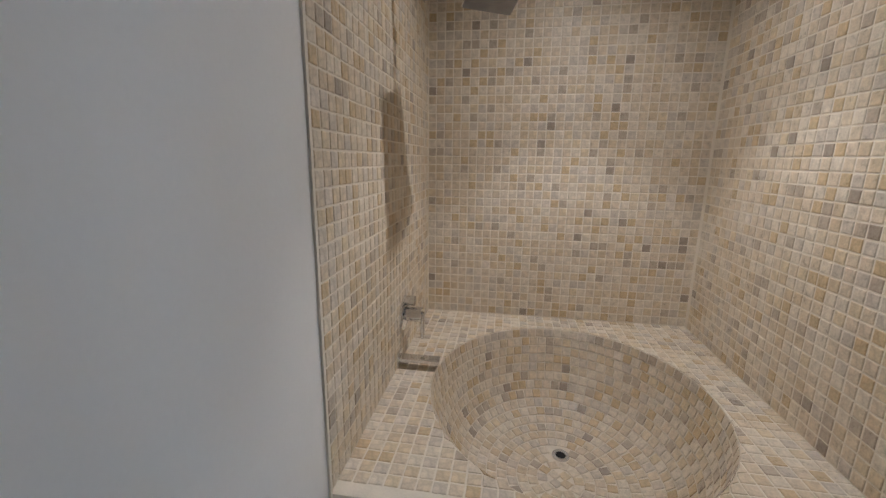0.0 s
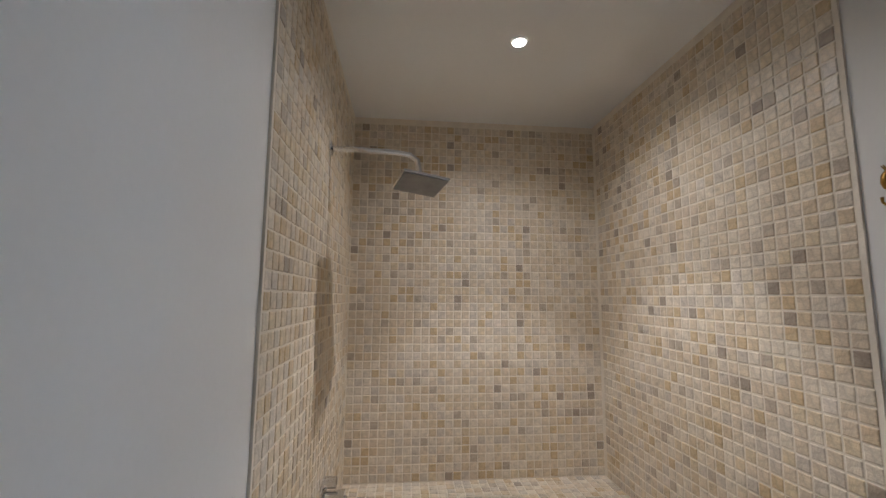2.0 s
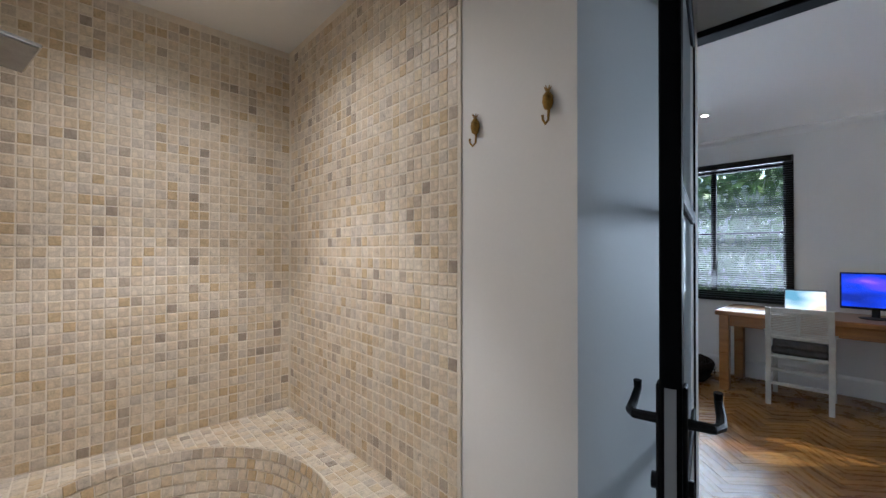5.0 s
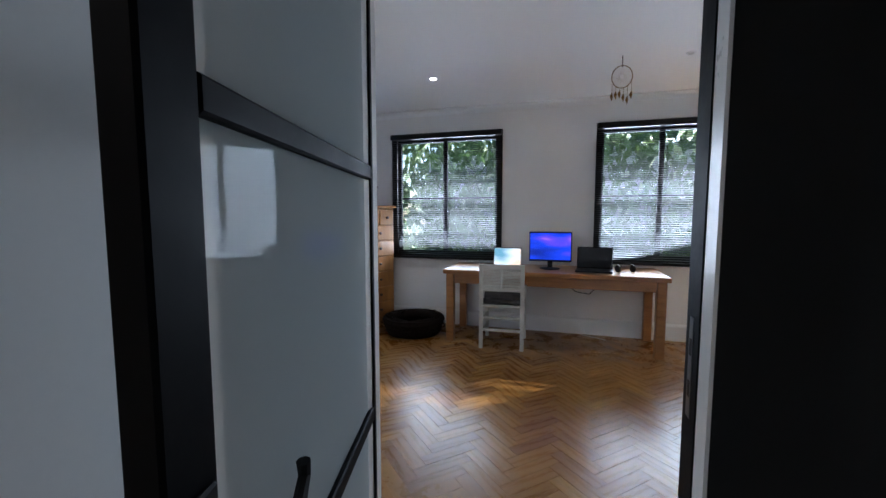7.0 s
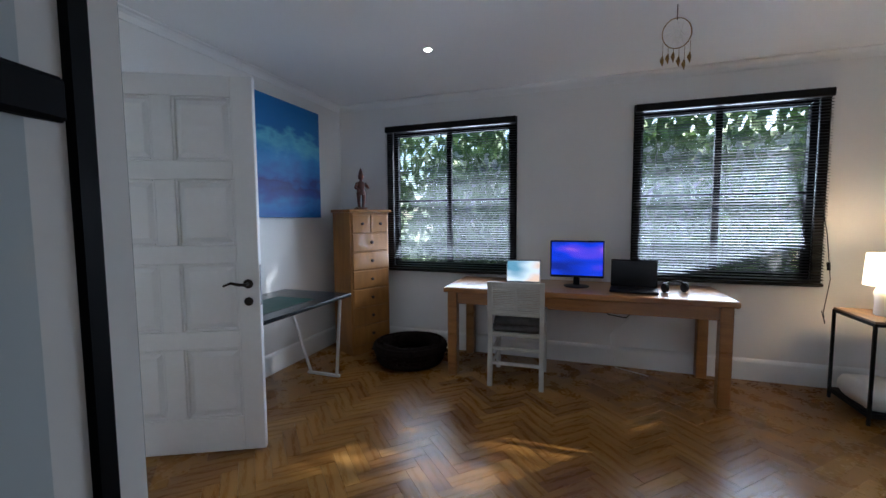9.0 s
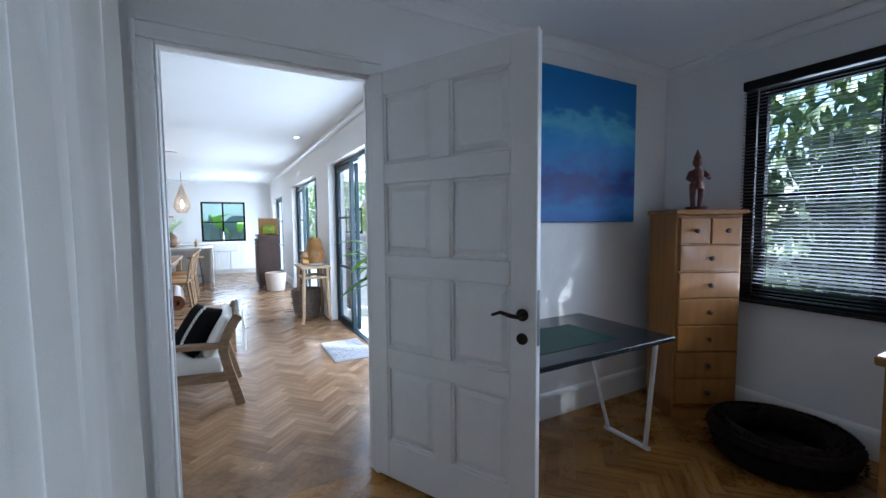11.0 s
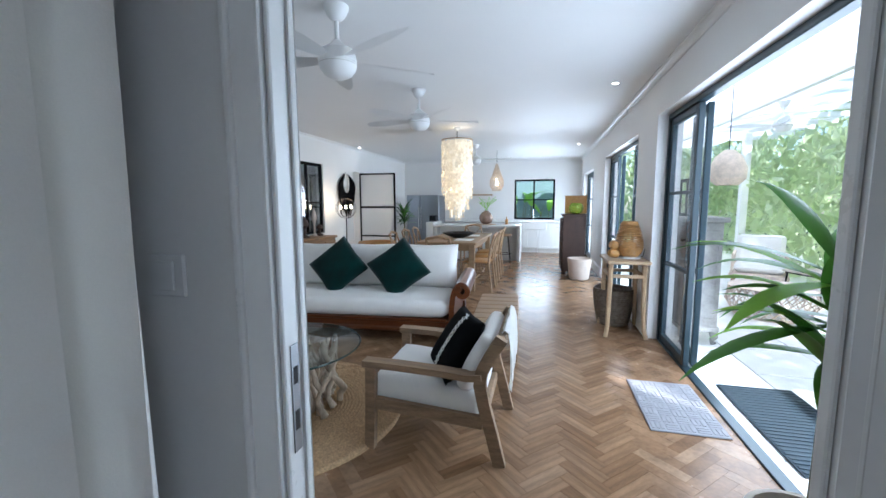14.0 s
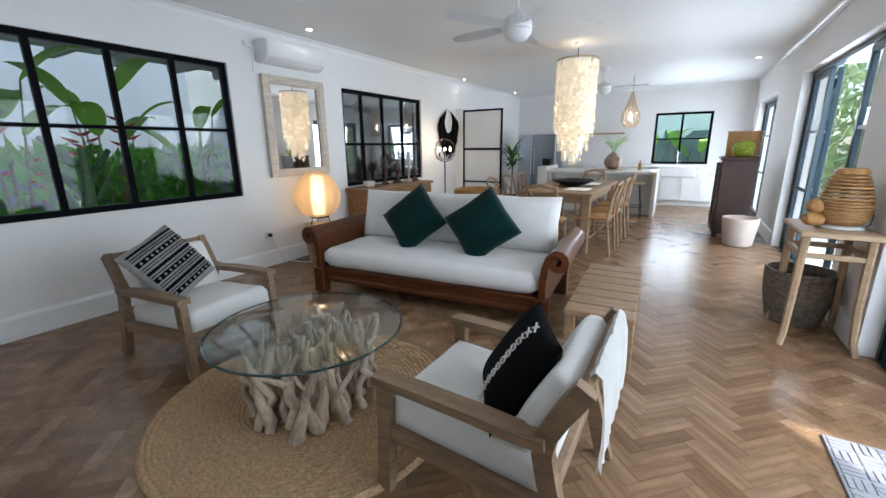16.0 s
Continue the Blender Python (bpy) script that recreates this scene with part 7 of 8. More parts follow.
M["rattan_pale"] = mat("pale_pink_rattan", (0.64, 0.53, 0.43), 0.6, vary=0.2, scale=20)
rattan_pendant(0.79, 11.75, 1.62, 0.16, 0.62)
rattan_pendant(-0.15, 11.75, 1.62, 0.16, 0.62)
tagged(part("wall_shelf", boxm(-0.55, 0.45, 13.68, KY - 0.001, 1.55, 1.585, 0.003), M["palewood"]), "pale wooden floating shelf on the kitchen wall", "shelf")
ts = thing("toaster", "small black toaster on the island end", "toaster", -0.72, 11.7, 0.90)
part("case", boxm(-0.08, 0.08, -0.13, 0.13, 0.01, 0.15, 0.02, seg=2), M["black"], ts)
part("slot", boxm(-0.02, 0.02, -0.10, 0.10, 0.1495, 0.152), M["steel"], ts)
bt = thing("bottle", "amber soap bottle on the island", "bottle", 1.02, 11.9, 0.835)
part("body", lathem([(0.03, 0), (0.035, 0.01), (0.035, 0.11), (0.012, 0.14), (0.012, 0.18)], 16), M["rattan"], bt, smooth=True)


def tub_chair():
    t = thing("armchair", "low rattan tub chair with cream cushions", "chair", -1.05, 9.0, 0, 20)
    part("shell", lathem([(0.28, 0.08), (0.33, 0.3), (0.36, 0.62), (0.34, 0.66), (0.31, 0.62), (0.28, 0.36)], 30, close=False), M["rattan"], t, smooth=True)
    part("seat_cushion", lathem([(0.001, 0.42), (0.24, 0.42), (0.28, 0.38), (0.27, 0.32)], 28), M["linen"], t, smooth=True)
    for k in range(4):
        a = k * math.pi / 2 + 0.8
        part("leg", tubem([(0.22 * math.cos(a), 0.22 * math.sin(a), 0), (0.25 * math.cos(a), 0.25 * math.sin(a), 0.32)], 0.018, 6), M["palewood"], t)


tub_chair()

# ---- terrace, garden and rooms beyond ----
def foliage(name, x0, x1, y0, y1, z0, z1, n, size, label, seed=0, material=None, slim=0.4):
    """A thicket of many small bent leaves."""
    rnd = np.random.RandomState(seed)
    verts, faces = [], []
    for k in range(n):
        c = Vector((rnd.uniform(x0, x1), rnd.uniform(y0, y1), z0 + (z1 - z0) * rnd.uniform(0, 1) ** 0.8))
        gap = noise.noise(Vector((c.x * 0.9, c.y * 0.9, c.z * 0.9)) + Vector((seed, 0, 0)))
        if gap < -0.16:
            continue
        m = Euler((rnd.uniform(0, 6.3), rnd.uniform(0, 6.3), rnd.uniform(0, 6.3))).to_matrix()
        s = size * rnd.uniform(0.6, 1.5)
        i = len(verts)
        for p in ((-1, 0, 0), (0, -slim, 0.15), (0, slim, 0.15), (1, 0, -0.1)):
            verts.append(c + m @ (Vector(p) * s))
        faces += [(i, i + 1, i + 2), (i + 1, i + 3, i + 2)]
    me = bpy.data.meshes.new(name)
    me.from_pydata(verts, [], faces)
    me.materials.append(material or M["hedge"])
    return tagged(new(name, me), label, "foliage", kind="stuff")


gr = part("ground", boxm(-60, 60, -60, 60, -0.30, -0.16), M["ground"])
tagged(gr, "garden lawn and earth around the house", "ground", kind="structure")
ter = part("terrace_base", boxm(RX + 0.02, 8.2, 1.5, 15.0, -0.158, -0.022), M["grout"])
tagged(ter, "pale bed of the terrace paving", "terrace", kind="structure")
me_ = None
for i in range(9):
    for j in range(22):
        x, y = RX + 0.34 + i * 0.605, 1.85 + j * 0.605
        if me_ is None:
            ob = part("paving_slab", boxm(-0.298, 0.298, -0.298, 0.298, -0.025, 0, 0.004), M["terrace"], ter)
            me_ = ob.data
        else:
            ob = new("paving_slab", me_)
            ob.parent = ter
        ob.matrix_basis = pose(x, y, -0.005 - 0.002 * ((i * 7 + j * 3) % 3) / 2)
# Far end is added length that keeps the sun out of the kitchen.
slab("terrace_roof", RX + 0.22, 6.0, 2.6, 14.2, 2.75, 2.79, M["roof_sheet"], "white terrace roof made translucent to brighten the terrace", "roof")
for y in (2.8, 8.0, 12.0):
    tagged(part("terrace_post", boxm(5.85, 5.99, y - 0.07, y + 0.07, -0.03, 2.76, 0.01), M["trim"]), "white terrace roof post", "post", kind="structure")
for k in range(17):
    tagged(part("roof_joist", boxm(6.02, 7.0, 2.75 + k * 0.65, 2.80 + k * 0.65, 2.76, 2.85), M["trim"]), "white painted pergola joist", "joist", kind="structure")
copy_thing(bpy.data.objects["ceiling_fan"], pose(5.1, 9.05, 2.75, 0, 0, 30))
dm = thing("door_mat", "dark blue-grey ribbed mat outside the garden doors", "mat", 3.35, 4.95, 0.0)
part("base", boxm(-0.24, 0.24, -0.52, 0.52, 0, 0.01, 0.003), M["mat_dark"], dm)
for k in range(26):
    part("rib", boxm(-0.23, 0.23, -0.505 + k * 0.04, -0.485 + k * 0.04, 0.009, 0.015, 0.002), M["mat_dark"], dm)


def grey_cabinet():
    t = thing("cabinet", "weathered grey wooden cabinet on carved feet outside", "cabinet", 3.31, 6.80, 0)
    part("body", boxm(-0.155, 0.155, -0.36, 0.36, 0.16, 1.16, 0.006), M["grey_old"], t)
    part("top", boxm(-0.19, 0.19, -0.40, 0.40, 1.16, 1.21, 0.01, seg=2), M["grey_old"], t)
    part("plinth", boxm(-0.17, 0.17, -0.375, 0.375, 0.12, 0.17, 0.006), M["grey_old"], t)
    for sx in (-0.13, 0.13):
        for sy in (-0.33, 0.33):
            part("foot", tubem([(sx, sy, 0.13), (sx * 1.08, sy * 1.06, 0.07), (sx, sy, 0.02), (sx * 1.1, sy * 1.06, 0)], [0.04, 0.035, 0.02, 0.03], 8), M["grey_old"], t, smooth=True)
    part("door_panel", boxm(-0.12, 0.12, -0.372, -0.359, 0.25, 1.08, 0.008), M["grey_old"], t)
    part("lantern_base", boxm(-0.1, 0.1, -0.1, 0.1, 1.21, 1.24), M["black"], t)
    for sx in (-0.09, 0.09):
        for sy in (-0.09, 0.09):
            part("lantern_bar", boxm(sx - 0.008, sx + 0.008, sy - 0.008, sy + 0.008, 1.24, 1.55), M["black"], t)
    part("lantern_top", boxm(-0.1, 0.1, -0.1, 0.1, 1.55, 1.58), M["black"], t)


grey_cabinet()


def lounge_chair(x, y, r):
    t = thing("lounge_chair", "white-cushioned rattan lounge chair on the terrace", "chair", x, y, 0, r, "terrace lounge chairs")
    part("frame", boxm(-0.36, 0.36, -0.36, 0.36, 0.20, 0.28, 0.02), M["rattan_pale"], t)
    for sx in (-0.32, 0.32):
        for sy in (-0.32, 0.32):
            part("leg", tubem([(sx, sy, 0), (sx * 0.95, sy * 0.95, 0.22)], 0.02, 6), M["palewood"], t)
        part("armrest", tubem([(sx, -0.34, 0.28), (sx, -0.3, 0.55), (sx, 0.3, 0.55), (sx, 0.34, 0.28)], 0.02, 6), M["rattan_pale"], t)
    part("seat_cushion", move(pad(0.62, 0.64, 0.13, 0.05, 10), pose(0, 0, 0.345)), M["linen"], t, smooth=True)
    part("back_cushion", move(pad(0.62, 0.46, 0.13, 0.05, 10), pose(0, 0.30, 0.60, 70, 0, 0)), M["linen"], t, smooth=True)


lounge_chair(5.1, 9.35, -25)
lounge_chair(6.05, 8.2, -75)


def terrace_table(x, y):
    t = thing("coffee_table", "low slatted terrace table on thin dark legs", "table", x, y, 0, 20)
    for k in range(6):
        part("slat", boxm(-0.42, 0.42, -0.27 + k * 0.092, -0.19 + k * 0.092, 0.37, 0.395, 0.004), M["lime"], t)
    for sx in (-0.36, 0.36):
        part("cross_bar", boxm(sx - 0.015, sx + 0.015, -0.26, 0.26, 0.345, 0.37), M["black"], t)
        for sy in (-0.24, 0.24):
            part("leg", tubem([(sx, sy, 0.36), (sx * 1.08, sy * 1.08, 0)], 0.011, 6), M["black"], t)


terrace_table(5.65, 8.75)
tagged(part("roof_beam", boxm(4.68, 4.76, 2.6, 14.2, 2.63, 2.749, 0.006), M["trim"]), "white painted terrace roof beam", "beam", kind="structure")
pf = thing("ottoman", "low round ottoman of open rattan lattice on the terrace", "ottoman", 4.5, 7.72, 0)
part("seat", lathem([(0.001, 0.33), (0.40, 0.33), (0.43, 0.345), (0.40, 0.365), (0.001, 0.375)], 32, close=False), M["rattan_pale"], pf, smooth=True)
bm = bmesh.new()
for k in range(28):
    for s_ in (-1, 1):
        a0, a1 = 2 * math.pi * k / 28, 2 * math.pi * (k + 3 * s_) / 28
        am = (a0 + a1) / 2
        tube(bm, [(0.36 * math.cos(a0), 0.36 * math.sin(a0), 0.01), (0.45 * math.cos(am), 0.45 * math.sin(am), 0.17), (0.42 * math.cos(a1), 0.42 * math.sin(a1), 0.34)], 0.007, 4)
part("woven_wall", bm, M["rattan_pale"], pf)
part("foot_ring", tubem([(0.36 * math.cos(2 * math.pi * k / 28), 0.36 * math.sin(2 * math.pi * k / 28), 0.014) for k in range(29)], 0.014, 6), M["rattan_pale"], pf)
rp = thing("pendant_lamp", "round woven rattan pendant over the terrace", "lamp", 4.0, 7.85, -0.33)
part("cord", tubem([(0, 0, 3.08), (0, 0, 2.3)], 0.005, 5), M["black"], rp)
part("woven_shade", lathem([(0.05, 2.3), (0.14, 2.22), (0.2, 2.08), (0.19, 1.95), (0.12, 1.88)], 24, close=False), M["rattan_pale"], rp, smooth=True)
M["side_foliage"] = mat("lush_shade_leaves", (0.06, 0.2, 0.03), 0.5, vary=0.5, scale=6, bump=0.2, ramp=[(0.02, 0.10, 0.012), (0.06, 0.24, 0.025), (0.14, 0.40, 0.05)], island=True, spec=0.25)
let_light_through(M["side_foliage"], (0.20, 0.48, 0.06), 0.4)
# Hedge colour holds painted sunlight; its extra height hides the blue sky.
foliage("garden_hedge", 7.4, 10.5, -5, 21, -0.2, 5.4, 17000, 0.15, "dense green garden hedge with leaves lightened as if sunlit", 1)
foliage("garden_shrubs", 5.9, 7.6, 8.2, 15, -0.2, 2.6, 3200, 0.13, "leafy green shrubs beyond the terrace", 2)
foliage("end_shrubs", 3.2, 7.6, 14.6, 17.0, -0.2, 3.6, 4200, 0.14, "shrubs at the end of the terrace, lightened as if sunlit", 12)
# Same kind of leaves in the darkened copy, toned down as if shaded.
foliage("window_shrubs", 6.2, 8.0, -5.5, 4.5, -0.2, 3.25, 9000, 0.12, "leafy shrubs outside the bedroom windows, darkened as if shaded", 3, M["shade_toned_foliage"])
# Added wall, not a known one: keeps bright sky out of the bedroom windows.
tagged(part("garden_wall", boxm(8.2, 8.4, -14, 3.0, -0.2, 2.6), M["plaster_grey"]), "added wall that blocks the bright horizon behind the shrubs", "wall", kind="structure")
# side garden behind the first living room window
tagged(part("side_garden_wall", boxm(-5.2, -5.05, 1.0, 6.9, -0.2, 3.2), M["plaster_dimmed"]), "pale garden wall behind the window, darkened as if shaded", "wall", kind="structure")
foliage("side_garden_shrubs", -4.95, -2.9, 1.6, 6.8, -0.2, 1.35, 8000, 0.08, "lush green plants in the side garden", 4, M["side_foliage"])
foliage("side_garden_flowers", -4.6, -3.2, 4.6, 6.8, 0.4, 1.3, 90, 0.04, "small red flowers among the plants", 5, M["redflower"])
slab("side_eave", -3.7, -2.36, 1.0, 6.9, 2.30, 2.40, M["grey_old"], "grey boarded eave outside the window", "roof")
for k in range(7):
    tagged(part("eave_rafter", boxm(-3.69, -2.38, 3.2 + k * 0.55, 3.26 + k * 0.55, 2.20, 2.30), M["grey_old"]), "grey wooden eave rafter", "rafter", kind="structure")


def tall_plant(x, y, n, h, label, seed, length=0.6, width=0.09, red=False):
    t = thing("garden_plant", label, "plant", x, y, -0.16)
    rnd = random.Random(seed)
    for k in range(n):
        a = k * 2.4 + rnd.uniform(-0.4, 0.4)
        top = Vector((0.25 * math.cos(a), 0.25 * math.sin(a), h * rnd.uniform(0.75, 1.0)))
        st = part("stalk", tubem([(0.05 * math.cos(a), 0.05 * math.sin(a), 0), top * 0.6, top], [0.014, 0.012, 0.008], 6), M["stem"], t)
        bm = bmesh.new()
        prev = None
        p, d = top.copy(), Vector((math.cos(a) * 0.6, math.sin(a) * 0.6, 0.8)).normalized()
        side = Vector((-math.sin(a), math.cos(a), 0))
        for i in range(10):
            f = i / 9
            w = width * max(0.04, math.sin(min(1, f * 1.05 + 0.03) * math.pi) ** 0.6)
            row = [bm.verts.new(p - side * w), bm.verts.new(p + Vector((0, 0, -0.15 * w))), bm.verts.new(p + side * w)]
            if prev:
                bm.faces.new((prev[0], prev[1], row[1], row[0]))
                bm.faces.new((prev[1], prev[2], row[2], row[1]))
            prev = row
            p = p + d * length / 9
            d = (d + Vector((0, 0, -0.22 * (0.4 + f)))).normalized()
        part("leaf", bm, M["leaf_light"], t, smooth=True, angle=80)
        if red and k % 2 == 0:
            bm = bmesh.new()
            for q in range(5):
                z = top.z * 0.75 + q * 0.06
                s = 1 if q % 2 else -1
                tube(bm, [(top.x, top.y, z), (top.x + s * 0.04, top.y + s * 0.05, z + 0.015), (top.x + s * 0.09, top.y + s * 0.10, z + 0.05)], [0.008, 0.016, 0.002], 5)
            part("bract", bm, M["redflower"], t, "red heliconia bracts")
    return t


tall_plant(-3.05, 4.2, 7, 2.15, "tall heliconia with red bracts outside the window", 1, 0.65, 0.11, True)
tall_plant(-3.2, 5.0, 6, 2.05, "tall broad-leaved plant outside the window", 2, 0.6, 0.11, True)
tall_plant(-3.0, 5.75, 4, 1.9, "broad-leaved heliconia near the window", 3, 0.5, 0.08)
cac = thing("cactus", "dark branching cactus outside the window", "plant", -2.72, 4.62, -0.16)
part("pad", tubem([(0, 0, 0), (0, 0, 0.9), (0.03, 0.02, 1.5)], [0.05, 0.05, 0.035], 9), M["leaf_dark"], cac, smooth=True)
for k in range(6):
    z, s = 0.8 + k * 0.11, (-1) ** k
    part("branch", tubem([(0, 0, z), (0, s * 0.09, z + 0.06), (0, s * (0.14 + 0.02 * k), z + 0.24)], [0.03, 0.036, 0.02], 8), M["leaf_dark"], cac, smooth=True)
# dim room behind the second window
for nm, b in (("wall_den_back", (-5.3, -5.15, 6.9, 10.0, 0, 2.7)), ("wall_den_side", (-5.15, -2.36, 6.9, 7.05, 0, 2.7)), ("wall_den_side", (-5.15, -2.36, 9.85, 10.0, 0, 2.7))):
    tagged(part(nm, boxm(*b), M["plaster_dim_room"]), "wall of the room behind the window, darkened to look dim", "wall", kind="structure")
slab("floor_den", -5.15, -2.36, 7.05, 9.85, -0.1, 0.0, M["oak"], "wooden floor of the dim room", "floor")
slab("ceiling_den", -5.3, -2.36, 6.9, 10.0, 2.6, 2.7, M["ceiling"], "white ceiling of the dim room", "ceiling")
# passage beyond the open frosted door
for nm, b in (("wall_passage_back", (-4.3, -4.15, 10.0, 12.0, 0, 2.7)), ("wall_passage_side", (-4.15, -2.36, 11.85, 12.0, 0, 2.7))):
    tagged(part(nm, boxm(*b), M["wall"]), "white wall of the passage", "wall", kind="structure")
slab("floor_passage", -4.15, -2.2, 10.0, 11.85, -0.1, -0.004, M["stone"], "pale passage floor", "floor")
slab("ceiling_passage", -4.3, -2.36, 10.0, 12.0, 2.6, 2.7, M["ceiling"], "white passage ceiling", "ceiling")
# Added fill lamp, unseen: brightens the passage, which has no window.
sky_panel("passage_sky", -3.2, 10.3, 1.6, 0, 1, 1.2, 1.4, 14)
# planted wall behind the kitchen window
tagged(part("kitchen_garden_wall", boxm(-1.5, 3.0, 15.4, 15.55, -0.2, 3.0), M["plaster_teal"]), "grey-green rendered wall behind the kitchen window", "wall", kind="structure")
tall_plant(1.15, 14.75, 5, 1.6, "banana-like plant outside the kitchen window", 6, 0.7, 0.11)
tall_plant(2.0, 14.75, 6, 1.5, "banana-like plant outside the kitchen window", 7, 0.75, 0.10)
tall_plant(1.6, 15.0, 3, 1.6, "broad-leaved plant outside the kitchen window", 9, 0.8, 0.12)

# ---- parquet blocks and mosaic tiles ----
def clip_poly(poly, x0, x1, y0, y1):
    for axis, lim, sign in ((0, x0, 1), (0, x1, -1), (1, y0, 1), (1, y1, -1)):
        out = []
        for a, b in zip(poly, poly[1:] + poly[:1]):
            da, db = sign * (a[axis] - lim), sign * (b[axis] - lim)
            if da >= 0:
                out.append(a)
            if da * db < 0:
                u = da / (da - db)
                out.append((a[0] + (b[0] - a[0]) * u, a[1] + (b[1] - a[1]) * u))
        poly = out
        if len(poly) < 3:
            return []
    return poly


def prism(verts, faces, poly, z0, z1, inset=0.0004):
    n = len(poly)
    i = len(verts)
    cx, cy = sum(p[0] for p in poly) / n, sum(p[1] for p in poly) / n
    verts += [(p[0], p[1], z0) for p in poly]
    verts += [(p[0] + math.copysign(min(inset, abs(cx - p[0])), cx - p[0]), p[1] + math.copysign(min(inset, abs(cy - p[1])), cy - p[1]), z1) for p in poly]
    faces.append(tuple(range(i + n, i + 2 * n)))
    for k in range(n):
        faces.append((i + k, i + (k + 1) % n, i + n + (k + 1) % n, i + n + k))


def herringbone(floor, rooms, turn, near, piece_mat, rest_mat, L=0.32, W=0.08, gap=0.0003):
    """Blocks over the rooms (x0, x1, y0, y1); those inside near are pieces of their own."""
    c, s = math.cos(radians(turn)), math.sin(radians(turn))
    half = (L / 2 - gap, W / 2 - gap)
    verts, faces = [], []
    v2, f2 = [], []
    prism(v2, f2, [(-half[0], -half[1]), (half[0], -half[1]), (half[0], half[1]), (-half[0], half[1])], -0.012, 0.0)
    me = bpy.data.meshes.new("parquet_block")
    me.from_pydata(v2, [], f2)
    me.materials.append(piece_mat)
    made = 0
    rnd = random.Random(7)
    for m in range(-46, 47):
        for j in range(-195, 196):
            for kind in (0, 1):
                u, v = (j * W + L / 2 + 2 * L * m, j * W + W / 2) if kind == 0 else (j * W + L + W / 2 + 2 * L * m, j * W + W - L / 2)
                x, y = u * c - v * s + 1.0, u * s + v * c + 5.0
                a = turn + (0 if kind == 0 else 90)
                for r in rooms:
                    if not (r[0] - 0.2 < x < r[1] + 0.2 and r[2] - 0.2 < y < r[3] + 0.2):
                        continue
                    if near[0] < x < near[1] and near[2] < y < near[3] and made < 300:
                        ob = new("parquet_block", me)
                        ob.parent = floor
                        ob.matrix_basis = pose(x, y, rnd.uniform(-0.0005, 0.0004), 0, 0, a + (180 if rnd.random() < 0.5 else 0))
                        made += 1
                        continue
                    ca, sa = math.cos(radians(a)), math.sin(radians(a))
                    poly = [(x + p * ca - q * sa, y + p * sa + q * ca) for p, q in ((-half[0], -half[1]), (half[0], -half[1]), (half[0], half[1]), (-half[0], half[1]))]
                    poly = clip_poly(poly, *r)
                    if poly:
                        prism(verts, faces, poly, -0.012, rnd.uniform(-0.0005, 0.0004))
    me2 = bpy.data.meshes.new("parquet")
    me2.from_pydata(verts, [], faces)
    me2.materials.append(rest_mat)
    ob = new("parquet", me2)
    ob.parent = floor
    tagged(ob, kind="stuff")


herringbone(bpy.data.objects["floor_living_base"], [(LX, RX + 0.10, 2.90, KY)], 45, (0.9, 2.4, 3.4, 6.6), M["oak"], M["oak_rest"], 0.28, 0.07)
herringbone(bpy.data.objects["floor_bed_base"], [(1.17, BX, -3.6, 2.90), (0.45, 1.17, 0.9, 2.87)], -45, (1.9, 3.9, -0.7, 2.2), M["bedoak"], M["bedoak_rest"])
tagged(part("threshold", boxm(RX + 0.10, RX + 0.22, 3.75, 6.49, -0.02, 0.001), M["terrace"]), "pale stone door threshold", "threshold", kind="structure")
tagged(part("threshold", boxm(RX + 0.10, RX + 0.22, 7.27, 9.78, -0.02, 0.001), M["terrace"]), "pale stone door threshold", "threshold", kind="structure")

PITCH = 1.322 / 32
TILE_V, TILE_F = [], []
h_ = PITCH / 2 - 0.0021
for k_, (q_, z_) in enumerate(((h_, 0.0), (h_ - 0.0004, 0.0012), (h_ - 0.003, 0.0022))):
    TILE_V += [(-q_, -q_ * 0.97, z_), (q_ * 0.98, -q_, z_), (q_, q_ * 0.98, z_), (-q_ * 0.97, q_, z_)]
for k_ in (0, 4):
    TILE_F += [(k_ + i, k_ + (i + 1) % 4, k_ + 4 + (i + 1) % 4, k_ + 4 + i) for i in range(4)]
TILE_F.append((8, 9, 10, 11))
TILE_ME = bpy.data.meshes.new("tile")
TILE_ME.from_pydata(TILE_V, [], TILE_F)
TILE_ME.materials.append(M["tile"])
TILE_RND = random.Random(3)


def lay_tiles(owner, places, pick):
    """Tiles at the given poses; those that pick() chooses, 300 at most, are pieces of their own."""
    verts, faces = [], []
    made = 0
    for m in places:
        m = m @ pose(TILE_RND.uniform(-0.0007, 0.0007), TILE_RND.uniform(-0.0007, 0.0007), TILE_RND.uniform(-0.0006, 0.0008), TILE_RND.uniform(-0.8, 0.8), TILE_RND.uniform(-0.8, 0.8), TILE_RND.uniform(-1.2, 1.2) + 90 * TILE_RND.randrange(4))
        if made < 300 and pick(m.translation):
            ob = new("tile", TILE_ME)
            ob.parent = owner
            ob.matrix_basis = m
            made += 1
            continue
        i = len(verts)
        verts += [m @ Vector(v) for v in TILE_V]
        faces += [tuple(i + q for q in f) for f in TILE_F]
    me = bpy.data.meshes.new("mosaic")
    me.from_pydata(verts, [], faces)
    me.materials.append(M["tile_rest"])
    ob = new("mosaic", me)
    ob.parent = owner
    tagged(ob, kind="stuff")


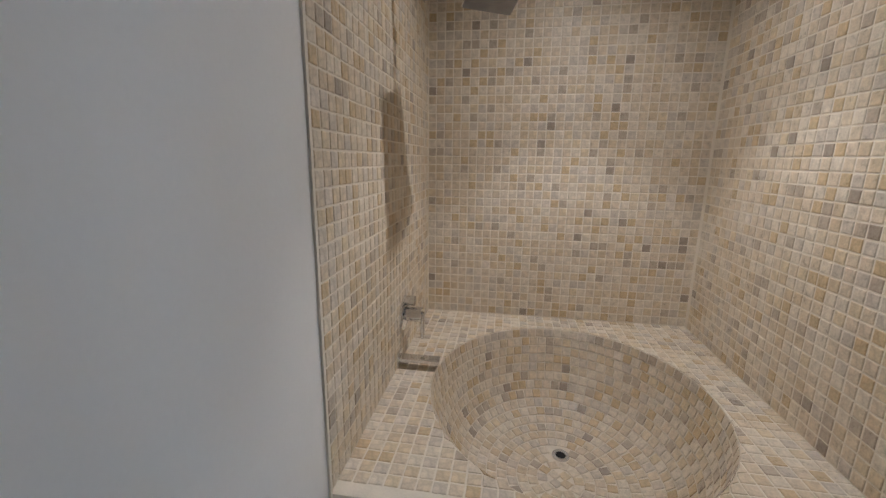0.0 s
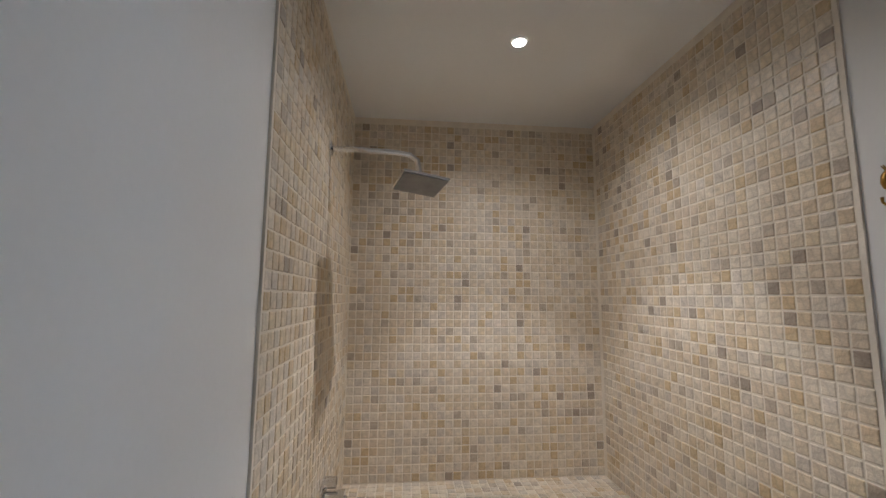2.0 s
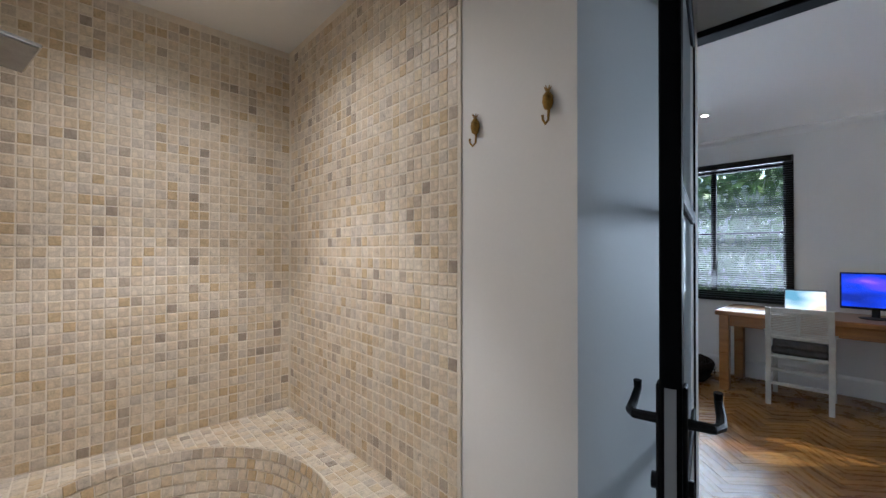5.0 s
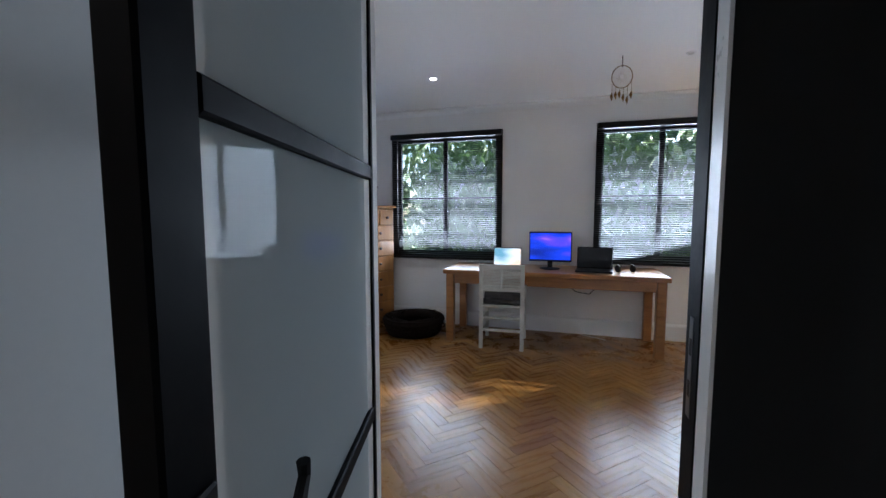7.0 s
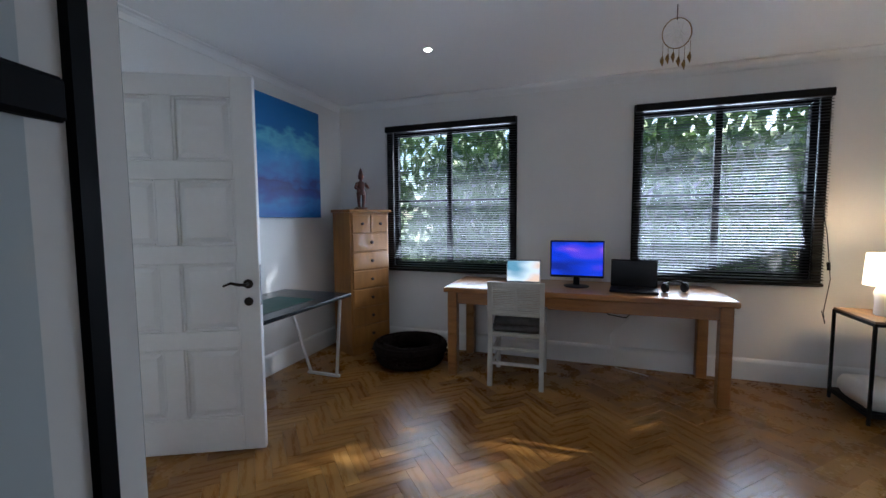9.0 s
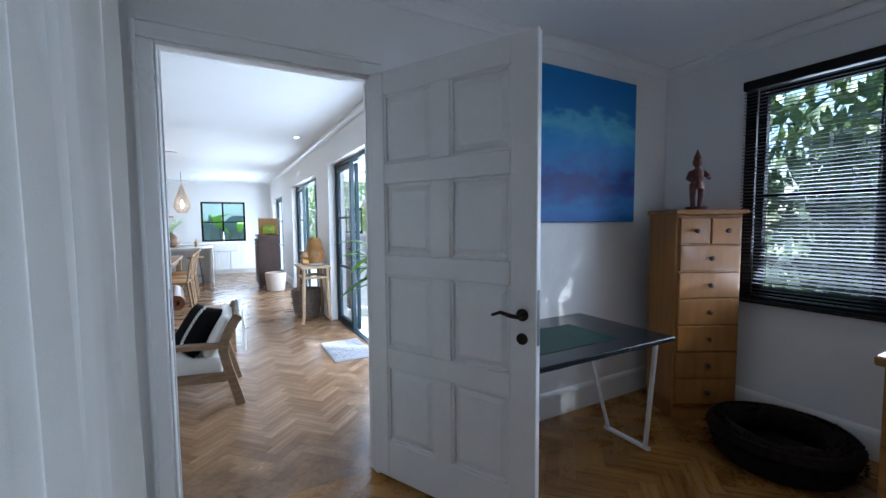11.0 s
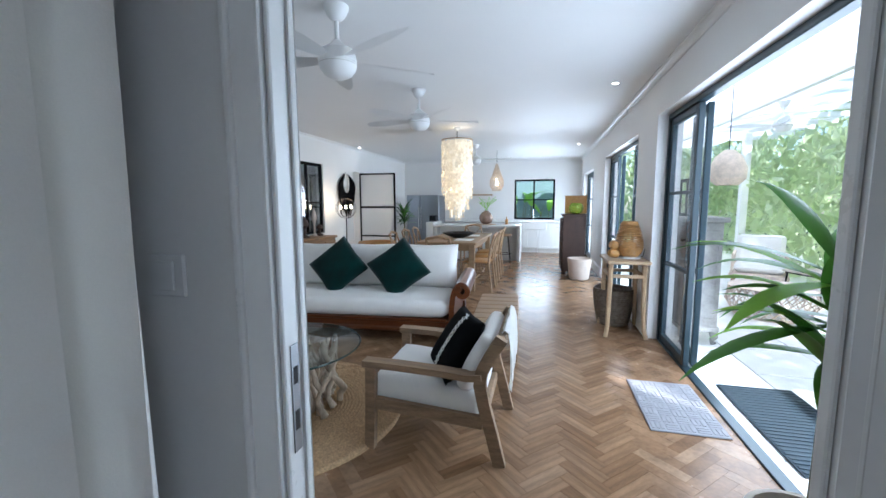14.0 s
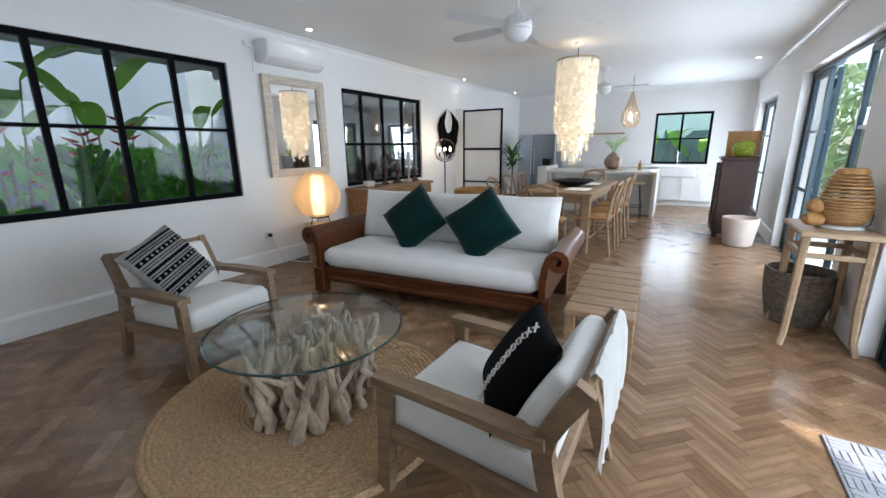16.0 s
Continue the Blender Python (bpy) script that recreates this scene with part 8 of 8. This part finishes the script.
def grid_on(origin, ax, up, nu, nv):
    ax, up = Vector(ax), Vector(up)
    out = ax.cross(up)
    rot = Matrix((ax, up, out)).transposed().to_4x4()
    return [Matrix.Translation(Vector(origin) + ax * (i + 0.5) * PITCH + up * (j + 0.5) * PITCH) @ rot for i in range(nu) for j in range(nv)]


ZT = int((2.361 - DECK) / PITCH)
slabs = (("wall_bath_back", (-1.0, 0.322, 2.4285, 2.432, DECK, 2.361), grid_on((-1.0, 2.4285, DECK + 0.004), (1, 0, 0), (0, 0, 1), 32, ZT), lambda p: -0.6 < p.x < -0.1 and 0.8 < p.z < 2.2),
         ("wall_bath_left", (-1.0, -0.9965, 1.155, 2.4285, 0, 2.361), grid_on((-0.9965, 1.157, DECK + 0.004), (0, 1, 0), (0, 0, 1), 30, ZT), lambda p: p.y < 1.5 and 0.7 < p.z < 2.3),
         ("wall_bath_right", (0.3185, 0.322, 1.155, 2.4285, 0, 2.361), grid_on((0.3185, 1.157 + 30 * PITCH, DECK + 0.004), (0, -1, 0), (0, 0, 1), 30, ZT), lambda p: p.y < 1.5 and 0.7 < p.z < 2.3))
for nm, b, places, pick in slabs:
    owner = bpy.data.objects[nm]
    part("tile_bed", boxm(*b), M["grout"], owner)
    lay_tiles(owner, places, pick)
places = []
for i in range(32):
    for j in range(30):
        x, y = -1.0 + (i + 0.5) * PITCH, 2.4285 - (j + 0.5) * PITCH
        if ((x - CX) / (EA + 0.022)) ** 2 + ((y - CY) / (EB + 0.022)) ** 2 > 1:
            places.append(Matrix.Translation((x, y, DECK + 0.0005)))
lengths, acc = [0.0], 0.0
for (s0, z0), (s1, z1) in zip(TUB, TUB[1:]):
    acc += math.hypot((s1 - s0) * 0.52, z1 - z0)
    lengths.append(acc)
k = 0
while (k + 0.5) * PITCH < acc - 0.02:
    at = (k + 0.5) * PITCH
    q = max(i for i in range(len(TUB) - 1) if lengths[i] <= at)
    f = (at - lengths[q]) / (lengths[q + 1] - lengths[q])
    s = TUB[q][0] + (TUB[q + 1][0] - TUB[q][0]) * f
    z = TUB[q][1] + (TUB[q + 1][1] - TUB[q][1]) * f
    slope = math.atan2(TUB[q][1] - TUB[q + 1][1], (TUB[q][0] - TUB[q + 1][0]) * 0.52)
    n = max(3, int(2 * math.pi * 0.52 * s / PITCH))
    for i in range(n):
        a = 2 * math.pi * (i + 0.5 * (k % 2)) / n
        x, y = CX + EA * s * math.cos(a), CY + EB * s * math.sin(a)
        nrm = Vector((-math.cos(a) * math.sin(slope) / EA * 0.52, -math.sin(a) * math.sin(slope) / EB * 0.52, math.cos(slope))).normalized()
        tan = Vector((-EA * math.sin(a), EB * math.cos(a), 0)).normalized()
        down = nrm.cross(tan)
        if (x + 0.33) ** 2 + (y - 1.86) ** 2 > 0.05 ** 2 or z > 0.2:
            places.append(Matrix.Translation(Vector((x, y, z)) + nrm * 0.0022) @ Matrix((tan, down, nrm)).transposed().to_4x4())
    k += 1
cut_v, cut_f = [], []
for i in range(32):
    for j in range(30):
        x, y = -1.0 + (i + 0.5) * PITCH, 2.4285 - (j + 0.5) * PITCH
        if ((x - CX) / (EA + 0.022)) ** 2 + ((y - CY) / (EB + 0.022)) ** 2 > 1:
            continue
        q = PITCH / 2 - 0.0021
        corners, outside = [], 0
        for a, b in ((-q, -q), (q, -q), (q, q), (-q, q)):
            u, w = x + a - CX, y + b - CY
            r = math.hypot(u / (EA + 0.0005), w / (EB + 0.0005))
            outside += r > 1.012
            corners.append((CX + u / min(r, 1), CY + w / min(r, 1)))
        if outside:
            prism(cut_v, cut_f, corners, DECK, DECK + 0.0024, 0.001)
cut_me = bpy.data.meshes.new("rim_mosaic")
cut_me.from_pydata(cut_v, [], cut_f)
cut_me.materials.append(M["tile_rest"])
cut_ob = new("rim_mosaic", cut_me)
cut_ob.parent = TUB_OB
tagged(cut_ob, kind="stuff")
lay_tiles(TUB_OB, places, lambda p: p.x < -0.35 and p.y < 1.95)
